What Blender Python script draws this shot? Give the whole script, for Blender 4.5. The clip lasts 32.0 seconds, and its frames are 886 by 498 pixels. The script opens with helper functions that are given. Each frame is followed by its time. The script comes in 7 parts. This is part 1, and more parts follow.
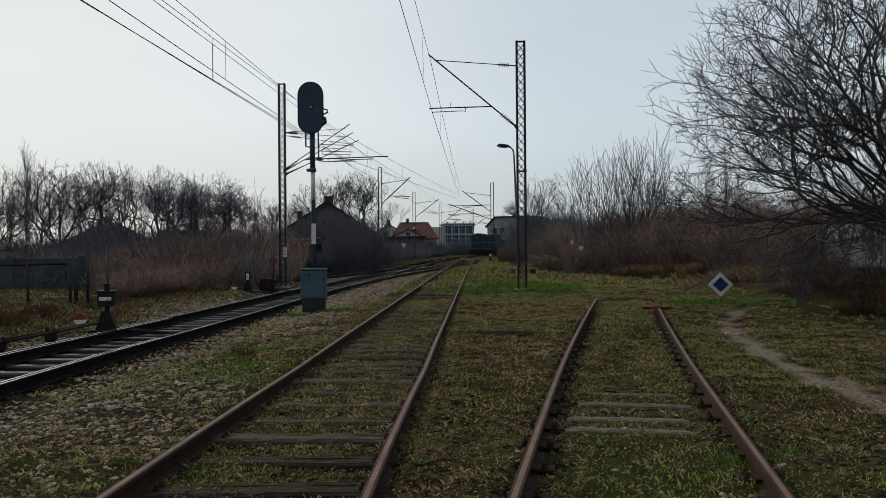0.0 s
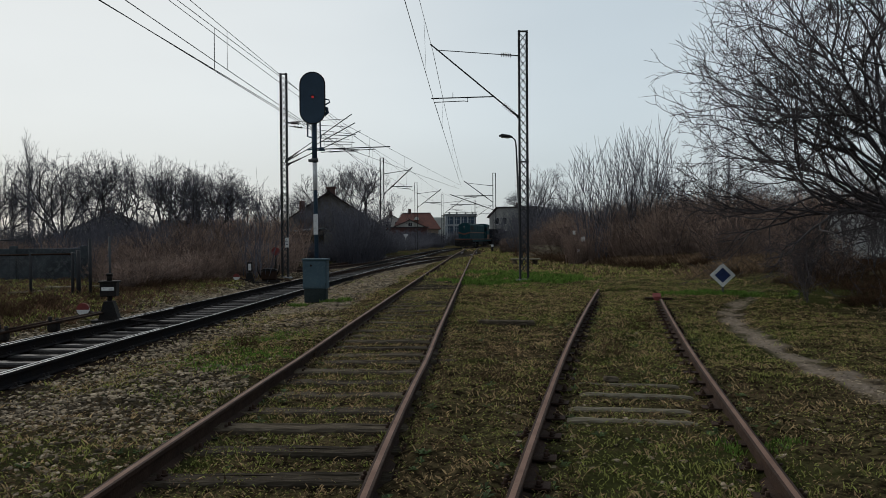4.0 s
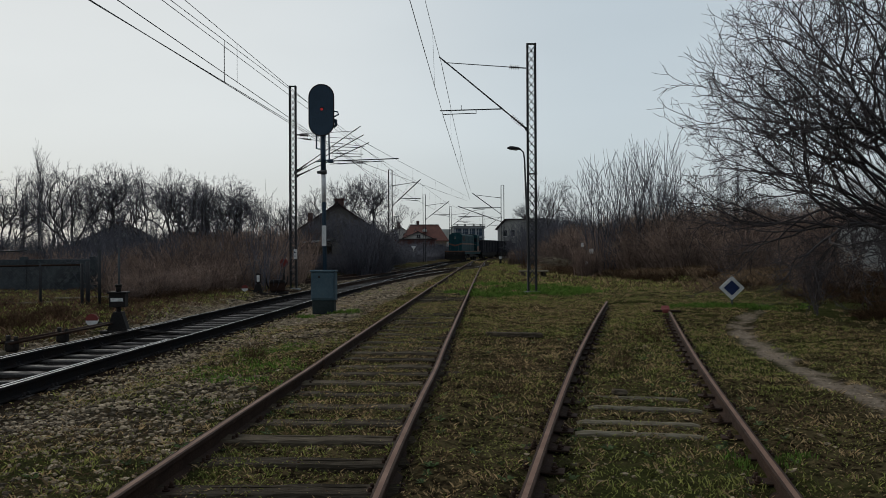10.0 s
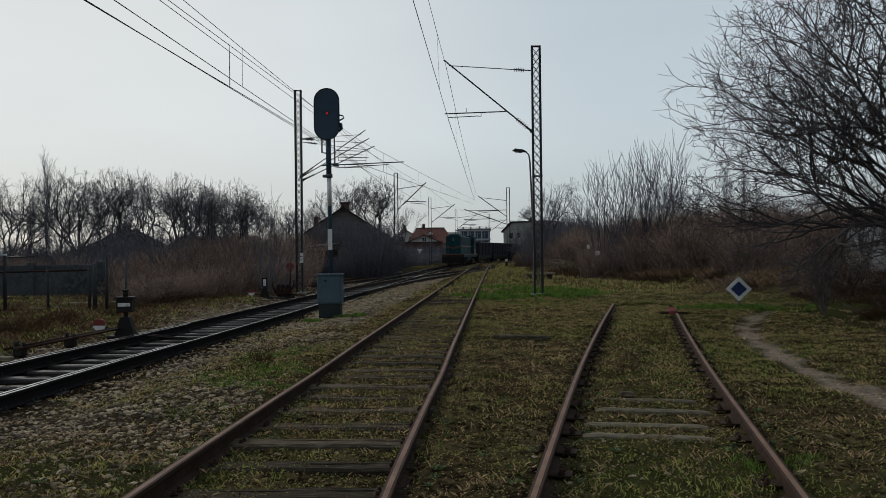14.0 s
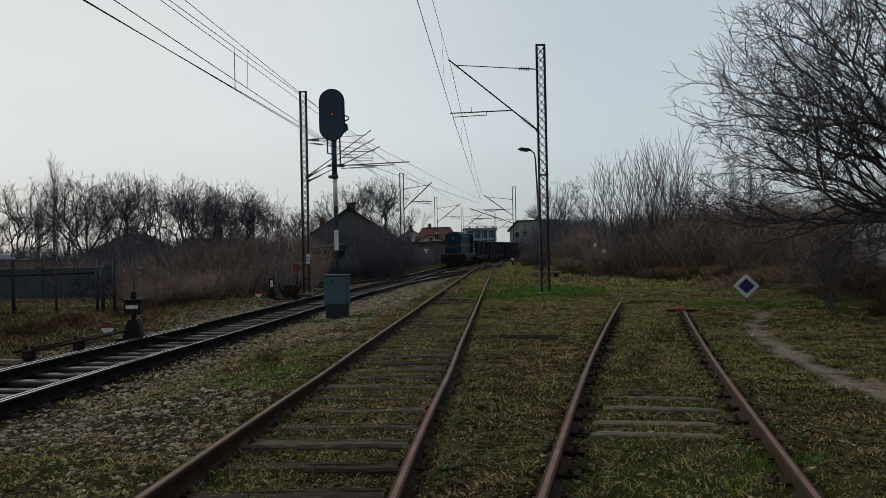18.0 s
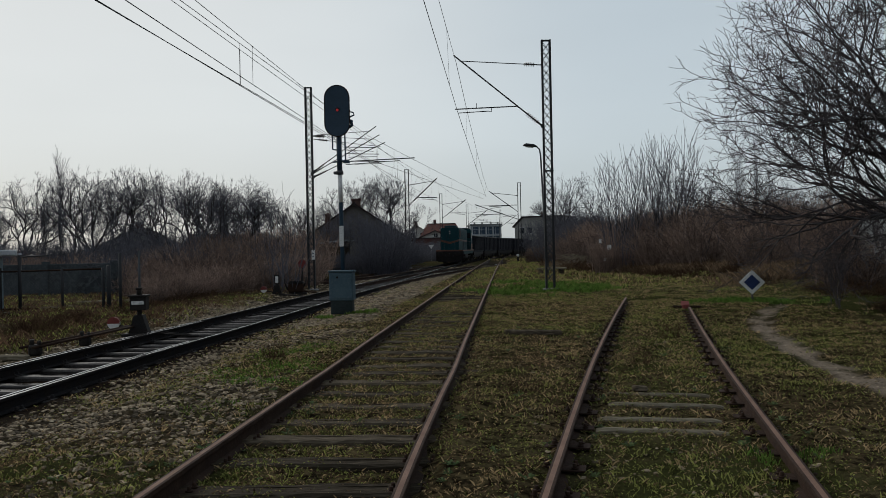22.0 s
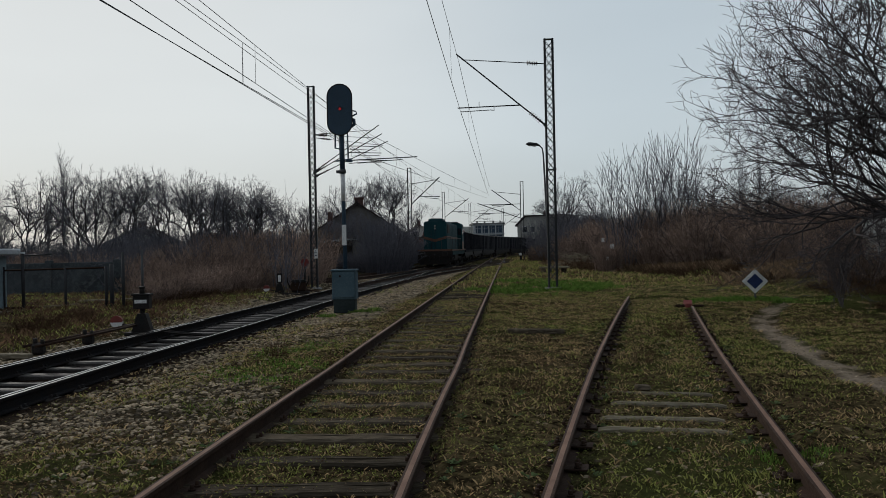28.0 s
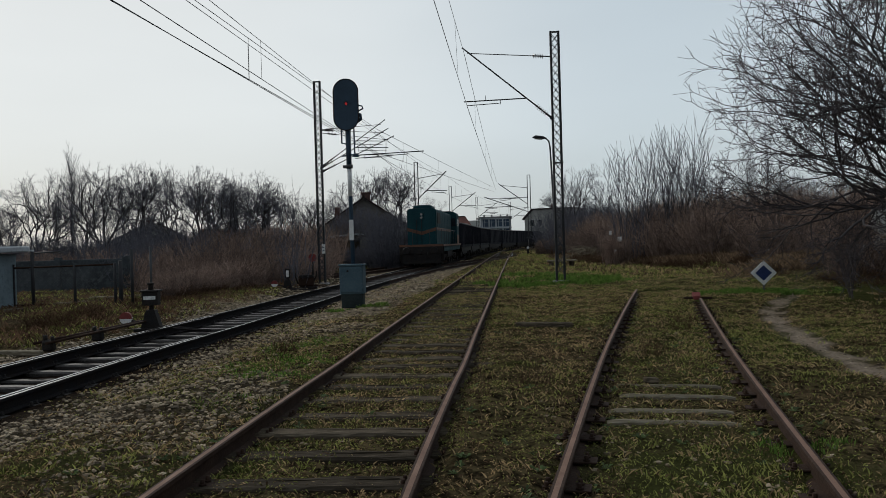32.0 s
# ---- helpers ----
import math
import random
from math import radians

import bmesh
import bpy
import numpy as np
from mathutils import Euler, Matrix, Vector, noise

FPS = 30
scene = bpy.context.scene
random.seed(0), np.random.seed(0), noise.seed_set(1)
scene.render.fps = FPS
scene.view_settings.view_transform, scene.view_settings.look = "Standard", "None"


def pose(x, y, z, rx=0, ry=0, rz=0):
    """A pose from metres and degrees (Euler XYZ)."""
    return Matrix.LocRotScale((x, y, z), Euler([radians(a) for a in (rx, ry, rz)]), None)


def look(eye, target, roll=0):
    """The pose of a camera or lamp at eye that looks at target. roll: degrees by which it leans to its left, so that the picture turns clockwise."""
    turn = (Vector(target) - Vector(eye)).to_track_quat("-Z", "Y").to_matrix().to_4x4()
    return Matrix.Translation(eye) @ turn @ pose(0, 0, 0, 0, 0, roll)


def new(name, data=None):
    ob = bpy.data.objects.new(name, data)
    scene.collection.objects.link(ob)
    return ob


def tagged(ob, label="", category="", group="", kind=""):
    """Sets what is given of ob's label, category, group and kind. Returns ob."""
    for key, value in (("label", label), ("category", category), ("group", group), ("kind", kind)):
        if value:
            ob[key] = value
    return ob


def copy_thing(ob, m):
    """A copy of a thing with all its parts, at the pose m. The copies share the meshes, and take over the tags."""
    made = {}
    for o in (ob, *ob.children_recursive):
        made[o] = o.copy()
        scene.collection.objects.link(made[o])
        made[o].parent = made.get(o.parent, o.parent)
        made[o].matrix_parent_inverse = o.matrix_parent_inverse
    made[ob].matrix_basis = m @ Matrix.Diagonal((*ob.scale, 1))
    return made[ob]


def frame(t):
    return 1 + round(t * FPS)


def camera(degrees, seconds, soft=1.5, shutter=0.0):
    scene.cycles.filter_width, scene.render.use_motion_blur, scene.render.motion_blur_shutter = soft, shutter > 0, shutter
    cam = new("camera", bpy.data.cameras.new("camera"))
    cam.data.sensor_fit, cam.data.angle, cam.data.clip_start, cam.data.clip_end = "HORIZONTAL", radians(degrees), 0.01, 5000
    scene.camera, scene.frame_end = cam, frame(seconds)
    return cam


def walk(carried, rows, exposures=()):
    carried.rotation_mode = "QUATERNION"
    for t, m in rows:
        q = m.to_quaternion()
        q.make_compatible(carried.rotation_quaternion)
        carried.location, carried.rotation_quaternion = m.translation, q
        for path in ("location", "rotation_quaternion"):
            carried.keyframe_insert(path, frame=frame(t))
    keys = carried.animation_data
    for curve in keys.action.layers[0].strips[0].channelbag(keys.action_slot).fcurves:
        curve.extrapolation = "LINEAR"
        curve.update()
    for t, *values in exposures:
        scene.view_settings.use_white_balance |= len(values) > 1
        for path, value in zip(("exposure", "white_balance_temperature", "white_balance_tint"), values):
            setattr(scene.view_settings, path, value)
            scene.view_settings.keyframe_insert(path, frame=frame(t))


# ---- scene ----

# The camera stands still at eye height between two sidings; it only sways. Rows: seconds, yaw to the right, pitch up, lean to the right.
EYE = (0.0, 0.0, 1.5)
TURNS = [
    (0.0, -0.000, -0.119, 0.448), (0.5, 0.039, -0.204, 0.511), (1.0, 0.070, -0.265, 0.475), (1.5, 0.019, -0.283, 0.550),
    (2.0, -0.053, -0.362, 0.630), (2.5, -0.071, -0.507, 0.563), (3.0, -0.053, -0.586, 0.572), (3.5, -0.066, -0.716, 0.449),
    (5.5, -0.301, -0.842, 0.485), (6.0, -0.194, -0.663, 0.481), (6.5, -0.155, -0.441, 0.285), (7.0, -0.287, -0.011, 0.323),
    (7.5, -0.344, 0.252, 0.455), (8.0, -0.408, 0.252, 0.491), (8.5, -0.506, 0.244, 0.466), (9.0, -0.581, 0.158, 0.391),
    (9.5, -0.639, 0.052, 0.272), (10.0, -0.708, 0.047, 0.272), (10.5, -0.718, 0.190, 0.362), (11.0, -0.771, 0.240, 0.421),
    (11.5, -0.810, 0.211, 0.578), (12.0, -0.819, 0.266, 0.623), (12.5, -0.855, 0.262, 0.632), (13.0, -0.915, 0.253, 0.565),
    (13.5, -1.087, 0.204, 0.620), (14.0, -1.124, 0.259, 0.656), (14.5, -1.077, 0.338, 0.756), (16.5, -1.518, 0.301, 1.056),
    (17.0, -1.508, 0.256, 1.140), (17.5, -1.566, 0.255, 1.176), (18.0, -1.569, 0.239, 1.172), (18.5, -1.626, 0.148, 1.168),
    (19.0, -1.684, -0.026, 1.193), (19.5, -1.731, -0.092, 1.171), (20.0, -1.819, -0.151, 1.170), (20.5, -1.843, -0.022, 1.233),
    (21.0, -1.894, 0.115, 1.263), (21.5, -1.914, 0.064, 1.256), (22.0, -1.928, -0.031, 1.152), (22.5, -1.925, -0.105, 1.077),
    (23.0, -1.953, -0.097, 0.970), (23.5, -1.889, -0.182, 0.918), (24.0, -1.587, -0.200, 0.833), (24.5, -1.517, -0.131, 0.789),
    (25.0, -1.581, -0.081, 0.829), (25.5, -1.749, -0.075, 0.872), (27.5, -2.041, -0.041, 1.158), (28.0, -2.112, -0.107, 1.138),
    (28.5, -2.151, -0.118, 1.303), (29.0, -2.151, -0.106, 1.322), (29.5, -2.102, -0.007, 1.330), (30.0, -2.217, -0.007, 1.357),
    (30.5, -2.427, -0.148, 1.485), (31.0, -2.746, -0.265, 1.598), (31.5, -2.709, -0.381, 1.646), (32.0, -2.636, -0.506, 1.606),
]

def sway(yaw, pitch, lean):
    y, p = radians(yaw), radians(pitch)
    way = Vector((math.sin(y) * math.cos(p), math.cos(y) * math.cos(p), math.sin(p)))
    return look(EYE, Vector(EYE) + way, -lean)


cam = camera(57.0, 32.0, soft=0.8)
walk(cam, [(t, sway(a, b, c)) for t, a, b, c in TURNS], exposures=[(0, 0.10), (5, 0.08), (9, 0.0), (14, -0.03), (31, -0.04), (32, 0.05)])

# ---- light: a bright overcast sky, its glow low on the left ----
world = bpy.data.worlds.new("sky")
scene.world = world
world.use_nodes = True
wn, wl = world.node_tree.nodes, world.node_tree.links
wn.clear()
SUN_AZ, SUN_EL = radians(-42), radians(33)
sky = wn.new("ShaderNodeTexSky")
sky.sky_type, sky.sun_disc = "NISHITA", False
sky.sun_elevation, sky.sun_rotation = SUN_EL, SUN_AZ
sky_bg = wn.new("ShaderNodeBackground")
sky_bg.inputs["Strength"].default_value = 0.07
wl.new(sky.outputs[0], sky_bg.inputs["Color"])
# the cloud cover: grey-white, a little bluer overhead, brighter round the hidden sun
geo = wn.new("ShaderNodeTexCoord")
sep = wn.new("ShaderNodeSeparateXYZ")
wl.new(geo.outputs["Generated"], sep.inputs[0])
ramp = wn.new("ShaderNodeValToRGB")
ramp.color_ramp.elements[0].position = 0.0
ramp.color_ramp.elements[0].color = (0.60, 0.67, 0.70, 1)
ramp.color_ramp.elements[1].position = 0.55
ramp.color_ramp.elements[1].color = (0.51, 0.60, 0.67, 1)
wl.new(sep.outputs["Z"], ramp.inputs[0])
dot = wn.new("ShaderNodeVectorMath")
dot.operation = "DOT_PRODUCT"
dot.inputs[1].default_value = (math.sin(SUN_AZ) * 0.97, math.cos(SUN_AZ) * 0.97, 0.24)
wl.new(geo.outputs["Generated"], dot.inputs[0])
glow = wn.new("ShaderNodeMapRange")
glow.interpolation_type = "SMOOTHERSTEP"
glow.inputs["From Min"].default_value, glow.inputs["From Max"].default_value = 0.55, 1.0
wl.new(dot.outputs["Value"], glow.inputs["Value"])
cloud = wn.new("ShaderNodeTexNoise")
cloud.inputs["Scale"].default_value, cloud.inputs["Detail"].default_value = 1.6, 4
streak = wn.new("ShaderNodeMapping")
streak.inputs["Scale"].default_value = (1.0, 1.0, 3.2)
wl.new(geo.outputs["Generated"], streak.inputs["Vector"])
wl.new(streak.outputs[0], cloud.inputs["Vector"])
cmap = wn.new("ShaderNodeMapRange")
cmap.inputs["To Min"].default_value, cmap.inputs["To Max"].default_value = 0.87, 1.13
wl.new(cloud.outputs["Fac"], cmap.inputs["Value"])
lit = wn.new("ShaderNodeMix")
lit.data_type = "RGBA"
lit.inputs["B"].default_value = (0.75, 0.78, 0.775, 1)
wl.new(glow.outputs[0], lit.inputs["Factor"])
wl.new(ramp.outputs[0], lit.inputs["A"])
# the sky behind, away from the sun, is a thicker grey
back = wn.new("ShaderNodeMapRange")
back.interpolation_type = "SMOOTHSTEP"
back.inputs["From Min"].default_value, back.inputs["From Max"].default_value = -0.75, 0.30
wl.new(dot.outputs["Value"], back.inputs["Value"])
front = wn.new("ShaderNodeMix")
front.data_type = "RGBA"
front.inputs["A"].default_value = (0.26, 0.29, 0.33, 1)
wl.new(back.outputs[0], front.inputs["Factor"])
wl.new(lit.outputs["Result"], front.inputs["B"])
lit2 = wn.new("ShaderNodeMix")
lit2.data_type, lit2.blend_type = "RGBA", "MULTIPLY"
lit2.inputs["Factor"].default_value = 1.0
wl.new(front.outputs["Result"], lit2.inputs["A"])
wl.new(cmap.outputs[0], lit2.inputs["B"])
haze = wn.new("ShaderNodeMapRange")
haze.interpolation_type = "SMOOTHSTEP"
for key, value in (("From Min", 0.0), ("From Max", 0.16), ("To Min", 0.80), ("To Max", 1.0)):
    haze.inputs[key].default_value = value
wl.new(sep.outputs["Z"], haze.inputs["Value"])
cloud_bg = wn.new("ShaderNodeBackground")
wl.new(haze.outputs[0], cloud_bg.inputs["Strength"])
wl.new(lit2.outputs["Result"], cloud_bg.inputs["Color"])
# the cover lets a little of the clear sky through
both = wn.new("ShaderNodeMixShader")
both.inputs[0].default_value = 0.86
wl.new(sky_bg.outputs[0], both.inputs[1])
wl.new(cloud_bg.outputs[0], both.inputs[2])
wout = wn.new("ShaderNodeOutputWorld")
wl.new(both.outputs[0], wout.inputs["Surface"])

sun = new("sun", bpy.data.lights.new("sun", "SUN"))
sun.data.energy, sun.data.angle, sun.data.color = 1.2, radians(14), (1.0, 0.95, 0.88)
sun.matrix_world = look((0, 0, 30), Vector((0, 0, 30)) - Vector((math.sin(SUN_AZ) * math.cos(SUN_EL), math.cos(SUN_AZ) * math.cos(SUN_EL), math.sin(SUN_EL))))


# ---- materials ----
def material(name, a, b, scale=3.0, fine=40.0, rough=0.8, metal=0.0, bump=0.2, c=None, spread=0.35, coords="Object", each=0.0, gloss=None, grain=None):
    """Two tones mixed by a broad noise, a third by a fine one, with fine relief."""
    m = bpy.data.materials.new(name)
    m.use_nodes = True
    n, k = m.node_tree.nodes, m.node_tree.links
    bs = n["Principled BSDF"]
    tc = n.new("ShaderNodeTexCoord")
    n1 = n.new("ShaderNodeTexNoise")
    n1.inputs["Scale"].default_value, n1.inputs["Detail"].default_value = scale, 5
    n2 = n.new("ShaderNodeTexNoise")
    n2.inputs["Scale"].default_value, n2.inputs["Detail"].default_value = fine, 3
    along_grain = n.new("ShaderNodeMapping")
    along_grain.inputs["Scale"].default_value = grain or (1, 1, 1)
    k.new(tc.outputs[coords], along_grain.inputs["Vector"])
    for t in (n1, n2):
        k.new(along_grain.outputs[0], t.inputs["Vector"])
    r1 = n.new("ShaderNodeMapRange")
    r1.inputs["From Min"].default_value, r1.inputs["From Max"].default_value = 0.5 - spread / 2, 0.5 + spread / 2
    k.new(n1.outputs["Fac"], r1.inputs["Value"])
    mx = n.new("ShaderNodeMix")
    mx.data_type = "RGBA"
    mx.inputs["A"].default_value, mx.inputs["B"].default_value = (*a, 1), (*b, 1)
    k.new(r1.outputs[0], mx.inputs["Factor"])
    last = mx.outputs["Result"]
    r2 = n.new("ShaderNodeMapRange")
    r2.inputs["From Min"].default_value, r2.inputs["From Max"].default_value = 0.48, 0.72
    k.new(n2.outputs["Fac"], r2.inputs["Value"])
    mx2 = n.new("ShaderNodeMix")
    mx2.data_type = "RGBA"
    mx2.inputs["B"].default_value = (*(c or [v * 0.6 for v in a]), 1)
    k.new(r2.outputs[0], mx2.inputs["Factor"])
    k.new(last, mx2.inputs["A"])
    last = mx2.outputs["Result"]
    if each:
        oi = n.new("ShaderNodeObjectInfo")
        r3 = n.new("ShaderNodeMapRange")
        r3.inputs["To Min"].default_value, r3.inputs["To Max"].default_value = 1 - each, 1 + each
        k.new(oi.outputs["Random"], r3.inputs["Value"])
        hs = n.new("ShaderNodeHueSaturation")
        k.new(r3.outputs[0], hs.inputs["Value"])
        k.new(last, hs.inputs["Color"])
        last = hs.outputs[0]
    k.new(last, bs.inputs["Base Color"])
    r4 = n.new("ShaderNodeMapRange")
    r4.inputs["To Min"].default_value, r4.inputs["To Max"].default_value = max(rough - 0.12, 0.05), min(rough + 0.12, 1)
    k.new(n1.outputs["Fac"], r4.inputs["Value"])
    k.new(r4.outputs[0], bs.inputs["Roughness"])
    bs.inputs["Metallic"].default_value = metal
    bs.inputs["Specular IOR Level"].default_value = (0.12 if rough >= 0.75 else 0.3) if gloss is None else gloss
    if bump:
        bp = n.new("ShaderNodeBump")
        bp.inputs["Strength"].default_value, bp.inputs["Distance"].default_value = bump, 0.02
        k.new(n2.outputs["Fac"], bp.inputs["Height"])
        k.new(bp.outputs[0], bs.inputs["Normal"])
    return m


def translucent(m, share=0.45):
    """Thin leaves and blades let light through."""
    n, k = m.node_tree.nodes, m.node_tree.links
    bs = n["Principled BSDF"]
    t = n.new("ShaderNodeBsdfTranslucent")
    k.new(bs.inputs["Base Color"].links[0].from_socket, t.inputs["Color"])
    x = n.new("ShaderNodeMixShader")
    x.inputs[0].default_value = share
    k.new(bs.outputs[0], x.inputs[1])
    k.new(t.outputs[0], x.inputs[2])
    k.new(x.outputs[0], n["Material Output"].inputs["Surface"])
    return m


def island(m, low=0.7, high=1.3):
    """Lets each loose piece of a joined mesh take its own tone."""
    n, k = m.node_tree.nodes, m.node_tree.links
    bs = n["Principled BSDF"]
    old = bs.inputs["Base Color"].links[0].from_socket
    g = n.new("ShaderNodeNewGeometry")
    r = n.new("ShaderNodeMapRange")
    r.inputs["To Min"].default_value, r.inputs["To Max"].default_value = low, high
    k.new(g.outputs["Random Per Island"], r.inputs["Value"])
    hs = n.new("ShaderNodeHueSaturation")
    k.new(r.outputs[0], hs.inputs["Value"])
    k.new(old, hs.inputs["Color"])
    k.new(hs.outputs[0], bs.inputs["Base Color"])
    return m


RUST = material("rusty_rail_side", (0.048, 0.027, 0.018), (0.028, 0.017, 0.013), 6, 60, 0.85, 0.2, 0.3)
RAIL_BLACK = material("oily_rail_side", (0.014, 0.014, 0.016), (0.020, 0.016, 0.014), 6, 60, 0.9, 0, 0.3, gloss=0.03)
RAIL_TOP_DULL = material("rusted_rail_head", (0.205, 0.120, 0.086), (0.130, 0.074, 0.053), 4, 70, 0.75, 0.0, 0.15, gloss=0.15)
RAIL_TOP_WORN = material("polished_rail_head", (0.55, 0.55, 0.55), (0.42, 0.41, 0.40), 4, 70, 0.22, 1.0, 0.05)
OLD_WOOD = material("weathered_sleeper", (0.070, 0.055, 0.038), (0.038, 0.030, 0.021), 5, 30, 0.95, 0, 0.9, (0.140, 0.112, 0.080), each=0.45, gloss=0.04, grain=(0.22, 2.2, 1.0))
PALE_WOOD = material("pale_sleeper", (0.185, 0.155, 0.108), (0.11, 0.09, 0.062), 5, 30, 0.95, 0, 0.7, (0.23, 0.20, 0.15), each=0.25, grain=(0.22, 2.2, 1.0))
MAIN_WOOD = material("oiled_sleeper", (0.042, 0.036, 0.033), (0.026, 0.023, 0.021), 4, 50, 0.6, 0, 0.3, (0.07, 0.062, 0.057), each=0.3, gloss=0.2)
STONE = island(material("ballast_stone", (0.238, 0.184, 0.124), (0.124, 0.094, 0.063), 2, 30, 0.9, 0, 0.4, (0.37, 0.305, 0.218), gloss=0.05), 0.2, 1.7)
GRASS_DRY = translucent(island(material("dry_grass", (0.360, 0.258, 0.138), (0.245, 0.176, 0.098), 0.8, 6, 0.95, 0, 0, gloss=0.0), 0.15, 1.9))
GRASS_GREEN = translucent(island(material("green_grass", (0.180, 0.200, 0.056), (0.240, 0.236, 0.076), 0.8, 6, 0.95, 0, 0, gloss=0.0), 0.15, 1.9))
TAN_GRASS = translucent(island(material("tan_dead_grass", (0.215, 0.150, 0.094), (0.150, 0.106, 0.070), 0.8, 6, 0.95, 0, 0, gloss=0.0), 0.4, 1.5))
COVER_DRY = translucent(island(material("dry_low_cover", (0.285, 0.206, 0.112), (0.200, 0.150, 0.080), 0.8, 6, 0.95, 0, 0, gloss=0.0), 0.6, 1.35))
COVER_GREEN = translucent(island(material("green_low_cover", (0.178, 0.202, 0.064), (0.230, 0.232, 0.080), 0.8, 6, 0.95, 0, 0, gloss=0.0), 0.6, 1.35))
WEED_LEAF = translucent(island(material("blue_green_weed", (0.085, 0.135, 0.050), (0.115, 0.150, 0.062), 0.8, 6, 0.7, 0, 0), 0.4, 1.5), 0.3)
GRASS_FRESH = translucent(island(material("fresh_grass", (0.095, 0.180, 0.034), (0.125, 0.185, 0.042), 0.8, 6, 0.9, 0, 0, gloss=0.02), 0.35, 1.5))
WEED_DEAD = translucent(island(material("dead_weed", (0.125, 0.076, 0.046), (0.080, 0.053, 0.036), 2, 20, 0.95, 0, 0, gloss=0.0), 0.4, 1.7))
BARK = material("grey_brown_bark", (0.080, 0.070, 0.070), (0.052, 0.046, 0.047), 3, 30, 0.9, 0, 0.5)
TWIG = island(material("bare_twig", (0.080, 0.067, 0.068), (0.056, 0.048, 0.050), 1, 20, 0.85, 0, 0), 0.7, 1.5)
# lighter and bluer than TWIG: distance haze is put into this colour
HAZY_TWIG = island(material("hazy_distant_twig", (0.120, 0.118, 0.136), (0.090, 0.090, 0.106), 1, 20, 0.9, 0, 0), 0.7, 1.4)
SHRUB = island(material("brown_shrub_stem", (0.235, 0.165, 0.130), (0.158, 0.115, 0.097), 0.6, 15, 0.9, 0, 0, each=0.45), 0.5, 1.6)
GALV = material("galvanised_steel", (0.085, 0.087, 0.09), (0.055, 0.056, 0.058), 3, 40, 0.6, 0.4, 0.15)
MAST_PAINT = material("dark_mast_steel", (0.034, 0.034, 0.036), (0.022, 0.022, 0.024), 3, 40, 0.65, 0.2, 0.15)
WIRE = material("copper_wire", (0.035, 0.033, 0.033), (0.025, 0.025, 0.025), 3, 40, 0.6, 0.5, 0)
PORCELAIN = material("brown_insulator", (0.035, 0.022, 0.018), (0.025, 0.017, 0.015), 3, 40, 0.3, 0, 0)
SIGNAL_BLACK = material("signal_black_paint", (0.034, 0.064, 0.098), (0.028, 0.052, 0.080), 3, 30, 0.6, 0, 0.05)
WHITE_PAINT = material("weathered_white_paint", (0.72, 0.71, 0.69), (0.58, 0.575, 0.56), 4, 30, 0.6, 0, 0.1)
BOX_BLUE = material("grey_blue_cabinet_paint", (0.066, 0.106, 0.128), (0.050, 0.082, 0.102), 2.5, 25, 0.8, 0, 0.1, (0.080, 0.114, 0.132), gloss=0.15)
BOX_BASE = material("dark_plinth", (0.030, 0.040, 0.040), (0.02, 0.026, 0.026), 3, 25, 0.8, 0, 0.2)
BLACK_IRON = material("black_iron", (0.020, 0.019, 0.019), (0.032, 0.026, 0.023), 4, 40, 0.7, 0.1, 0.2, gloss=0.1)
RED_PAINT = material("faded_red_paint", (0.22, 0.040, 0.034), (0.14, 0.030, 0.027), 5, 40, 0.6, 0, 0.1)
BLUE_PAINT = material("dark_blue_sign_paint", (0.012, 0.028, 0.105), (0.010, 0.022, 0.08), 3, 30, 0.45, 0, 0.03)
LOCO_GREEN = material("dark_green_engine_paint", (0.012, 0.055, 0.064), (0.009, 0.040, 0.047), 1.2, 20, 0.7, 0, 0.05, gloss=0.12)
LOCO_ROOF = material("grey_engine_roof", (0.09, 0.10, 0.10), (0.06, 0.066, 0.068), 1.2, 20, 0.6, 0, 0.1)
LOCO_ORANGE = material("dirty_orange_stripe", (0.15, 0.062, 0.032), (0.09, 0.045, 0.028), 2, 20, 0.6, 0, 0.05)
WAGON = material("coal_black_wagon", (0.024, 0.024, 0.030), (0.017, 0.017, 0.021), 1, 12, 0.85, 0, 0.2)
WAGON_RIM = material("worn_wagon_rim", (0.16, 0.15, 0.145), (0.08, 0.075, 0.07), 2, 20, 0.6, 0.2, 0.1)
GLASS = material("dark_window_glass", (0.015, 0.018, 0.022), (0.02, 0.024, 0.03), 1, 5, 0.1, 0, 0)
PLASTER = material("dingy_plaster", (0.36, 0.35, 0.32), (0.25, 0.24, 0.22), 0.8, 12, 0.9, 0, 0.2)
PLASTER_MID = material("grimy_plaster", (0.17, 0.155, 0.14), (0.11, 0.10, 0.092), 0.8, 12, 0.9, 0, 0.2)
PLASTER_WARM = material("warm_plaster", (0.34, 0.26, 0.19), (0.26, 0.20, 0.15), 0.8, 12, 0.9, 0, 0.2)
PLASTER_PALE = material("pale_plaster", (0.60, 0.60, 0.56), (0.46, 0.46, 0.43), 0.8, 12, 0.9, 0, 0.2)
BRICK_RED = material("dull_red_brick", (0.115, 0.052, 0.044), (0.075, 0.038, 0.034), 0.9, 10, 0.9, 0, 0.3)
TILE_DARK = material("dark_roof_tile", (0.060, 0.045, 0.042), (0.040, 0.033, 0.032), 1, 14, 0.85, 0, 0.4)
TILE_RED = material("red_roof_tile", (0.145, 0.062, 0.048), (0.105, 0.052, 0.044), 1, 14, 0.85, 0, 0.4)
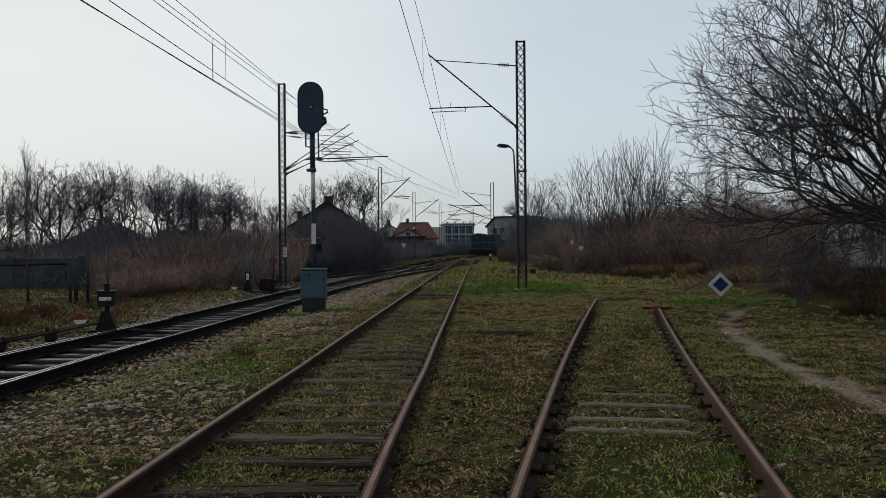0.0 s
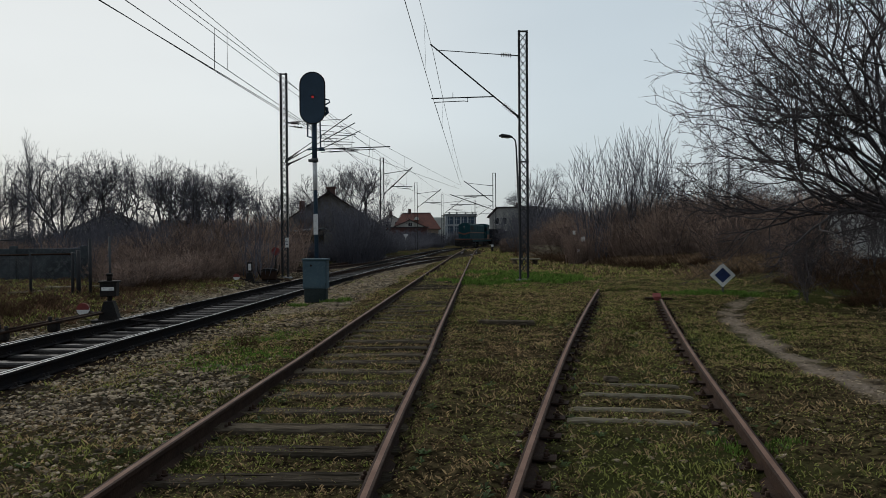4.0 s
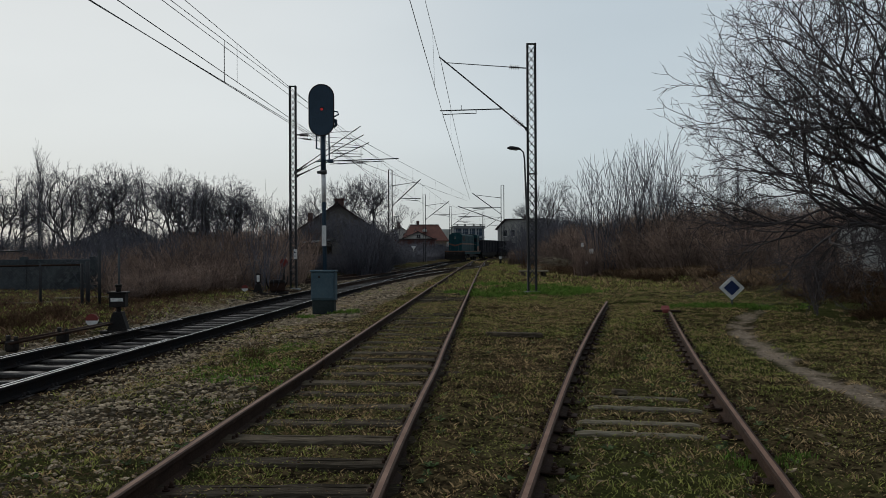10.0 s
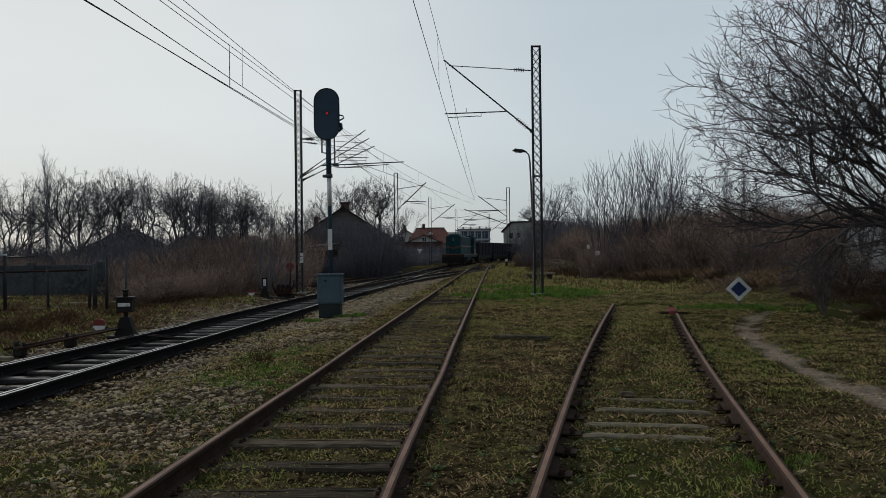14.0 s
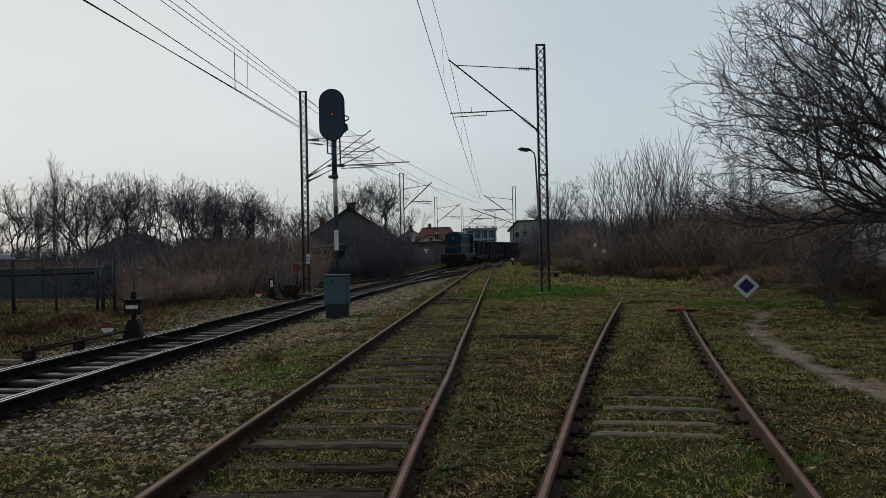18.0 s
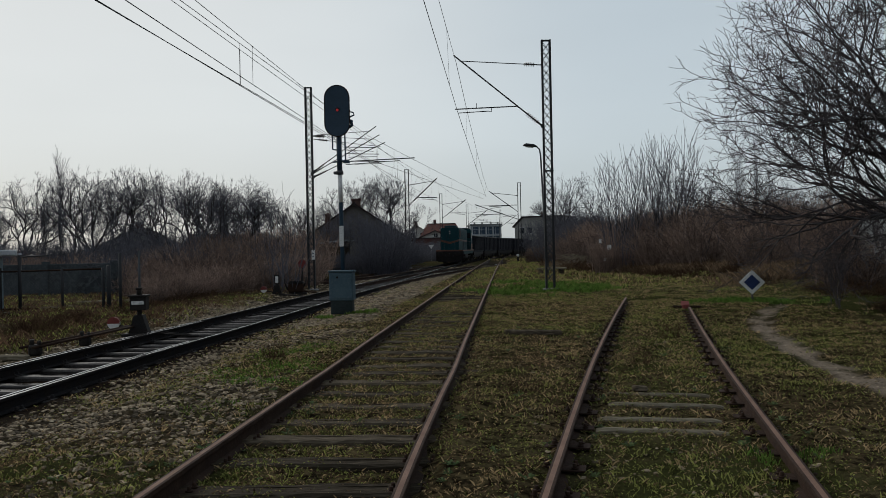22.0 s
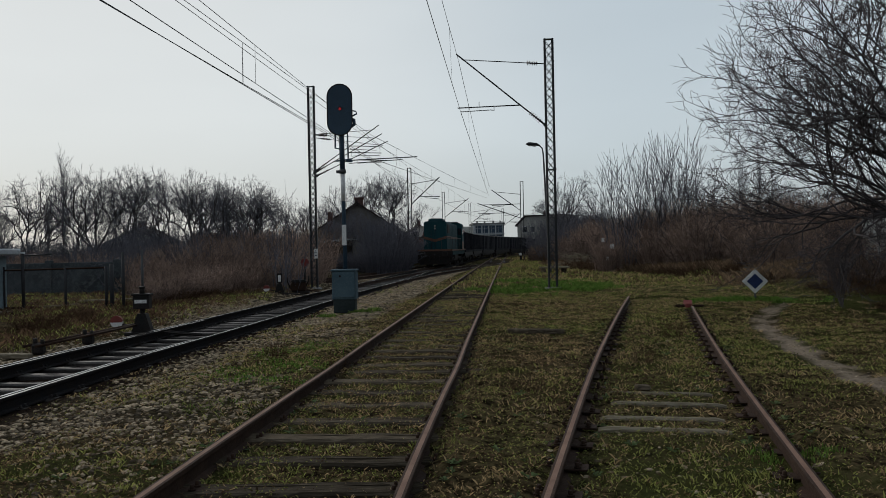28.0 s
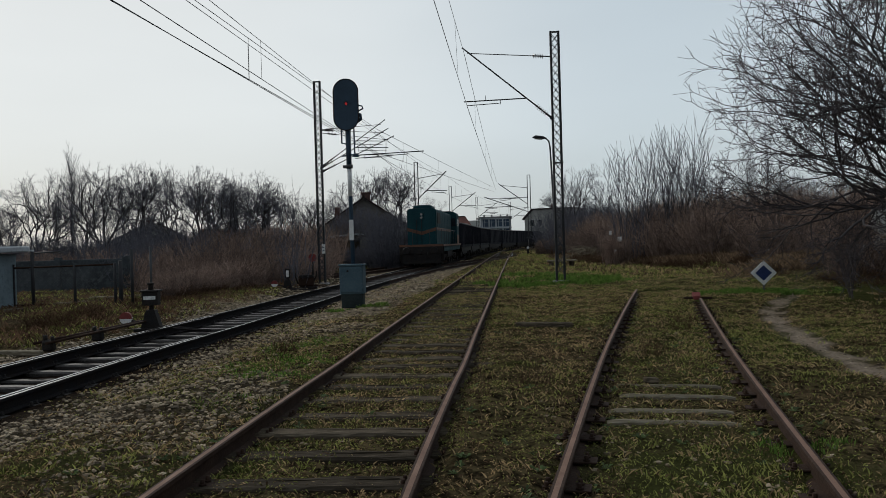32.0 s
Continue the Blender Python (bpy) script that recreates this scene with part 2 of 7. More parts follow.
CHIMNEY = material("sooty_brick", (0.11, 0.065, 0.055), (0.07, 0.048, 0.044), 3, 20, 0.9, 0, 0.4)
CONCRETE = material("grey_concrete", (0.24, 0.24, 0.235), (0.17, 0.17, 0.165), 1, 14, 0.85, 0, 0.2)
WINDOW_BLUE = material("pale_blue_glass", (0.050, 0.080, 0.120), (0.035, 0.055, 0.085), 1, 5, 0.2, 0, 0)
BLOCK_GREY = material("grey_block_facade", (0.24, 0.26, 0.28), (0.19, 0.205, 0.225), 0.2, 4, 0.8, 0, 0.1)
BLUE_WALL = material("faded_blue_wall", (0.060, 0.070, 0.076), (0.032, 0.036, 0.038), 1.1, 8, 0.9, 0, 0.3, (0.075, 0.082, 0.085))
HUT_BLUE = material("pale_blue_hut_paint", (0.20, 0.26, 0.29), (0.15, 0.19, 0.21), 1, 10, 0.8, 0, 0.1)
SHEET_WHITE = material("white_sheet_roof", (0.42, 0.45, 0.47), (0.34, 0.36, 0.38), 1, 14, 0.5, 0, 0.05)
RED_LENS = bpy.data.materials.new("lit_red_lens")
RED_LENS.use_nodes = True
RED_LENS.node_tree.nodes["Principled BSDF"].inputs["Base Color"].default_value = (0.4, 0.02, 0.02, 1)
RED_LENS.node_tree.nodes["Principled BSDF"].inputs["Emission Color"].default_value = (1.0, 0.05, 0.05, 1)
RED_LENS.node_tree.nodes["Principled BSDF"].inputs["Emission Strength"].default_value = 0.16
LAMP_GLASS = material("milky_lamp_glass", (0.30, 0.29, 0.26), (0.24, 0.23, 0.21), 3, 20, 0.25, 0, 0)


# ---- mesh helpers ----
class Build:
    """Collects vertices and faces for one mesh."""

    def __init__(self):
        self.v, self.f, self.s, self.m = [], [], [], []

    def add(self, verts, faces, smooth=False, mat=0):
        o = len(self.v)
        self.v.extend(verts)
        self.f.extend([tuple(i + o for i in f) for f in faces])
        self.s.extend([smooth] * len(faces))
        self.m.extend([mat] * len(faces))
        return self

    def box(self, c, size, bevel=0.0, turn=None, mat=0):
        hx, hy, hz = (s / 2 for s in size)
        b = min(bevel, hx * 0.49, hy * 0.49, hz * 0.49)
        c = Vector(c)
        if b <= 0:
            vs = [Vector((x * hx, y * hy, z * hz)) for x in (-1, 1) for y in (-1, 1) for z in (-1, 1)]
            fs = [(0, 1, 3, 2), (4, 6, 7, 5), (0, 4, 5, 1), (2, 3, 7, 6), (0, 2, 6, 4), (1, 5, 7, 3)]
        else:
            vs, ix = [], {}
            for x in (-1, 1):
                for y in (-1, 1):
                    for z in (-1, 1):
                        for a in range(3):
                            ix[x, y, z, a] = len(vs)
                            vs.append(Vector((x * (hx - (b if a != 0 else 0)), y * (hy - (b if a != 1 else 0)), z * (hz - (b if a != 2 else 0)))))
            fs = []
            for a in range(3):
                p, q = (a + 1) % 3, (a + 2) % 3
                for s in (-1, 1):
                    loop = []
                    for u, w in ((-1, -1), (1, -1), (1, 1), (-1, 1)):
                        k = [0, 0, 0]
                        k[a], k[p], k[q] = s, u, w
                        loop.append(ix[k[0], k[1], k[2], a])
                    fs.append(tuple(loop if s > 0 else loop[::-1]))
                for u in (-1, 1):
                    for w in (-1, 1):
                        def at(e, ax):
                            k = [0, 0, 0]
                            k[a], k[p], k[q] = e, u, w
                            return ix[k[0], k[1], k[2], ax]
                        loop = [at(-1, p), at(1, p), at(1, q), at(-1, q)]
                        fs.append(tuple(loop if u * w < 0 else loop[::-1]))
            for x in (-1, 1):
                for y in (-1, 1):
                    for z in (-1, 1):
                        loop = [ix[x, y, z, 0], ix[x, y, z, 1], ix[x, y, z, 2]]
                        fs.append(tuple(loop if x * y * z > 0 else loop[::-1]))
        if turn is not None:
            vs = [turn @ v for v in vs]
        return self.add([v + c for v in vs], fs, mat=mat)

    def tube(self, pts, radii, n=8, cap=True, mat=0, smooth=True):
        pts = [Vector(p) for p in pts]
        if not hasattr(radii, "__len__"):
            radii = [radii] * len(pts)
        vs, fs = [], []
        side = None
        for i, p in enumerate(pts):
            d = (pts[min(i + 1, len(pts) - 1)] - pts[max(i - 1, 0)]).normalized()
            if side is None:
                side = d.orthogonal().normalized()
            side = (side - d * side.dot(d)).normalized()
            up = d.cross(side)
            for j in range(n):
                a = 2 * math.pi * j / n
                vs.append(p + (side * math.cos(a) + up * math.sin(a)) * radii[i])
        for i in range(len(pts) - 1):
            for j in range(n):
                fs.append((i * n + j, i * n + (j + 1) % n, (i + 1) * n + (j + 1) % n, (i + 1) * n + j))
        self.add(vs, fs, smooth, mat)
        if cap:
            o = len(self.v) - len(vs)
            self.f.append(tuple(o + j for j in range(n))[::-1])
            self.f.append(tuple(o + (len(pts) - 1) * n + j for j in range(n)))
            self.s.extend([False, False])
            self.m.extend([mat, mat])
        return self

    def prism(self, outline, a, b, axis="y", mat=0):
        """An outline in the two other axes (in order), drawn from a to b along axis."""
        n = len(outline)
        put = {"x": lambda u, w, t: (t, u, w), "y": lambda u, w, t: (u, t, w), "z": lambda u, w, t: (u, w, t)}[axis]
        vs = [Vector(put(u, w, t)) for t in (a, b) for u, w in outline]
        fs = [tuple(range(n)), tuple(range(2 * n - 1, n - 1, -1))]
        fs += [(i, i + n, (i + 1) % n + n, (i + 1) % n) for i in range(n)]
        return self.add(vs, fs, mat=mat)

    def mesh(self, name, *mats):
        me = bpy.data.meshes.new(name)
        me.from_pydata([tuple(v) for v in self.v], [], self.f)
        me.polygons.foreach_set("use_smooth", self.s)
        me.polygons.foreach_set("material_index", self.m)
        for m in mats:
            me.materials.append(m)
        bm = bmesh.new()
        bm.from_mesh(me)
        bmesh.ops.recalc_face_normals(bm, faces=bm.faces)
        bm.to_mesh(me)
        bm.free()
        return me


def part(name, b, mat, parent, label=""):
    """Links a Build, or a finished mesh, as one mesh object under a thing or a part."""
    me = b if isinstance(b, bpy.types.Mesh) else b.mesh(name, *(mat if isinstance(mat, tuple) else (mat,)))
    ob = new(name, me)
    ob.parent = parent
    return tagged(ob, label)


def thing(name, m, label, category, group="", kind=""):
    ob = new(name)
    ob.empty_display_size = 0.2
    ob.matrix_basis = m
    return tagged(ob, label, category, group, kind)


def solid(name, b, mat, m, label, category, group="", kind=""):
    ob = new(name, b.mesh(name, *(mat if isinstance(mat, tuple) else (mat,))))
    ob.matrix_basis = m
    return tagged(ob, label, category, group, kind)


def raw_mesh(name, verts, faces, mat, smooth=False):
    """A large mesh straight from arrays."""
    me = bpy.data.meshes.new(name)
    me.vertices.add(len(verts))
    me.vertices.foreach_set("co", np.asarray(verts, "f").ravel())
    faces = np.asarray(faces, "i")
    k = faces.shape[1]
    me.loops.add(faces.size)
    me.loops.foreach_set("vertex_index", faces.ravel())
    me.polygons.add(len(faces))
    me.polygons.foreach_set("loop_start", np.arange(len(faces), dtype="i") * k)
    me.polygons.foreach_set("use_smooth", np.full(len(faces), smooth))
    me.update(calc_edges=True)
    me.materials.append(mat)
    return me


# ---- the lines of the tracks, in plan ----
def glide(pts, step=0.5):
    """A smooth line through plan points, resampled at even steps."""
    p = np.array([pts[0]] + list(pts) + [pts[-1]], float)
    p[0], p[-1] = 2 * p[1] - p[2], 2 * p[-2] - p[-3]
    out = []
    for i in range(1, len(p) - 2):
        for u in np.linspace(0, 1, 40, endpoint=False):
            a, b, c, d = p[i - 1:i + 3]
            out.append(0.5 * (2 * b + (c - a) * u + (2 * a - 5 * b + 4 * c - d) * u * u + (3 * b - a - 3 * c + d) * u ** 3))
    out.append(p[-2])
    out = np.array(out)
    s = np.concatenate([[0], np.cumsum(np.hypot(*np.diff(out, axis=0).T))])
    t = np.arange(0, s[-1], step)
    return np.stack([np.interp(t, s, out[:, 0]), np.interp(t, s, out[:, 1])], 1)


MAIN = glide([(-5.95, -12), (-5.78, 0), (-5.55, 10), (-5.3, 15), (-5.08, 20), (-4.8, 27.5), (-4.5, 33), (-4.15, 40), (-3.75, 50), (-3.2, 63), (-2.5, 76), (-1.7, 90), (-0.5, 105), (1.2, 118), (3.5, 130), (6.2, 141), (9.6, 152), (14.2, 165), (20.5, 178), (31, 195), (47, 215), (70, 238), (100, 262)])
SIDING = glide([(-1.45, -12), (-1.32, 0), (-1.2, 4.6), (-1.07, 7.7), (-0.97, 9.6), (-0.86, 12.5), (-0.62, 18.1), (0.0, 32.6), (0.85, 52), (1.7, 71), (2.65, 90.5), (3.6, 108), (4.9, 128), (7.3, 143)])
STUB = glide([(-2.0, -12), (0.28, 0), (1.14, 4.5), (1.99, 8.8), (2.73, 12.3), (3.88, 17.5), (4.98, 22.3)])
CROSSOVER = glide([(-4.5, 33), (-3.95, 40), (-2.9, 50), (-1.0, 62), (0.9, 71), (2.3, 82), (2.95, 96)])
LOOP = glide([(-11.0, 30), (-9.2, 36), (-7.3, 44), (-5.6, 54), (-4.2, 64), (-2.6, 76)])


def off_line(line, x, y, cap=400.0):
    """Distance of plan points from a line."""
    x, y = np.asarray(x, float), np.asarray(y, float)
    best = np.full(x.shape, cap * cap)
    q = line[::3] if len(line) > 12 else line
    q = np.concatenate([q, line[-1:]]) if not np.array_equal(q[-1], line[-1]) else q
    for (ax, ay), (bx, by) in zip(q[:-1], q[1:]):
        ex, ey = bx - ax, by - ay
        u = np.clip(((x - ax) * ex + (y - ay) * ey) / (ex * ex + ey * ey), 0, 1)
        best = np.minimum(best, (x - ax - u * ex) ** 2 + (y - ay - u * ey) ** 2)
    return np.sqrt(best)


def main_z(y):
    """The height of the main line's rail heads."""
    return np.interp(y, [0, 12, 55, 150, 400], [0.05, 0.05, -0.06, -0.10, -0.10])


def smooth(e0, e1, x):
    t = np.clip((np.asarray(x, float) - e0) / (e1 - e0), 0, 1)
    return t * t * (3 - 2 * t)


def lumps(x, y, size, seed=0):
    """Smooth value noise in about -1..1."""
    u, w = np.asarray(x, float) / size + 37.1 * seed, np.asarray(y, float) / size - 11.7 * seed
    iu, iw = np.floor(u).astype(np.int64), np.floor(w).astype(np.int64)
    fu, fw = u - iu, w - iw
    fu, fw = fu * fu * (3 - 2 * fu), fw * fw * (3 - 2 * fw)

    def h(a, b):
        k = (a * 374761393 + b * 668265263 + seed * 974711) & 0x7FFFFFFF
        k = ((k ^ (k >> 13)) * 1274126177) & 0x7FFFFFFF
        return ((k ^ (k >> 16)) & 0xFFFF) / 32767.5 - 1
    return (h(iu, iw) * (1 - fu) + h(iu + 1, iw) * fu) * (1 - fw) + (h(iu, iw + 1) * (1 - fu) + h(iu + 1, iw + 1) * fu) * fw


FOOTPATH = glide([(3.95, 4.5), (4.1, 7.6), (4.25, 9.7), (4.47, 11.1), (4.77, 12.9), (5.26, 15.1), (6.07, 17.1), (7.24, 19.4), (8.1, 21.4), (9.4, 24)])


def ground_parts(x, y):
    """Height of the ground and its cover at plan points."""
    x, y = np.asarray(x, float), np.asarray(y, float)
    shape = x.shape
    x, y = x.ravel(), y.ravel()
    near = (np.abs(x) < 120) & (y > -15) & (y < 280)
    d = {}
    for key, line in (("main", MAIN), ("siding", SIDING), ("stub", STUB), ("cross", CROSSOVER), ("loop", LOOP), ("path", FOOTPATH)):
        v = np.full(x.shape, 400.0)
        v[near] = off_line(line, x[near], y[near])
        d[key] = v
    z = 0.035 * lumps(x, y, 2.3, 1) + 0.02 * lumps(x, y, 0.7, 2) + 0.030 * lumps(x, y, 0.26, 3) + 0.018 * lumps(x, y, 0.13, 4)
    z = z * np.clip(np.hypot(x, y) / 3, 0, 1) * (np.hypot(x, y) < 90)
    bed = 1 - smooth(0.72, 0.98, np.minimum(d["siding"], d["stub"]))
    z = z * (1 - 0.4 * bed) - 0.046 * bed + 0.02 * (1 - bed) * (1 - smooth(1.0, 1.7, np.minimum(d["siding"], d["stub"])))
    rail = main_z(y)
    trench = 1 - smooth(1.3, 2.6, np.minimum(np.minimum(d["main"], d["cross"]), d["loop"]))
    z = z * (1 - trench * 0.6) + trench * (rail - 0.176)
    z = z - 0.045 * (1 - smooth(0.60, 0.70, np.minimum(d["main"], d["cross"])))
    z = z + 0.035 * (1 - smooth(1.35, 1.7, d["main"])) * smooth(0.84, 0.95, d["main"])
    z = z - 0.02 * (1 - smooth(0.15, 0.4, d["path"]))
    # the bank on the far right, under the thicket
    z = z + 0.55 * smooth(7.5, 12, x - 0.02 * y) * smooth(18, 30, y) * (1 - smooth(90, 140, y))
    d["ballast"] = np.maximum(1 - smooth(1.2, 2.2, d["main"] + 0.35 * lumps(x, y, 0.9, 5)), 1 - smooth(1.0, 1.8, np.minimum(d["cross"], d["loop"])))
    edge = x + 0.25 * lumps(x, y, 1.1, 6) - np.interp(y, [0, 20, 30, 45, 60, 75], [0, 0, 0.5, 1.1, 1.9, 3.0])
    strip = smooth(-5.3, -4.2, x) * (1 - smooth(-2.3, -1.9, edge)) * (1 - smooth(62, 78, y))
    shoulder = (1 - smooth(2.0, 3.0, d["main"] + 0.4 * lumps(x, y, 1.2, 8))) * smooth(14, 20, y) * (1 - smooth(70, 85, y))
    d["ballast"] = np.clip(np.maximum(np.maximum(d["ballast"], 0.9 * shoulder), strip * (0.40 + 0.10 * smooth(6, 11, y) + 0.12 * smooth(14, 22, y) + 0.65 * lumps(x, y, 1.5, 7))), 0, 1)
    d["z"] = z
    return {k: v.reshape(shape) for k, v in d.items()}


def ground_z(x, y):
    return float(ground_parts(np.array([x]), np.array([y]))["z"][0])


# ---- the ground: one sheet to the horizon ----
def ground_material():
    m = bpy.data.materials.new("trackside_ground")
    m.use_nodes = True
    n, k = m.node_tree.nodes, m.node_tree.links
    bs = n["Principled BSDF"]
    tc = n.new("ShaderNodeTexCoord")

    def noise_at(scale, detail=4.0, rough=0.6):
        t = n.new("ShaderNodeTexNoise")
        t.inputs["Scale"].default_value, t.inputs["Detail"].default_value, t.inputs["Roughness"].default_value = scale, detail, rough
        k.new(tc.outputs["Object"], t.inputs["Vector"])
        return t.outputs["Fac"]

    def span(value, a, b, c=0.0, d=1.0):
        r = n.new("ShaderNodeMapRange")
        for key, v in zip(("From Min", "From Max", "To Min", "To Max"), (a, b, c, d)):
            r.inputs[key].default_value = v
        k.new(value, r.inputs["Value"])
        return r.outputs[0]

    def blend(f, a, b):
        x = n.new("ShaderNodeMix")
        x.data_type = "RGBA"
        for key, v in (("A", a), ("B", b)):
            if isinstance(v, tuple):
                x.inputs[key].default_value = (*v, 1)
            else:
                k.new(v, x.inputs[key])
        k.new(f, x.inputs["Factor"])
        return x.outputs["Result"]

    def mask(name):
        a = n.new("ShaderNodeAttribute")
        a.attribute_name = name
        return a.outputs["Fac"]
    broad, mid, fine, grit = noise_at(0.35), noise_at(2.2), noise_at(14), noise_at(55, 3)
    turf = blend(span(mid, 0.4, 0.62), (0.122, 0.092, 0.050), (0.080, 0.072, 0.033))
    turf = blend(span(broad, 0.42, 0.62), turf, blend(span(fine, 0.35, 0.65), (0.090, 0.070, 0.036), (0.045, 0.036, 0.019)))
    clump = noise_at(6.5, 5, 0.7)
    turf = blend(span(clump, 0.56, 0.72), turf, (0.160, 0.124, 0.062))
    # near-black gaps: the shade between tufts is painted into the turf's colour
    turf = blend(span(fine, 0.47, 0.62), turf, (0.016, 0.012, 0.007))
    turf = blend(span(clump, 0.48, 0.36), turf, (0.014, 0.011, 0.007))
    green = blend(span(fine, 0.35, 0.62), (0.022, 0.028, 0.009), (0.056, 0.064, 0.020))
    # the same painted shade in the green cover's gaps
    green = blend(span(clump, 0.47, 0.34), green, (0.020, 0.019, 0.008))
    turf = blend(mask("green"), turf, green)
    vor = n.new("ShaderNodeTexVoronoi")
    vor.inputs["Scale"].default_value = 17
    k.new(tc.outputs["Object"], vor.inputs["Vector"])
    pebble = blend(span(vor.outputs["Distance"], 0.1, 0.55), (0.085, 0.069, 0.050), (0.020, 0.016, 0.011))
    pebble = blend(span(mid, 0.35, 0.75), pebble, (0.070, 0.056, 0.042))
    pebble = blend(mask("oil"), pebble, blend(span(fine, 0.4, 0.65), (0.022, 0.016, 0.012), (0.010, 0.008, 0.007)))
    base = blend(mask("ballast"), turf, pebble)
    trod = blend(span(fine, 0.35, 0.7), (0.280, 0.225, 0.175), (0.155, 0.122, 0.092))
    base = blend(mask("trod"), base, trod)
    base = blend(mask("litter"), base, blend(span(fine, 0.4, 0.65), (0.062, 0.045, 0.032), (0.038, 0.029, 0.022)))
    k.new(base, bs.inputs["Base Color"])
    bs.inputs["Roughness"].default_value = 0.95
    bs.inputs["Specular IOR Level"].default_value = 0.0
    add = n.new("ShaderNodeMath")
    k.new(fine, add.inputs[0])
    k.new(grit, add.inputs[1])
    bp = n.new("ShaderNodeBump")
    bp.inputs["Strength"].default_value, bp.inputs["Distance"].default_value = 0.9, 0.06
    k.new(add.outputs[0], bp.inputs["Height"])
    k.new(bp.outputs[0], bs.inputs["Normal"])
    return m


def steps(a, b, fine_step, out, far):
    """Even steps from a to b, then ever wider ones out to far on both sides."""
    mid = list(np.arange(a, b, fine_step))
    lo, hi, s = [mid[0]], [mid[-1]], fine_step
    while hi[-1] < far:
        s *= out
        hi.append(hi[-1] + s)
        lo.append(lo[-1] - s)
    return np.array(lo[:0:-1] + mid + hi[1:])


def make_ground():
    xs, ys = steps(-7, 6, 0.06, 1.06, 3000), steps(3, 17, 0.06, 1.06, 3000)
    gx, gy = np.meshgrid(xs, ys)
    p = ground_parts(gx, gy)
    verts = np.stack([gx, gy, p["z"]], -1).reshape(-1, 3)
    nx, ny = len(xs), len(ys)
    i = (np.arange(ny - 1)[:, None] * nx + np.arange(nx - 1)[None]).ravel()
    faces = np.stack([i, i + 1, i + nx + 1, i + nx], 1)
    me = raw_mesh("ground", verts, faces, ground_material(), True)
    x, y = gx, gy
    green = smooth(0.05, 0.6, lumps(x, y, 1.9, 11) + 0.6 * lumps(x, y, 0.6, 12)) * 0.75
    green = np.maximum(green, 0.45 * (1 - smooth(2.0, 4.2, np.hypot((x - 3.2) / 1.3, (y - 30) / 3.0) + 2.2 * lumps(x, y, 1.3, 79))))
    green = np.maximum(green, 0.8 * (1 - smooth(2.0, 3.6, np.hypot((x - 7.5) / 1.4, (y - 21) / 1.6))))
    green = np.maximum(green, 0.5 * (1 - smooth(0.7, 1.0, p["stub"])) * smooth(-0.3, 0.5, lumps(x, y, 0.8, 13)))
    trod = (1 - smooth(0.07, 0.33, p["path"] + 0.08 + 0.15 * lumps(x, y, 0.6, 14) + 0.13 * lumps(x, y, 0.2, 17))) * smooth(5, 8, y) * (1 - smooth(19, 24, y))
    litter = np.maximum(smooth(8.3, 11, x - 0.03 * y + 0.8 * lumps(x, y, 2, 15)) * smooth(22, 27, y), 0.6 * smooth(40, 60, y) * smooth(7, 9.5, x))
    litter = np.maximum(litter, smooth(-8.3, -10.5, x + 0.8 * lumps(x, y, 2, 16)) * 0.7)
    for name, v in (("green", green), ("ballast", p["ballast"]), ("trod", trod), ("litter", litter), ("oil", 1 - smooth(1.1, 1.55, p["main"] + 0.3 * lumps(x, y, 0.5, 18)))):
        me.attributes.new(name, "FLOAT", "POINT").data.foreach_set("value", np.clip(v, 0, 1).astype("f").ravel())
    return tagged(new("ground", me), "uneven grassy and gravelly ground along the railway sidings", "ground", kind="structure")


make_ground()


# ---- tracks ----
HEAD = [(-0.017, 0.0), (-0.034, -0.003), (-0.036, -0.026), (-0.030, -0.040), (-0.009, -0.050), (-0.009, -0.128), (-0.065, -0.142), (-0.067, -0.155)]
PROFILE = HEAD + [(-a, b) for a, b in HEAD[::-1]]


def rail_build(line, side, height, y0=-1e9, y1=1e9, shift=0.0):
    """One rail, swept along a track's line at a gauge of 1.435 m; the head's top is its second material."""
    q = line[(line[:, 1] >= y0) & (line[:, 1] <= y1)]
    d = np.gradient(q, axis=0)
    d /= np.hypot(d[:, 0], d[:, 1])[:, None]
    nrm = np.stack([d[:, 1], -d[:, 0]], 1)
    b = Build()
    n = len(PROFILE)
    for (x, y), (ux, uy) in zip(q, nrm):
        for a, h in PROFILE:
            o = side * 0.7525 + shift + a
            b.v.append((x + ux * o, y + uy * o, height(y) + h))
    for i in range(len(q) - 1):
        for j in range(n):
            b.f.append((i * n + j, i * n + (j + 1) % n, (i + 1) * n + (j + 1) % n, (i + 1) * n + j))
            b.s.append(False)
            b.m.append(1 if j == n - 1 else 0)
    for e in (0, len(q) - 1):
        b.f.append(tuple(e * n + j for j in range(n)))
        b.s.append(False)
        b.m.append(0)
    return b


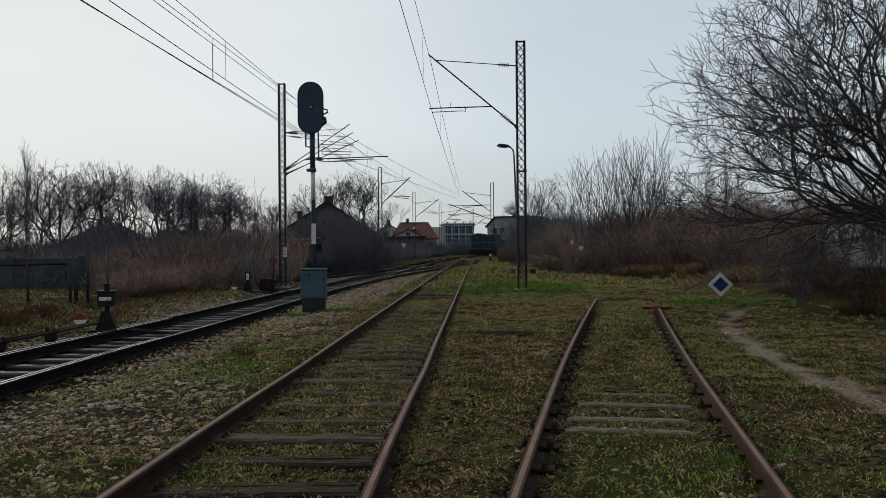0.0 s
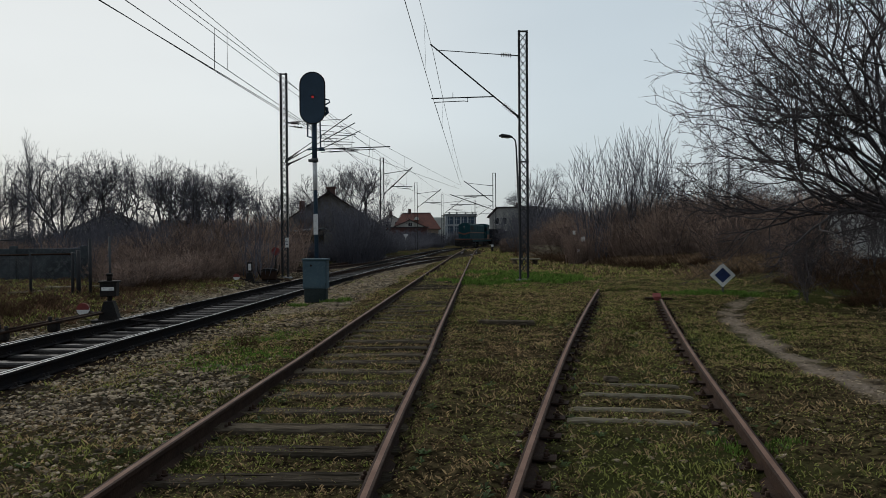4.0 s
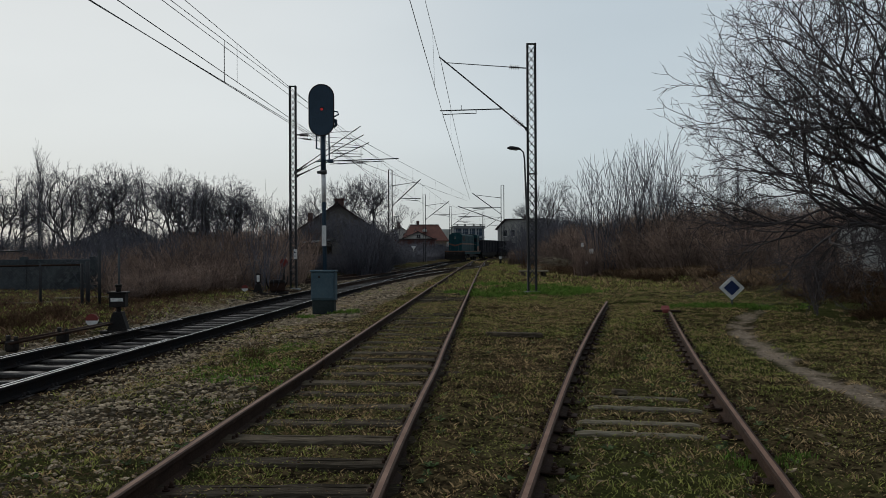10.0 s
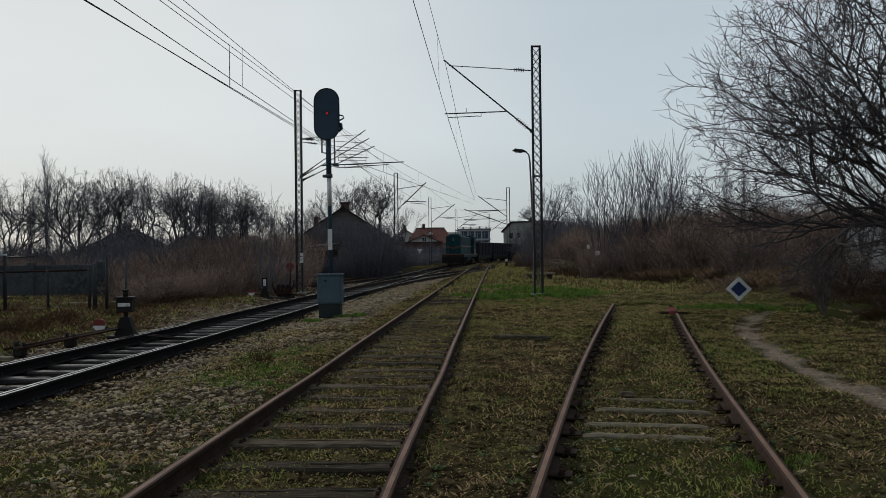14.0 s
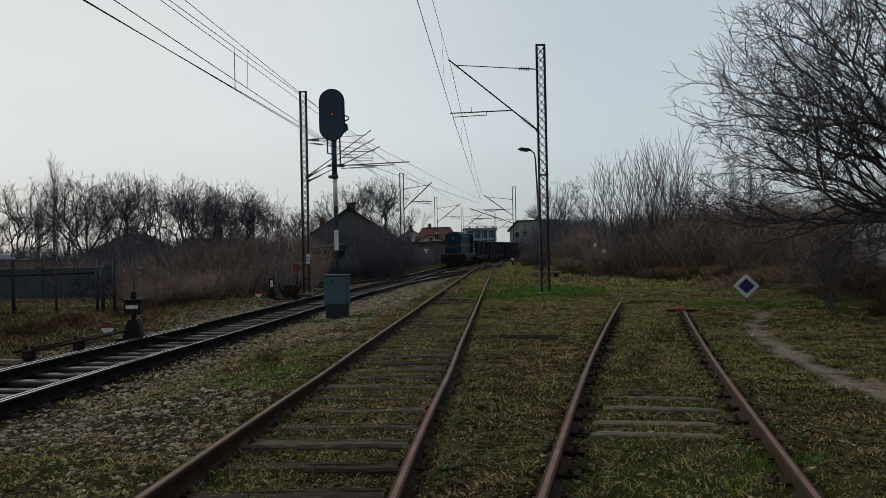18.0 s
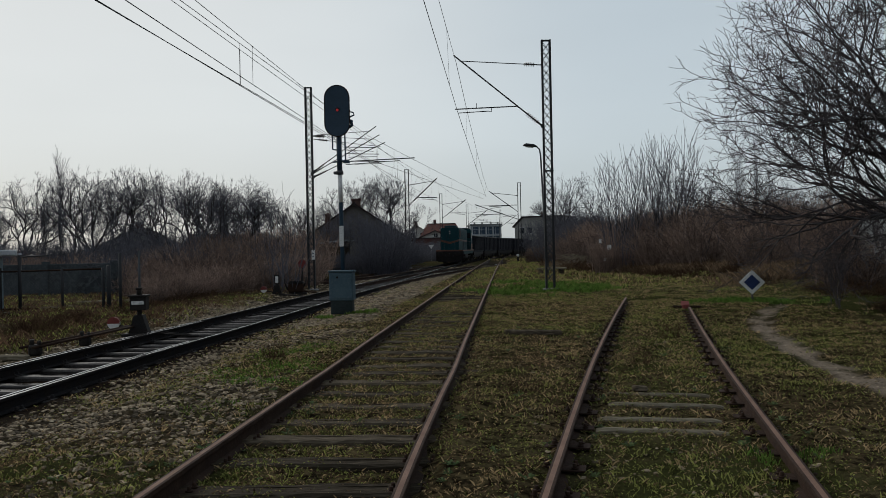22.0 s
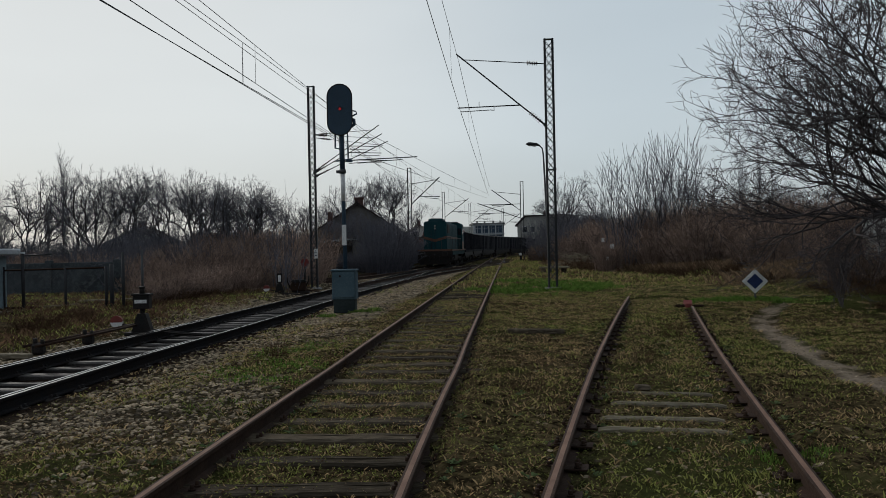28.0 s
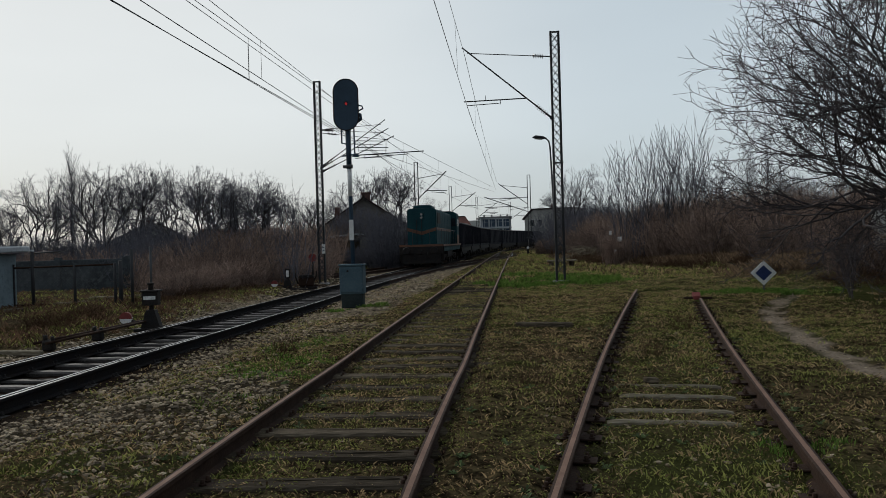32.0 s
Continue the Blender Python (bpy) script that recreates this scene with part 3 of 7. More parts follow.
def sleeper_mesh(name, mat, length=2.5, seed=1, width=0.24):
    rnd = random.Random(seed)
    b, n, w = Build(), 14, width / 2
    for k in range(n + 1):
        x = length * (k / n - 0.5)
        end = 0.8 if k in (0, n) else 1.0
        lo, hi = -w * end * rnd.uniform(0.90, 1.04), w * end * rnd.uniform(0.90, 1.04)
        top = 0.07 * end + rnd.uniform(-0.010, 0.005) * width / 0.24
        b.v += [Vector((x, y, z)) for y, z in ((lo, -0.07), (lo, top - 0.02), (lo + 0.02, top), (0.2 * lo, top - rnd.uniform(0, 0.012)), (hi - 0.02, top), (hi, top - 0.02), (hi, -0.07))]
    for k in range(n):
        for q in range(7):
            b.f.append((k * 7 + q, k * 7 + (q + 1) % 7, (k + 1) * 7 + (q + 1) % 7, (k + 1) * 7 + q))
            b.s.append(False)
            b.m.append(0)
    for e in (0, n):
        b.f.append(tuple(e * 7 + q for q in range(7)))
        b.s.append(False)
        b.m.append(0)
    # a split along the grain
    b.box((rnd.uniform(-0.3, 0.3), rnd.uniform(0.1, 0.3) * width, 0.067), (length * 0.4, 0.012, 0.006), 0.002)
    return b.mesh(name, mat)


def fastening_mesh(mat):
    b = Build().box((0, 0, 0.006), (0.34, 0.15, 0.014), 0.004)
    for x in (-0.10, 0.10):
        for y in (-0.045, 0.045):
            b.tube([(x, y, 0.01), (x, y, 0.052)], [0.017, 0.013], 6)
            b.tube([(x, y, 0.016), (x, y, 0.026)], 0.026, 6)
    return b.mesh("fastening", mat)


def heading(line, i):
    a, c = line[max(i - 1, 0)], line[min(i + 1, len(line) - 1)]
    return math.degrees(math.atan2(c[1] - a[1], c[0] - a[0])) - 90


def flat(z):
    return lambda y: z


def lay_track(name, line, height, tops, label, sleepers, y0, y1, sides=(-1, 1), spacing=0.6, drop=0.13, first=0.0, stops=None, plates=None, at=None):
    """A track of two rails on its sleepers; sleepers past y1 are left to the ballast."""
    tr = thing(name, Matrix(), label, "railway track", kind="structure")
    for s in sides:
        part("rail", rail_build(line, s, height, -11, (stops or {}).get(s, 1e9)), (RAIL_BLACK if name == "main_track" else RUST, tops), tr)
    rnd = random.Random(name)
    run = np.concatenate([[0], np.cumsum(np.hypot(*np.diff(line, axis=0).T))])
    places = np.interp(at, line[:, 1], run) if at else np.interp(first, line[:, 1], run) + spacing * np.arange(-40, 200)
    for place in places:
        x, y = float(np.interp(place, run, line[:, 0])), float(np.interp(place, run, line[:, 1]))
        i = int(np.searchsorted(run, place))
        if not y0 <= y <= y1 or not 0 < i < len(line):
            continue
        sl = new("sleeper", rnd.choice(sleepers))
        sl.parent = tr
        sl.matrix_basis = pose(x + rnd.uniform(-0.06, 0.06), y, height(y) - drop - 0.07 + rnd.uniform(-0.012, 0.010), rnd.uniform(-1, 1), rnd.uniform(-0.5, 0.5), heading(line, i) + rnd.uniform(-1.2, 1.2))
        if plates and y < plates and not at:
            c, sn = math.cos(radians(heading(line, i))), math.sin(radians(heading(line, i)))
            for s in sides:
                f = new("fastening", FASTENING if name == "main_track" else RUSTY_FASTENING)
                f.parent = tr
                f.matrix_basis = pose(x + s * 0.7525 * c, y + s * 0.7525 * sn, height(y) - drop + (0.004 if name == "main_track" else -0.022), 0, 0, heading(line, i))
    for y in np.arange(4.2, plates, 0.62) if at else ():
        x = float(np.interp(y, line[:, 1], line[:, 0]))
        a = heading(line, int(np.searchsorted(line[:, 1], y)))
        for s in sides:
            f = new("fastening", RUSTY_FASTENING)
            f.parent = tr
            f.matrix_basis = pose(x + s * 0.7525 * math.cos(radians(a)), y + s * 0.7525 * math.sin(radians(a)), height(y) - 0.118, 0, 0, a)
    return tr


FASTENING = fastening_mesh(BLACK_IRON)
RUSTY_FASTENING = fastening_mesh(RUST)
OLD_SLEEPERS = [sleeper_mesh("sleeper", OLD_WOOD, 2.5, s) for s in (1, 2, 3)]
STUB_SLEEPERS = [sleeper_mesh("sleeper", PALE_WOOD, 1.05, s, 0.08) for s in (4, 5)]
MAIN_SLEEPERS = [sleeper_mesh("sleeper", MAIN_WOOD, 2.55, s, 0.2) for s in (6, 7)]
lay_track("siding_track", SIDING, flat(0.10), RAIL_TOP_DULL, "rusty siding rails on old wooden sleepers sunk in grass", OLD_SLEEPERS, -9, 70, spacing=0.69, drop=0.120, first=5.19, plates=30)
lay_track("stub_track", STUB, flat(0.10), RAIL_TOP_DULL, "overgrown rusty stub rails ending in the grass", STUB_SLEEPERS, 3, 19, drop=0.103, at=(6.69, 7.13, 7.75, 8.35), stops={-1: 21.9, 1: 18.4}, plates=19)
lay_track("main_track", MAIN, main_z, RAIL_TOP_WORN, "main line rails with bright heads on grey sleepers", MAIN_SLEEPERS, -9, 80, drop=0.16, plates=40)
lay_track("crossover_track", CROSSOVER, main_z, RAIL_TOP_WORN, "crossover rails joining the main line to the siding", MAIN_SLEEPERS, 38, 78, drop=0.165)
lay_track("loop_track", LOOP, main_z, RAIL_TOP_DULL, "rusty loop rails running into the weeds", MAIN_SLEEPERS, 30, 62, drop=0.165)
turnout = thing("turnout_blades", Matrix(), "switch blades lying close along the main line rails", "railway points")
part("blade", rail_build(MAIN, -1, lambda y: main_z(y) - 0.004, -4, 17.5, 0.088), (RAIL_BLACK, RAIL_TOP_WORN), turnout)
part("blade", rail_build(MAIN, 1, lambda y: main_z(y) - 0.004, -4, 13.5, -0.088), (RAIL_BLACK, RAIL_TOP_WORN), turnout)


# ---- ballast stones, grass and weeds ----
def pick(n, x0, x1, y0, y1, seed, near=1.6):
    """Random plan points, denser towards the near end of the stretch."""
    r = np.random.RandomState(seed)
    return r.uniform(x0, x1, n), y0 + (y1 - y0) * r.uniform(0, 1, n) ** near, r


def stones(name, x, y, z, size, r, label):
    n = len(x)
    base = np.array([(-1, -1, -0.6), (1, -1, -0.6), (1, 1, -0.6), (-1, 1, -0.6), (-0.7, -0.7, 0.6), (0.7, -0.7, 0.6), (0.7, 0.7, 0.6), (-0.7, 0.7, 0.6)]) * 0.5
    fc = np.array([(0, 1, 5, 4), (1, 2, 6, 5), (2, 3, 7, 6), (3, 0, 4, 7), (4, 5, 6, 7)])
    v = base[None] * (1 + r.uniform(-0.35, 0.35, (n, 8, 3)))
    v = v * (size[:, None, None] * r.uniform(0.55, 1.3, (n, 1, 3)))
    a = r.uniform(0, 6.28, n)
    c, s = np.cos(a)[:, None], np.sin(a)[:, None]
    vx, vy = v[..., 0] * c - v[..., 1] * s, v[..., 0] * s + v[..., 1] * c
    tilt = r.uniform(-0.5, 0.5, (n, 1))
    vz = v[..., 2] * 0.5 + vx * tilt * 0.7
    co = np.stack([vx + x[:, None], vy + y[:, None], vz + z[:, None]], -1).reshape(-1, 3)
    faces = (fc[None] + 8 * np.arange(n)[:, None, None]).reshape(-1, 4)
    return tagged(new(name, raw_mesh(name, co, faces, STONE)), label, "ballast", kind="stuff")


def keep(mask, *arrays):
    return [a[mask] for a in arrays]


def lay_stones():
    x, y, r = pick(54000, -7.6, -1.7, 3.0, 26, 21)
    p = ground_parts(x, y)
    ok = (r.uniform(0, 1, len(x)) < p["ballast"] * 1.15 + 0.05) & (p["siding"] > 0.95) & (p["main"] > 1.0 + 0.55 * r.uniform(0, 1, len(x)))
    ok &= ~((np.abs(p["main"] - 0.7525) < 0.15))
    x, y, z = keep(ok, x, y, p["z"])
    stones("ballast_stones", x, y, z + 0.004, r.uniform(0.022, 0.062, len(x)) * (0.85 + 0.022 * y), r, "loose grey ballast stones in the grass beside the main line")
    x, y, r = pick(26000, -8.5, 1.2, 22, 72, 22, 1.3)
    p = ground_parts(x, y)
    ok = r.uniform(0, 1, len(x)) < p["ballast"]
    ok &= ~((np.abs(p["main"] - 0.7525) < 0.12)) & (np.abs(p["cross"] - 0.7525) > 0.12) & (p["siding"] > 0.95)
    x, y, z = keep(ok, x, y, p["z"])
    stones("ballast_stones", x, y, z + 0.006, r.uniform(0.045, 0.09, len(x)), r, "grey ballast bed of the main line")
    x, y, r = pick(46000, 0, 1, 17, 66, 25, 1.2)
    a, b = np.interp(y, MAIN[:, 1], MAIN[:, 0]) + 1.3, np.interp(y, SIDING[:, 1], SIDING[:, 0]) - 1.5
    x = a + (b - a) * x ** 1.25
    p = ground_parts(x, y)
    x, y, z = keep((p["cross"] > 1.0) & (r.uniform(-1, 1, len(x)) < 0.5 + lumps(x, y, 1.8, 26)), x, y, p["z"])
    stones("ballast_stones", x, y, z + 0.004, r.uniform(0.045, 0.105, len(x)), r, "pale ballast stones spread between the main line and the siding")
    r = np.random.RandomState(24)
    i = r.randint(4, len(FOOTPATH) - 8, 2600)
    x, y = FOOTPATH[i, 0] + r.normal(0, 0.2, 2600), FOOTPATH[i, 1] + r.uniform(-0.3, 0.3, 2600)
    stones("path_stones", x, y, ground_parts(x, y)["z"] - 0.004, r.uniform(0.012, 0.04, 2600), r, "small stones trodden into the footpath")
    x, y, r = pick(2600, -1.9, 4.2, 3.0, 22, 23)
    p = ground_parts(x, y)
    ok = (np.abs(p["siding"] - 0.7525) > 0.12) & (np.abs(p["stub"] - 0.7525) > 0.12) & (lumps(x, y, 1.1, 31) > 0.1)
    x, y, z = keep(ok, x, y, p["z"])
    stones("scattered_stones", x, y, z, r.uniform(0.02, 0.055, len(x)), r, "scattered stones between the siding rails")


def blades(name, x, y, z, height, width, lean, mat, label, r, kind="grass"):
    """One bent blade for each root, of two joined triangles."""
    n = len(x)
    a = r.uniform(0, 6.28, n)
    ca, sa = np.cos(a), np.sin(a)
    out = lean * r.uniform(0.3, 1.4, n) * height
    w = width * r.uniform(0.6, 1.3, n)
    h = height * r.uniform(0.5, 1.25, n)
    p0 = np.stack([x - sa * w, y + ca * w, z - 0.01], -1)
    p1 = np.stack([x + sa * w, y - ca * w, z - 0.01], -1)
    p2 = np.stack([x + ca * out * 0.4 + sa * w * 0.7, y + sa * out * 0.4 - ca * w * 0.7, z + h * 0.62], -1)
    p3 = np.stack([x + ca * out, y + sa * out, z + h], -1)
    co = np.stack([p0, p1, p2, p3], 1).reshape(-1, 3)
    fc = (np.array([(0, 1, 2), (0, 2, 3)])[None] + 4 * np.arange(n)[:, None, None]).reshape(-1, 3)
    return tagged(new(name, raw_mesh(name, co, fc, mat)), label, kind, kind="stuff")


def tufted(x, y, r, each, spread):
    """Several roots round each plan point."""
    x = np.repeat(x, each) + r.normal(0, spread, len(x) * each)
    y = np.repeat(y, each) + r.normal(0, spread, len(y) * each)
    return x, y


def clear_of_rails(p):
    return (np.abs(p["siding"] - 0.7525) > 0.06) & (np.abs(p["stub"] - 0.7525) > 0.06) & (p["main"] > 1.0) & (p["cross"] > 0.9)


def grow_grass():
    for seed, mat, label, cover, n, h, w, lean in (
            (41, GRASS_DRY, "flattened dry grass over the sidings", lambda x, y: 0.55 + 0.5 * lumps(x, y, 1.4, 41), 8000, 0.034, 0.0036, 1.4),
            (42, GRASS_GREEN, "short green grass between the rails", lambda x, y: 0.25 + 0.9 * (lumps(x, y, 1.9, 11) + 0.5 * lumps(x, y, 0.6, 12)), 11000, 0.036, 0.0036, 0.9)):
        x, y, r = pick(n, -4.5, 9.5, 3.2, 38, seed, 1.9)
        p = ground_parts(x, y)
        ok = r.uniform(0, 1, n) < cover(x, y) * (1 - 0.8 * p["ballast"])
        ok &= (p["path"] > 0.2)
        x, y = keep(ok, x, y)
        x, y = tufted(x, y, r, 9, 0.05)
        p = ground_parts(x, y)
        ok = clear_of_rails(p)
        x, y, z = keep(ok, x, y, p["z"])
        blades("grass", x, y, z, h * (1 + y * 0.02), w * (1 + y * 0.06), lean, mat, label, r)
    # coarser cover further off
    for seed, mat, n, h, label in ((45, GRASS_DRY, 2200, 0.12, "rough dry grass further down the sidings"), (46, GRASS_GREEN, 6000, 0.11, "rough green grass further down the sidings"), (47, WEED_DEAD, 1500, 0.12, "dead stalks between the tracks")):
        x, y, r = pick(n, -3.5, 12.5, 30, 105, seed, 1.3)
        ok = (r.uniform(-1, 1, n) < 0.2 + lumps(x, y, 3.0, seed)) & (x > np.interp(y, SIDING[:, 1], SIDING[:, 0]) - 0.9)
        x, y = tufted(x[ok], y[ok], r, 6, 0.12)
        p = ground_parts(x, y)
        x, y, z = keep(clear_of_rails(p) & (p["cross"] > 1.3) & (p["main"] > 2.0), x, y, p["z"])
        blades("grass", x, y, z, h * np.ones(len(x)), 0.012 + 0.0003 * y, 0.9, mat, label, r)
    for seed, mat, n, h, label in ((48, TAN_GRASS, 1200, 0.09, "dry grass left of the main line"), (49, GRASS_GREEN, 4500, 0.08, "green grass in the yard left of the main line"), (50, WEED_DEAD, 2500, 0.14, "dead stalks left of the main line")):
        x, y, r = pick(n, -17, -6.8, 13, 34, seed, 1.2)
        ok = r.uniform(-1, 1, n) < 0.1 + lumps(x, y, 2.0, seed)
        x, y = tufted(x[ok], y[ok], r, 7, 0.1)
        p = ground_parts(x, y)
        x, y, z = keep((p["main"] > 1.7), x, y, p["z"])
        blades("grass", x, y, z, h * np.ones(len(x)), 0.008 * np.ones(len(x)), 0.9, mat, label, r)
    # tall tan grass along the thicket's foot
    r = np.random.RandomState(58)
    y = r.uniform(30, 66, 1500)
    x = np.interp(y, [26, 37, 48, 66], [14.6, 11.0, 8.2, 6.6]) + r.normal(0, 0.6, 1500)
    x, y = tufted(x, y, r, 9, 0.14)
    blades("tall_dry_grass", x, y, ground_parts(x, y)["z"], 0.30 * np.ones(len(x)), 0.010 * np.ones(len(x)), 0.8, TAN_GRASS, "tall tan grass at the thicket's foot", r)
    x, y = tufted(r.normal(10.9, 0.8, 260), r.normal(29.0, 0.9, 260), r, 12, 0.12)
    blades("tall_dry_grass", x, y, ground_parts(x, y)["z"], 0.34 * np.ones(len(x)), 0.009 * np.ones(len(x)), 0.8, TAN_GRASS, "heap of tan dead grass on the bank", r)
    # fresh patches
    for cx, cy, rx, ry, n, h in ((2.5, 29.5, 2.3, 4.2, 2600, 0.14), (7.2, 20.6, 1.4, 0.8, 500, 0.11), (-2.9, 19.6, 0.7, 0.5, 260, 0.09), (2.95, 4.6, 0.3, 0.4, 90, 0.07),
                                 (2.2, 5.9, 0.3, 0.35, 90, 0.05), (-2.7, 10.5, 0.7, 2.4, 520, 0.045)):
        r = np.random.RandomState(int(cx * 100 + cy * 10) + 9000)
        a, q = r.uniform(0, 6.28, n), np.sqrt(r.uniform(0, 1, n))
        x, y = cx + rx * q * np.cos(a) * 1.25, cy + ry * q * np.sin(a) * 1.25
        x, y = keep(lumps(x, y, 0.9 * max(0.4, min(rx, 1.2)), 77) + 0.5 * lumps(x, y, 0.4, 78) > 1.1 * q - 0.62, x, y)
        x, y = tufted(x, y, r, 8, 0.05)
        p = ground_parts(x, y)
        x, y, z = keep(clear_of_rails(p), x, y, p["z"])
        blades("grass_tuft", x, y, z, h * np.ones(len(x)), 0.005 * (1 + y * 0.05), 0.6, GRASS_FRESH, "patch of fresh bright green grass", r)


def leaves(name, x, y, z, size, mat, label, r):
    """Small flat leaves lying at all angles among the grass."""
    n = len(x)
    a, t, u = r.uniform(0, 6.28, n), r.uniform(-0.9, 0.9, n), r.uniform(-0.5, 0.5, n)
    ln, w = size * r.uniform(0.7, 2.0, n), size * r.uniform(0.16, 0.36, n)
    ca, sa = np.cos(a), np.sin(a)
    up = z + r.uniform(0.0, 0.03, n)
    pts = []
    for f, s in ((-0.5, 0), (0, -1), (0.5, 0), (0, 1)):
        pts.append(np.stack([x + ca * ln * f - sa * w * s, y + sa * ln * f + ca * w * s, up + ln * f * t + w * s * u + (0.22 * ln if f == 0 else 0)], -1))
    co = np.stack(pts, 1).reshape(-1, 3)
    fc = (np.array([(0, 1, 2), (0, 2, 3)])[None] + 4 * np.arange(n)[:, None, None]).reshape(-1, 3)
    return tagged(new(name, raw_mesh(name, co, fc, mat)), label, "ground cover", kind="stuff")


def strew_leaves():
    for seed, mat, n, size, level, label in (
            (51, GRASS_DRY, 130000, 0.017, 0.25, "dry leaves and stalks strewn over the sidings"),
            (52, GRASS_GREEN, 170000, 0.016, 0.3, "small green weeds creeping between the rails"),
            (53, WEED_DEAD, 80000, 0.020, 0.1, "dark rotting leaves in the grass")):
        x, y, r = pick(n, -4.6, 7.5, 3.0, 24, seed, 1.7)
        p = ground_parts(x, y)
        ok = r.uniform(-1, 1, n) < level + 0.6 * lumps(x, y, 3.2, seed + 4) + 0.9 * lumps(x, y, 1.0, seed) + 0.6 * lumps(x, y, 0.35, seed + 9)
        ok &= clear_of_rails(p) & (p["path"] > 0.25) & (r.uniform(0, 1, n) > 0.88 * p["ballast"])
        x, y, z = keep(ok, x, y, p["z"])
        leaves("ground_cover", x, y, z, size * (0.8 + 0.035 * y), mat, label, r)


def far_cover():
    """Larger scraps of low cover for the ground further down the line."""
    for seed, mat, n, label in ((55, COVER_DRY, 90000, "dry flattened grass further down the sidings"), (56, COVER_GREEN, 90000, "low green cover further down the sidings")):
        x, y, r = pick(n, -4.5, 13, 22, 80, seed, 1.4)
        p = ground_parts(x, y)
        ok = (r.uniform(-1, 1, n) < 0.35 + 0.8 * lumps(x, y, 1.6, seed)) & clear_of_rails(p) & (p["cross"] > 1.2) & (p["main"] > 1.8) & (r.uniform(0, 1, n) > 1.05 * p["ballast"]) & (x + np.random.RandomState(seed + 200).normal(0, 0.9, n) < 0.7 + np.interp(y, [22, 31, 48, 66, 80], [10.5, 10.5, 8.2, 6.6, 6.4]))
        ok &= (x > np.interp(y, SIDING[:, 1], SIDING[:, 0]) - 1.0) | (r.uniform(0, 1, n) < 0.22)
        x, y, z = keep(ok, x, y, p["z"])
        leaves("ground_cover", x, y, z, 0.015 + 0.0006 * y, mat, label, r)


def rosettes():
    """Low leafy weeds: rings of broad leaves round one root, thick along the rails."""
    r = np.random.RandomState(64)
    n = 1500
    x, y = r.uniform(-3.6, 5.0, n), 3.2 + 15 * r.uniform(0, 1, n) ** 1.5
    near = ground_parts(x, y)
    rail = np.minimum(np.abs(near["siding"] - 0.7525), np.abs(near["stub"] - 0.7525))
    ok = (r.uniform(0, 1, n) < np.where(rail < 0.28, 0.9, 0.16) * (0.35 + smooth(-0.2, 0.5, lumps(x, y, 0.9, 65)))) & (rail > 0.07) & (near["path"] > 0.4)
    x, y, z = keep(ok, x, y, near["z"])
    size = r.uniform(0.025, 0.060, len(x))
    k = 9
    a = (np.arange(k)[None] * 2.4 + r.uniform(0, 6.28, (len(x), 1))).ravel()
    x, y, z, size = (np.repeat(v, k) for v in (x, y, z, size))
    ln, w, up = size * r.uniform(0.7, 1.3, len(x)), size * r.uniform(0.16, 0.28, len(x)), r.uniform(0.15, 0.9, len(x))
    ca, sa = np.cos(a), np.sin(a)
    pts = [np.stack([x + ca * ln * f - sa * w * q, y + sa * ln * f + ca * w * q, z + ln * up * h], -1) for f, q, h in ((0.05, 0, 0), (0.6, -1, 0.75), (1.0, 0, 0.7), (0.6, 1, 0.75))]
    fc = (np.array([(0, 1, 2), (0, 2, 3)])[None] + 4 * np.arange(len(x))[:, None, None]).reshape(-1, 3)
    tagged(new("weed_rosettes", raw_mesh("weed_rosettes", np.stack(pts, 1).reshape(-1, 3), fc, WEED_LEAF)), "low leafy blue-green weeds along the rails", "weeds", kind="stuff")


def cover_behind():
    """The same cover carried on behind the camera."""
    r = np.random.RandomState(70)
    x, y = r.uniform(-6, -1.7, 5000), r.uniform(-9, 3.1, 5000)
    p = ground_parts(x, y)
    x, y, z = keep((r.uniform(0, 1, 5000) < p["ballast"]) & (p["siding"] > 0.95) & (p["main"] > 1.3), x, y, p["z"])
    stones("ballast_stones", x, y, z + 0.004, r.uniform(0.026, 0.066, len(x)), r, "loose grey ballast stones in the grass beside the main line")
    for mat, n in ((GRASS_DRY, 26000), (GRASS_GREEN, 30000)):
        x, y = r.uniform(-5, 8, n), r.uniform(-9, 3.1, n)
        p = ground_parts(x, y)
        x, y, z = keep(clear_of_rails(p) & (r.uniform(0, 1, n) > 0.72 * p["ballast"]) & (lumps(x, y, 1.0, 71) > -0.4), x, y, p["z"])
        leaves("ground_cover", x, y, z, 0.026 * np.ones(len(x)), mat, "dry leaves and small weeds over the sidings", r)


cover_behind()
lay_stones()
grow_grass()
strew_leaves()
far_cover()
rosettes()


# ---- overhead line masts ----
LACING = Build().box((0, 0, 0), (0.018, 0.008, 0.48), 0.002).mesh("lacing_bar", GALV)


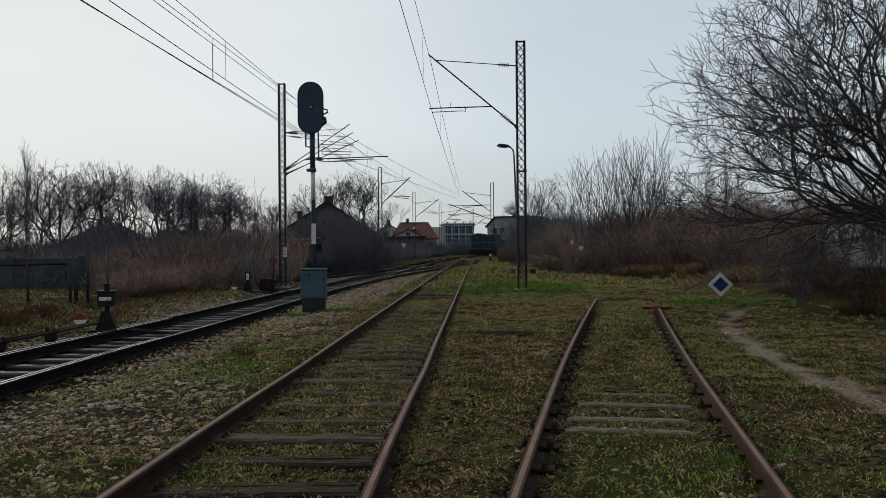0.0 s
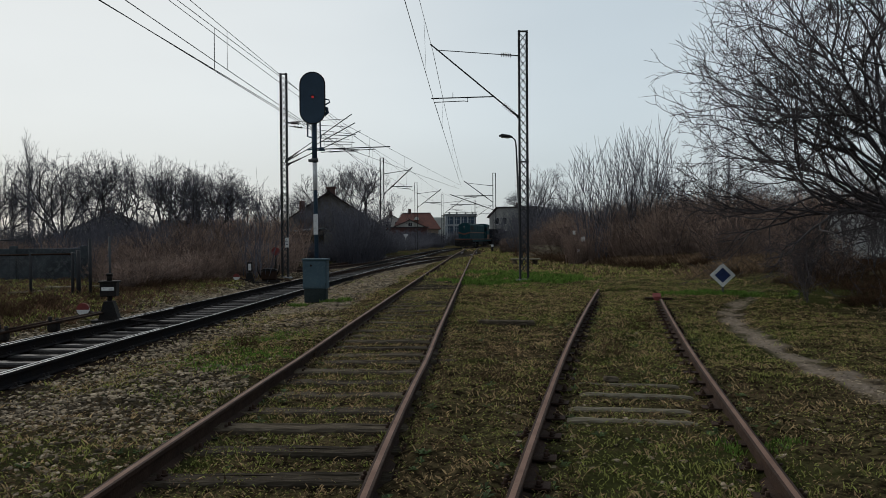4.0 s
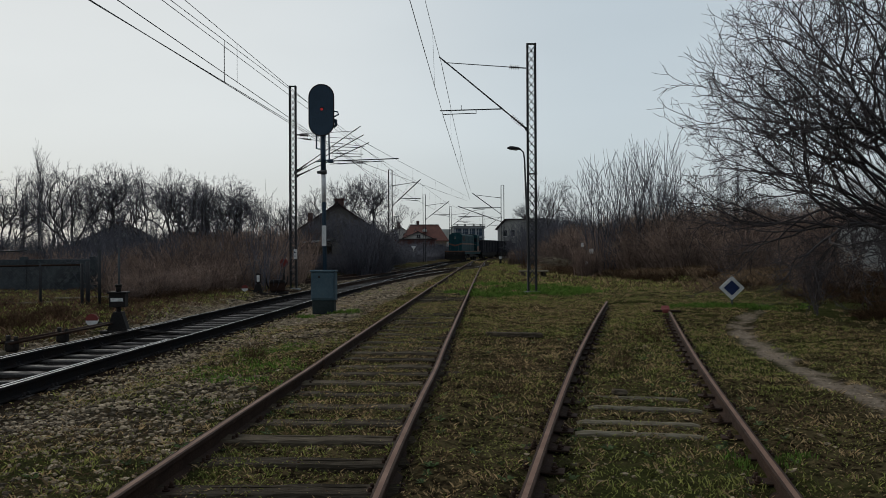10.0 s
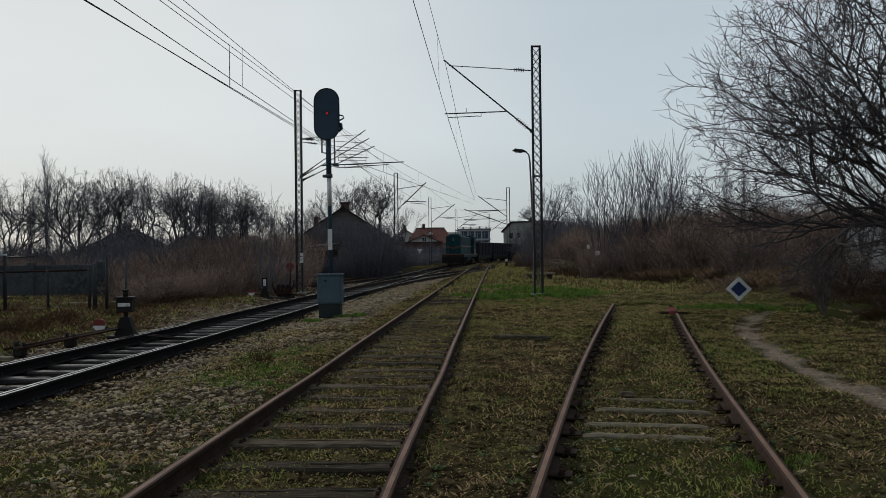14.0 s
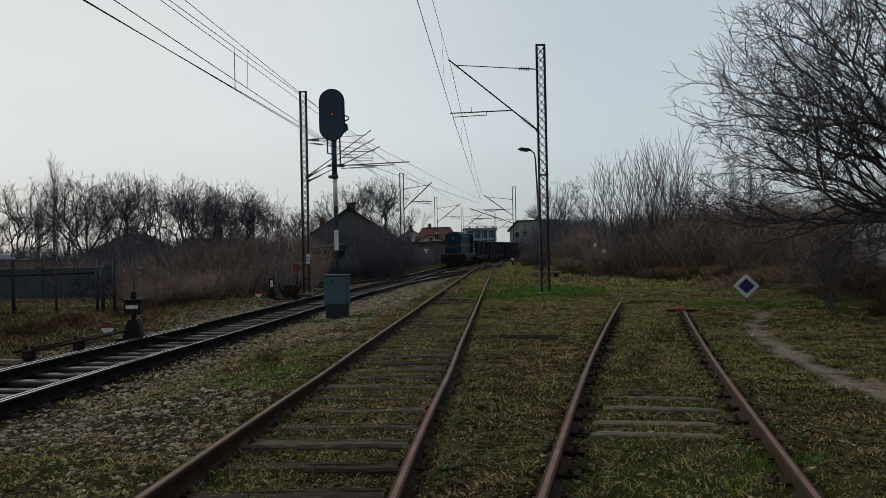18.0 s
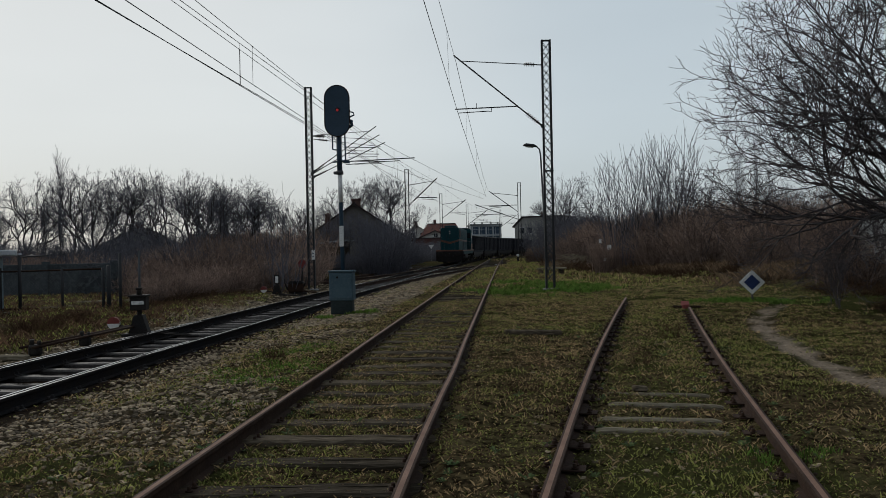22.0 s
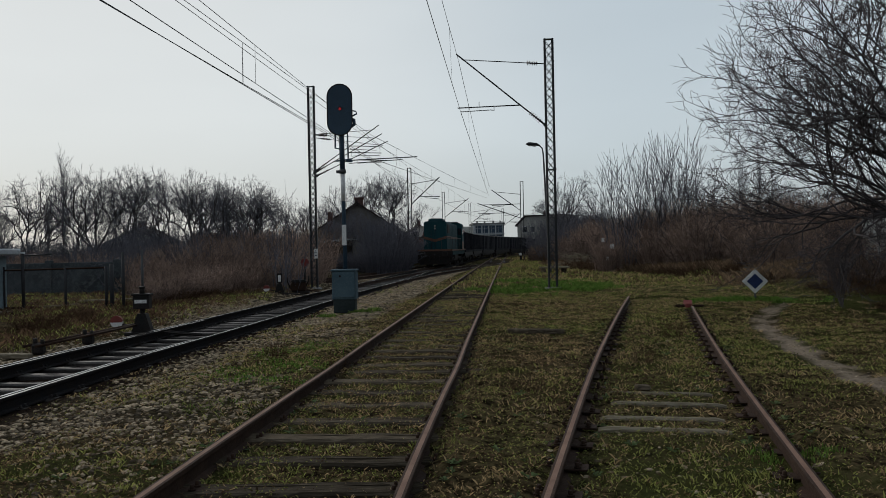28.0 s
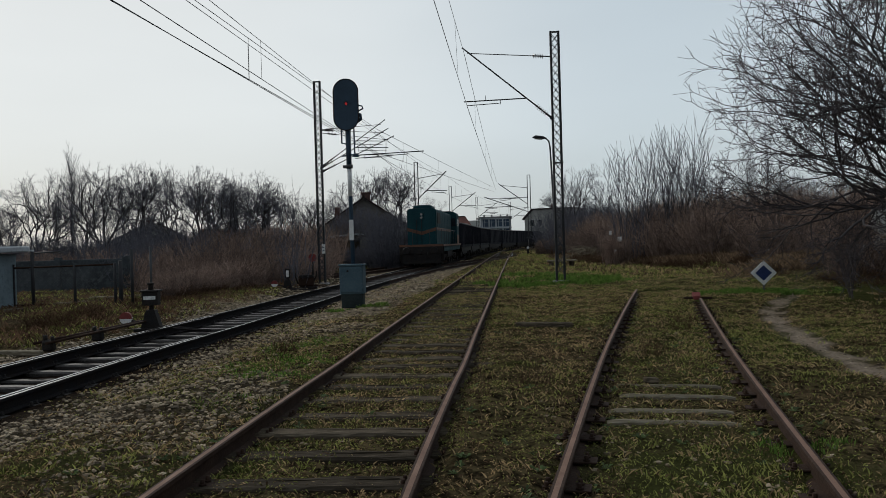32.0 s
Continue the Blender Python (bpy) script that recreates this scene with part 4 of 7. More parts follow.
def lattice_mast(m, height, width, label, lacing=True, depth=0.16):
    """Two steel channels joined by crossed flat bars on both faces."""
    mast = thing("catenary_mast", m, label, "railway mast", "overhead line masts")
    for s in (-1, 1):
        o, i = s * width / 2, s * (width / 2 - 0.065)
        t, h = 0.010, depth / 2
        c = [(o, -h), (o, h), (i, h), (i, h - t), (o - s * t, h - t), (o - s * t, t - h), (i, t - h), (i, -h)]
        part("leg", Build().prism(c, 0, height, "z"), MAST_PAINT, mast)
    inner = width - 0.10
    step = inner * 1.25
    if lacing:
        z = 0.35
        tilt = math.degrees(math.atan2(inner, step))
        while z + step < height - 0.05:
            for y in (-1, 1):
                for s in (-1, 1):
                    o = new("lacing_bar", LACING)
                    o.parent = mast
                    o.matrix_basis = pose(0, y * (depth / 2 - 0.004), z + step / 2, 0, s * tilt, 0) @ Matrix.Diagonal((1, 1, math.hypot(inner, step) / 0.48, 1))
            z += step
    part("top_plate", Build().box((0, 0, height - 0.02), (width, depth, 0.03), 0.005), GALV, mast)
    part("foot", Build().box((0, 0, 0.02), (width + 0.22, depth + 0.25, 0.16), 0.03), CONCRETE, mast)
    return mast


def insulator(parent, a, b, n=5, r=0.058):
    a, b = Vector(a), Vector(b)
    steps_along, radii = [0.0], [0.022]
    for i in range(n):
        for u, q in ((0.28, 0.022), (0.30, r), (0.42, r * 0.9), (0.70, r * 0.4), (0.72, 0.022)):
            steps_along.append((i + u) / n)
            radii.append(q)
    bl = Build().tube([a.lerp(b, u) for u in steps_along + [1.0]], radii + [0.022], 10)
    part("insulator", bl, PORCELAIN, parent)


def cantilever(m, reach, foot, tie, tip, arm, contact, label, side=-1, r=0.02, disc=0.058):
    """A hinged bracket: a sloping strut, a top tie, a level arm and a short steady arm for the contact wire. Heights are above the mast's foot."""
    c = thing("cantilever", m, label, "catenary bracket", "overhead line brackets")
    f, t = Vector((0, 0, foot)), Vector((side * reach, 0, tip))
    d = t - f
    part("strut", Build().tube([f + d * 0.17, t + d.normalized() * 0.12], r * 1.2, 8), MAST_PAINT, c)
    part("hinge", Build().tube([f, f + d * 0.06], 0.035, 8).box(f, (0.10, 0.10, 0.12), 0.02), MAST_PAINT, c)
    insulator(c, f + d * 0.05, f + d * 0.18, 6, disc)
    g, h = Vector((0, 0, tie)), Vector((side * reach * 0.97, 0, tip - 0.12))
    e = h - g
    part("tie_rod", Build().tube([g + e * 0.20, h], r * 0.7, 6).tube([g, g + e * 0.09], r, 6), MAST_PAINT, c)
    insulator(c, g + e * 0.08, g + e * 0.21, 6, disc)
    # level arm from where the strut is at its height
    u = (arm - foot) / (tip - foot)
    x0 = side * reach * u
    part("level_arm", Build().tube([(x0, 0, arm), (side * (reach + 0.08), 0, arm - 0.05)], r, 8), MAST_PAINT, c)
    x1 = side * (reach - 1.15)
    part("steady_arm", Build().tube([(x1, 0, arm - 0.02), (x1, 0, arm - 0.16), (x1 + side * 0.12, 0, arm - 0.14), (side * (reach - 0.02), 0, contact)], r * 0.7, 6).tube([(x1 + side * 0.5, 0, arm - 0.02), (x1 + side * 0.5, 0, arm + 0.14)], r * 0.5, 5), MAST_PAINT, c)
    return c


def wire(name, a, b, sag=0.0, r=0.011, label="thin dark overhead wire", n=14, parent=None):
    a, b = Vector(a), Vector(b)
    pts = [a.lerp(b, i / n) - Vector((0, 0, sag * 4 * (i / n) * (1 - i / n))) for i in range(n + 1)]
    bl = Build().tube(pts, r, 5)
    if parent:
        part(name, bl, WIRE, parent)
    return pts, bl


def catenary(contact, messenger, sag, label, droppers=6, r=0.011):
    """Contact wire, carrying wire and their droppers along a run of spans."""
    ob = thing("catenary", Matrix(), label, "overhead wire", "overhead wires")
    for k in range(len(contact) - 1):
        cp, _ = wire("contact_wire", contact[k], contact[k + 1], 0.02, r * (0.62 + 0.004 * contact[k + 1][1]), parent=ob)
        mp, _ = wire("carrying_wire", messenger[k], messenger[k + 1], sag, r * (0.52 + 0.004 * contact[k + 1][1]), parent=ob)
        for i in range(droppers):
            u = (i + 0.5) / droppers * (len(cp) - 1)
            j = int(u)
            lo, hi = cp[j].lerp(cp[j + 1], u - j), mp[j].lerp(mp[j + 1], u - j)
            part("dropper", Build().tube([lo, hi], r * 0.45, 4), WIRE, ob)
    return ob


# the tall mast by the siding, with its bracket
lattice_mast(pose(2.68, 27.7, -0.02), 8.5, 0.33, "tall lattice steel mast standing in grass beside the siding")
cantilever(pose(2.50, 27.6, 0), 2.85, 5.57, 7.62, 7.95, 6.25, 6.07, "hinged bracket reaching from the tall mast over the siding", disc=0.085)
tagged(solid("mast_band", Build().box((0, 0, 0), (0.36, 0.20, 0.05), 0.01), GALV, pose(2.69, 27.7, 4.06), "steel band clamped round the tall lattice mast", "band"))
# the mast left of the main line, with three brackets
lattice_mast(pose(-6.55, 33.4, -0.15), 8.4, 0.30, "dark lattice steel mast between two tracks")
for dy, reach, foot, tip, tie, arm, con in ((0.0, 2.55, 4.75, 6.51, 6.25, 5.75, 5.55), (-0.25, 2.70, 4.65, 6.13, 6.2, 5.45, 5.3), (0.25, 2.87, 4.58, 5.89, 6.15, 5.20, 5.08)):
    cantilever(pose(-6.42, 33.4 + dy, 0.0), reach, foot, tie, tip, arm, con, "bracket reaching from the dark mast over the main line", 1, r=0.015)
solid("level_boom", Build().tube([(0, 0, 0), (2.9, 0.1, 0.10)], 0.022, 8).tube([(0.1, 0, -0.12), (2.3, 0.08, 0.0)], 0.016, 6), MAST_PAINT, pose(-5.1, 33.1, 5.12), "level boom of the bracket over the main line", "catenary boom")
# masts further down the line
FAR_MASTS = ((-5.25, 68.6, 1, 2.3), (5.2, 85.6, -1, 2.9), (-3.5, 99.7, 1, 2.8), (-0.4, 127, 1, 3.0), (5.4, 146, 1, 3.0), (24.0, 168, -1, 3.0))
for x, y, s, reach in FAR_MASTS:
    lattice_mast(pose(x, y, -0.1), 8.35, 0.36, "distant twin-leg mast beside the main line", lacing=False, depth=0.22)
    cantilever(pose(x + s * 0.16, y, 0), reach, 5.2, 6.9, 7.35, 5.85, 5.6, "bracket on a distant mast", s, r=0.035)
cantilever(pose(5.06, 85.55, -1.0), 4.4, 5.4, 6.9, 7.0, 6.0, 5.8, "second bracket reaching over the main line", -1, r=0.035)

catenary([(-1.68, -12, 6.0), (-0.32, 27.6, 6.05), (1.75, 85.6, 6.8)], [(-1.8, -12, 7.6), (-0.36, 27.6, 7.78), (1.9, 85.6, 7.6)], 0.35, "overhead wires above the siding", 4)
catenary([(-6.85, -18, 5.25), (-4.27, 33.4, 5.22), (-2.9, 68.6, 5.6), (-0.7, 99.7, 5.6), (2.6, 127, 5.6), (8.4, 146, 5.6), (21, 168, 5.6)],
         [(-6.85, -18, 6.06), (-4.27, 33.4, 6.06), (-2.9, 68.6, 7.2), (-0.7, 99.7, 7.2), (2.6, 127, 7.2), (8.4, 146, 7.2), (21, 168, 7.2)], 0.05, "overhead wires above the main line", 5)
catenary([(-7.13, -18, 5.25), (-4.08, 33.2, 5.2), (1.5, 85.3, 6.6)], [(-7.13, -18, 6.15), (-4.08, 33.2, 6.16), (1.6, 85.3, 7.0)], 0.05, "second pair of overhead wires over the points", 5)
catenary([(-5.98, -18, 5.25), (-4.23, 33.4, 5.24), (-4.2, 68.6, 5.6)], [(-5.98, -18, 6.02), (-4.23, 33.4, 6.14), (-3.4, 68.6, 6.9)], 0.03, "third pair of overhead wires beside the main line", 5)


# ---- the light signal with its cabinet ----
def make_signal():
    s = thing("light_signal", pose(-3.13, 19.85, 0), "tall black light signal with a red lamp lit", "railway signal")
    lean = -0.0115
    def at(z, dx=0.0, dy=0.0):
        return (lean * (z - 0.6) * 1.0 + dx + 0.01, dy, z)
    part("post", Build().tube([at(0.3), at(5.2)], 0.052, 12), SIGNAL_BLACK, s)
    part("sleeve", Build().tube([at(3.42), at(4.35)], 0.064, 12), SIGNAL_BLACK, s)
    part("collar", Build().tube([at(3.36), at(3.45)], 0.088, 12).box(at(3.40, -0.10), (0.10, 0.10, 0.07), 0.01), GALV, s, "grey clamp collar")
    part("white_band", Build().tube([at(2.68), at(3.34)], 0.0555, 12), WHITE_PAINT, s, "white band on the black post")
    part("white_band", Build().box(at(1.85, 0.0, -0.055), (0.105, 0.03, 0.50), 0.006), WHITE_PAINT, s, "white plate on the black post")
    # the head: a deep rounded box with a backboard
    def pill(w, h, n=14):
        r = w / 2
        return [(r * math.cos(a), h / 2 - r + r * math.sin(a)) for a in np.linspace(0, math.pi, n)] + [(r * math.cos(a), -h / 2 + r + r * math.sin(a)) for a in np.linspace(math.pi, 2 * math.pi, n)]
    cx, _, cz = at(4.89)
    head = [(x + cx, z + cz) for x, z in pill(0.60, 1.24)]
    part("backboard", Build().prism(head, -0.16, -0.13), SIGNAL_BLACK, s)
    part("rim", Build().tube([(x, -0.155, z) for x, z in head] + [(head[0][0], -0.155, head[0][1])], 0.015, 6, cap=False), BLACK_IRON, s)
    part("housing", Build().prism([(x * 0.7 + cx, z * 0.78 + cz) for x, z in pill(0.60, 1.24)], -0.13, 0.16), SIGNAL_BLACK, s)
    for i, z in enumerate((0.30, 0.02, -0.26)):
        c = Vector((cx + 0.01, -0.17, cz + z))
        if i == 1:
            hood = [c + Vector((0.060 * math.cos(a), 0, 0.060 * math.sin(a))) for a in np.linspace(0.1, math.pi - 0.1, 12)]
            b = Build().add(hood + [h + Vector((0, -0.03, -0.004)) for h in hood], [(j, j + 1, j + 13, j + 12) for j in range(11)])
            b.add([h + Vector((0, 0, 0.006)) for h in hood] + [h + Vector((0, -0.03, 0.001)) for h in hood], [(j, j + 12, j + 13, j + 1) for j in range(11)])
            part("hood", b, SIGNAL_BLACK, s)
        part("lens", Build().tube([c + Vector((0, 0.02, 0)), c + Vector((0, -0.015 if i == 1 else 0.006, 0))], 0.030 if i == 1 else 0.05, 16), RED_LENS if i == 1 else SIGNAL_BLACK, s, "lit red lamp" if i == 1 else "dark lamp glass")
    part("bracket", Build().tube([at(4.74, 0.28, -0.05), at(4.80, 0.40, -0.05), at(4.86, 0.38, -0.05), at(4.88, 0.29, -0.05)], 0.018, 6).tube([at(4.50, 0.26), at(4.56, 0.33), at(4.66, 0.32), at(4.68, 0.26)], 0.04, 6), SIGNAL_BLACK, s)
    part("cable_loop", Build().tube([at(4.40, -0.15), at(3.98, -0.16), at(3.96, -0.05)], 0.022, 6).tube([at(4.40, 0.15), at(3.70, 0.15), at(3.68, 0.04)], 0.02, 6), SIGNAL_BLACK, s)
    part("step_bar", Build().tube([at(3.66, -0.16, -0.03), at(3.70, 0.24, -0.03)], 0.022, 6).box(at(3.66, 0.18), (0.14, 0.1, 0.06), 0.01), SIGNAL_BLACK, s)
    c = thing("relay_cabinet", pose(-3.11, 19.62, 0.0, 0, 0, -3), "grey-blue steel relay cabinet at the foot of the signal", "relay cabinet")
    part("body", Build().box((0, 0, 0.64), (0.58, 0.34, 0.68), 0.02), BOX_BLUE, c)
    part("lid", Build().box((0, 0, 1.0), (0.62, 0.38, 0.045), 0.012), BOX_BLUE, c)
    part("door", Build().box((0, -0.176, 0.65), (0.52, 0.016, 0.60), 0.006), BOX_BLUE, c)
    part("lock", Build().tube([(-0.08, -0.18, 0.86), (-0.08, -0.205, 0.86)], 0.026, 12), BLACK_IRON, c, "round dark lock")
    for z in (0.45, 0.85):
        part("door_hinge", Build().tube([(0.265, -0.182, z - 0.04), (0.265, -0.182, z + 0.04)], 0.012, 6), BOX_BLUE, c)
    part("plinth", Build().box((0, 0, 0.14), (0.52, 0.30, 0.34), 0.015), BOX_BASE, c, "dark plinth")


make_signal()


# ---- the diamond board, rail stop, planks ----
def make_diamond():
    s = thing("diamond_sign", pose(6.9, 20.3, 0.02, 0, 0, -16), "low diamond board, white with a dark blue centre, by the footpath", "railway sign")
    t = Matrix.Rotation(radians(45), 3, "Y")
    part("board", Build().box((0, 0, 0.50), (0.43, 0.03, 0.43), 0.004, t), WHITE_PAINT, s)
    part("centre", Build().box((0, -0.018, 0.50), (0.27, 0.006, 0.27), 0.001, t), BLUE_PAINT, s, "dark blue diamond centre")
    part("back_box", Build().box((0.03, 0.06, 0.50), (0.40, 0.08, 0.40), 0.01, t), BLACK_IRON, s)
    part("post", Build().tube([(0, 0.03, -0.15), (0, 0.03, 0.45)], 0.028, 10), GALV, s)
    part("twig_hook", Build().tube([(-0.25, 0, 0.83), (-0.1, 0, 0.86), (0.03, 0, 0.82), (0.10, 0, 0.80)], 0.008, 5), GALV, s)


make_diamond()


def make_rail_stop():
    s = thing("rail_stop", pose(4.80, 18.5, 0.06, 0, 0, -13), "faded red rail stop clamped on the stub's end", "rail stop")
    part("clamp", Build().box((0, 0, 0.04), (0.15, 0.26, 0.10), 0.02), RED_PAINT, s)
    part("cross_bar", Build().box((0.03, 0.05, 0.02), (0.62, 0.08, 0.05), 0.012), RUST, s)
    part("wedge", Build().prism([(-0.10, 0.06), (0.12, 0.06), (0.12, 0.13), (0.05, 0.15)], -0.10, 0.08, "x"), RED_PAINT, s)


make_rail_stop()
solid("plank", Build().box((0, 0, 0.03), (0.95, 0.15, 0.08), 0.012), OLD_WOOD, pose(1.04, 13.9, 0.015, 0, 1, -2), "weathered plank lying across the grass", "plank")
solid("flat_stone", Build().box((0, 0, 0.02), (0.15, 0.10, 0.06), 0.025), OLD_WOOD, pose(1.72, 8.5, -0.01, 0, 4, 8), "dark flat stone between the stub rails", "stone")


def make_timber_stack():
    s = thing("timber_stack", pose(4.35, 44.5, 0, 0, 0, 4), "low stack of pale boards on bearers in the grass", "timber stack")
    for i in range(4):
        part("board", Build().box((0.03 * i, -0.3 + 0.22 * i, 0.30 + 0.01 * (i % 2)), (1.6, 0.19, 0.06), 0.01), PALE_WOOD, s)
    for x in (-0.55, 0.55):
        part("bearer", Build().box((x, 0, 0.12), (0.14, 0.9, 0.26), 0.015), OLD_WOOD, s)


make_timber_stack()


def make_street_lamp():
    s = thing("street_lamp", pose(4.22, 45, -0.1, 0, -2.3, 0), "slim leaning street lamp behind the tall mast", "street lamp")
    part("pole", Build().tube([(0, 0, 0), (0, 0, 3.2), (0, 0, 6.6), (-0.04, 0, 6.95), (-0.2, 0, 7.12)], [0.085, 0.065, 0.045, 0.04, 0.035], 10), GALV, s)
    part("head", Build().tube([(-0.15, 0, 7.1), (-0.35, 0, 7.18), (-0.75, 0, 7.24), (-0.92, 0, 7.22)], [0.04, 0.085, 0.10, 0.04], 10), MAST_PAINT, s)
    part("lamp_glass", Build().tube([(-0.38, 0, 7.11), (-0.80, 0, 7.17)], 0.055, 8), LAMP_GLASS, s, "milky lamp glass")


make_street_lamp()


def make_markers():
    d = thing("disc_sign", pose(-6.85, 33.0, -0.1), "faded red disc on a short post by the dark mast", "railway sign")
    part("post", Build().tube([(0, 0, -0.1), (0, 0, 1.1)], 0.03, 8), BLACK_IRON, d)
    part("disc", Build().tube([(0, -0.05, 1.1), (0, -0.02, 1.1)], 0.17, 20), RED_PAINT, d)
    p = thing("number_plate", pose(-6.45, 33.30, 1.15), "small white plate fixed on the dark mast", "plate")
    part("plate", Build().box((0, -0.01, 0.2), (0.14, 0.02, 0.40), 0.004), WHITE_PAINT, p)
    for z in (0.12, 0.26):
        part("bar", Build().box((0, -0.024, z), (0.08, 0.006, 0.03), 0.001), SIGNAL_BLACK, p)
    w = thing("white_marker", pose(-5.0, 104, -0.1), "white marker board on a post beside the main line", "railway sign")
    part("post", Build().tube([(0, 0, -0.1), (0, 0, 1.7)], 0.05, 8), WHITE_PAINT, w)
    part("board", Build().prism([(-0.35, 2.1), (0.35, 2.1), (0.0, 1.55)], -0.05, 0.0), WHITE_PAINT, w)
    b = thing("dwarf_post", pose(4.75, 82, 0), "short black and white post beside the siding", "post")
    part("post", Build().box((0, 0, 0.25), (0.22, 0.2, 0.6), 0.03), BLACK_IRON, b)
    part("cap", Build().box((0, 0, 0.66), (0.24, 0.22, 0.24), 0.03), WHITE_PAINT, b, "white cap")


make_markers()


# ---- switch stands ----
def make_switch(m, label, box=True):
    s = thing("switch_stand", m, label, "switch stand", "switch stands")
    part("base_plate", Build().box((0, 0, 0.04), (0.62, 0.28, 0.06), 0.012), BLACK_IRON, s)
    part("pedestal", Build().prism([(-0.19, 0.06), (0.19, 0.06), (0.08, 0.42), (-0.08, 0.42)], -0.10, 0.10), BLACK_IRON, s)
    part("stem", Build().tube([(0, 0, 0.38), (0, 0, 0.52)], 0.045, 8), BLACK_IRON, s)
    if box:
        l = part("lamp_box", Build().box((0, 0, 0.64), (0.30, 0.22, 0.26), 0.012), BLACK_IRON, s)
        part("lamp_lid", Build().box((0, 0, 0.785), (0.35, 0.27, 0.035), 0.01), BLACK_IRON, s)
        part("bar_window", Build().box((0, -0.113, 0.655), (0.225, 0.008, 0.065), 0.002), WHITE_PAINT, l, "white bar window")
        part("chimney_cap", Build().tube([(0, 0, 0.8), (0, 0, 0.92)], [0.05, 0.045], 10).tube([(0, 0, 0.90), (0, 0, 0.94)], 0.062, 10), BLACK_IRON, s)
    else:
        part("marker", Build().box((0, -0.02, 0.62), (0.10, 0.05, 0.24), 0.01), WHITE_PAINT, s, "white marker plate")
        part("marker_frame", Build().box((0, 0.02, 0.63), (0.18, 0.05, 0.34), 0.012), BLACK_IRON, s)
    part("lever", Build().tube([(-0.05, -0.05, 0.16), (-0.25, -0.06, 0.20), (-0.45, -0.06, 0.25)], 0.022, 8), BLACK_IRON, s)
    def half(a, b):
        return [(-0.46 + 0.115 * math.cos(t), 0.28 + 0.115 * math.sin(t)) for t in np.linspace(a, b, 12)]
    w = part("weight", Build().prism(half(-0.1, math.pi + 0.1), -0.10, -0.04), RED_PAINT, s, "red upper half of the round weight")
    part("weight_lower", Build().prism(half(math.pi - 0.1, 2 * math.pi + 0.1), -0.098, -0.042), WHITE_PAINT, w, "white lower half of the round weight")
    for y in (-0.12, 0.13):
        part("rod", Build().tube([(0.1, y, 0.10), (1.1, y * 0.5, -0.02)], 0.018, 6), BLACK_IRON, s)
    return s


SW = pose(-6.35, 15.4, -0.07, 0, 0, 6)
make_switch(SW, "black switch stand with a lamp box and round weight")
make_switch(pose(-7.0, 29.2, -0.12, 0, 0, 8), "small switch stand with a white marker beside the track", box=False)


def make_point_machine():
    s = thing("point_machine", pose(-6.62, 30.3, -0.12, 0, 0, 8), "dark rusty point machine with levers beside the track", "point machine")
    part("bed", Build().box((0, 0, 0.05), (0.95, 0.34, 0.10), 0.02), BLACK_IRON, s)
    part("body", Build().box((0.08, 0, 0.26), (0.56, 0.40, 0.34), 0.05), RUST, s)
    part("lid", Build().prism([(-0.23, 0.43), (0.39, 0.43), (0.30, 0.52), (-0.14, 0.52)], -0.21, 0.21), BLACK_IRON, s)
    for x, z in ((-0.32, 0.62), (0.30, 0.78), (0.44, 0.66)):
        part("lever", Build().tube([(x * 0.7, -0.1, 0.2), (x, -0.12, z * 0.7), (x * 1.05, -0.12, z)], [0.03, 0.024, 0.03], 8), BLACK_IRON, s)
    for y in (-0.10, 0.12):
        part("rod", Build().tube([(0.3, y, 0.14), (1.2, y * 0.6, 0.02)], 0.02, 6), RUST, s)


make_point_machine()


def make_point_rods():
    s = thing("point_rods", pose(-6.95, 13.3, -0.08, 0, 0, -8), "rusty point rods on low stools beside the main line", "point rods")
    for x in (0.0, 0.22):
        part("rod", Build().tube([(x, -0.8, 0.16), (x * 0.6 + 0.1, 2.3, 0.22)], 0.022, 6), RUST, s)
    for y in (-0.6, 0.7):
        part("stool", Build().box((0.12, y, 0.10), (0.20, 0.14, 0.18), 0.04).tube([(0.06, y, 0.17), (0.06, y, 0.27)], 0.035, 8).tube([(0.19, y, 0.17), (0.19, y, 0.25)], 0.03, 8), BLACK_IRON, s)
    part("timber", Build().box((-0.55, -0.95, 0.03), (1.6, 0.12, 0.08), 0.015), PALE_WOOD, s)


make_point_rods()


# ---- the train ----
def make_bogie(parent, y, wheelbase, radius, axles, tag):
    """A bogie: side frames with springs, and its wheelsets; returns the wheelsets with their places."""
    fb = Build()
    for s in (-1, 1):
        fb.box((s * 1.02, y, radius + 0.08), (0.14, wheelbase + 0.9, 0.26), 0.04)
        for k in range(axles):
            yy = y - wheelbase / 2 + wheelbase * k / (axles - 1)
            fb.box((s * 1.08, yy, radius), (0.16, 0.30, 0.34), 0.04)
        fb.box((s * 1.06, y, radius - 0.12), (0.12, 0.5, 0.24), 0.03)
    fb.box((0, y, radius + 0.12), (2.0, 0.4, 0.2), 0.04)
    part("bogie_frame", fb, BLACK_IRON, parent)
    out = []
    for k in range(axles):
        yy = y - wheelbase / 2 + wheelbase * k / (axles - 1)
        w = new("wheelset", WHEELSETS[tag])
        w.parent = parent
        out.append((w, yy, radius))
    return out


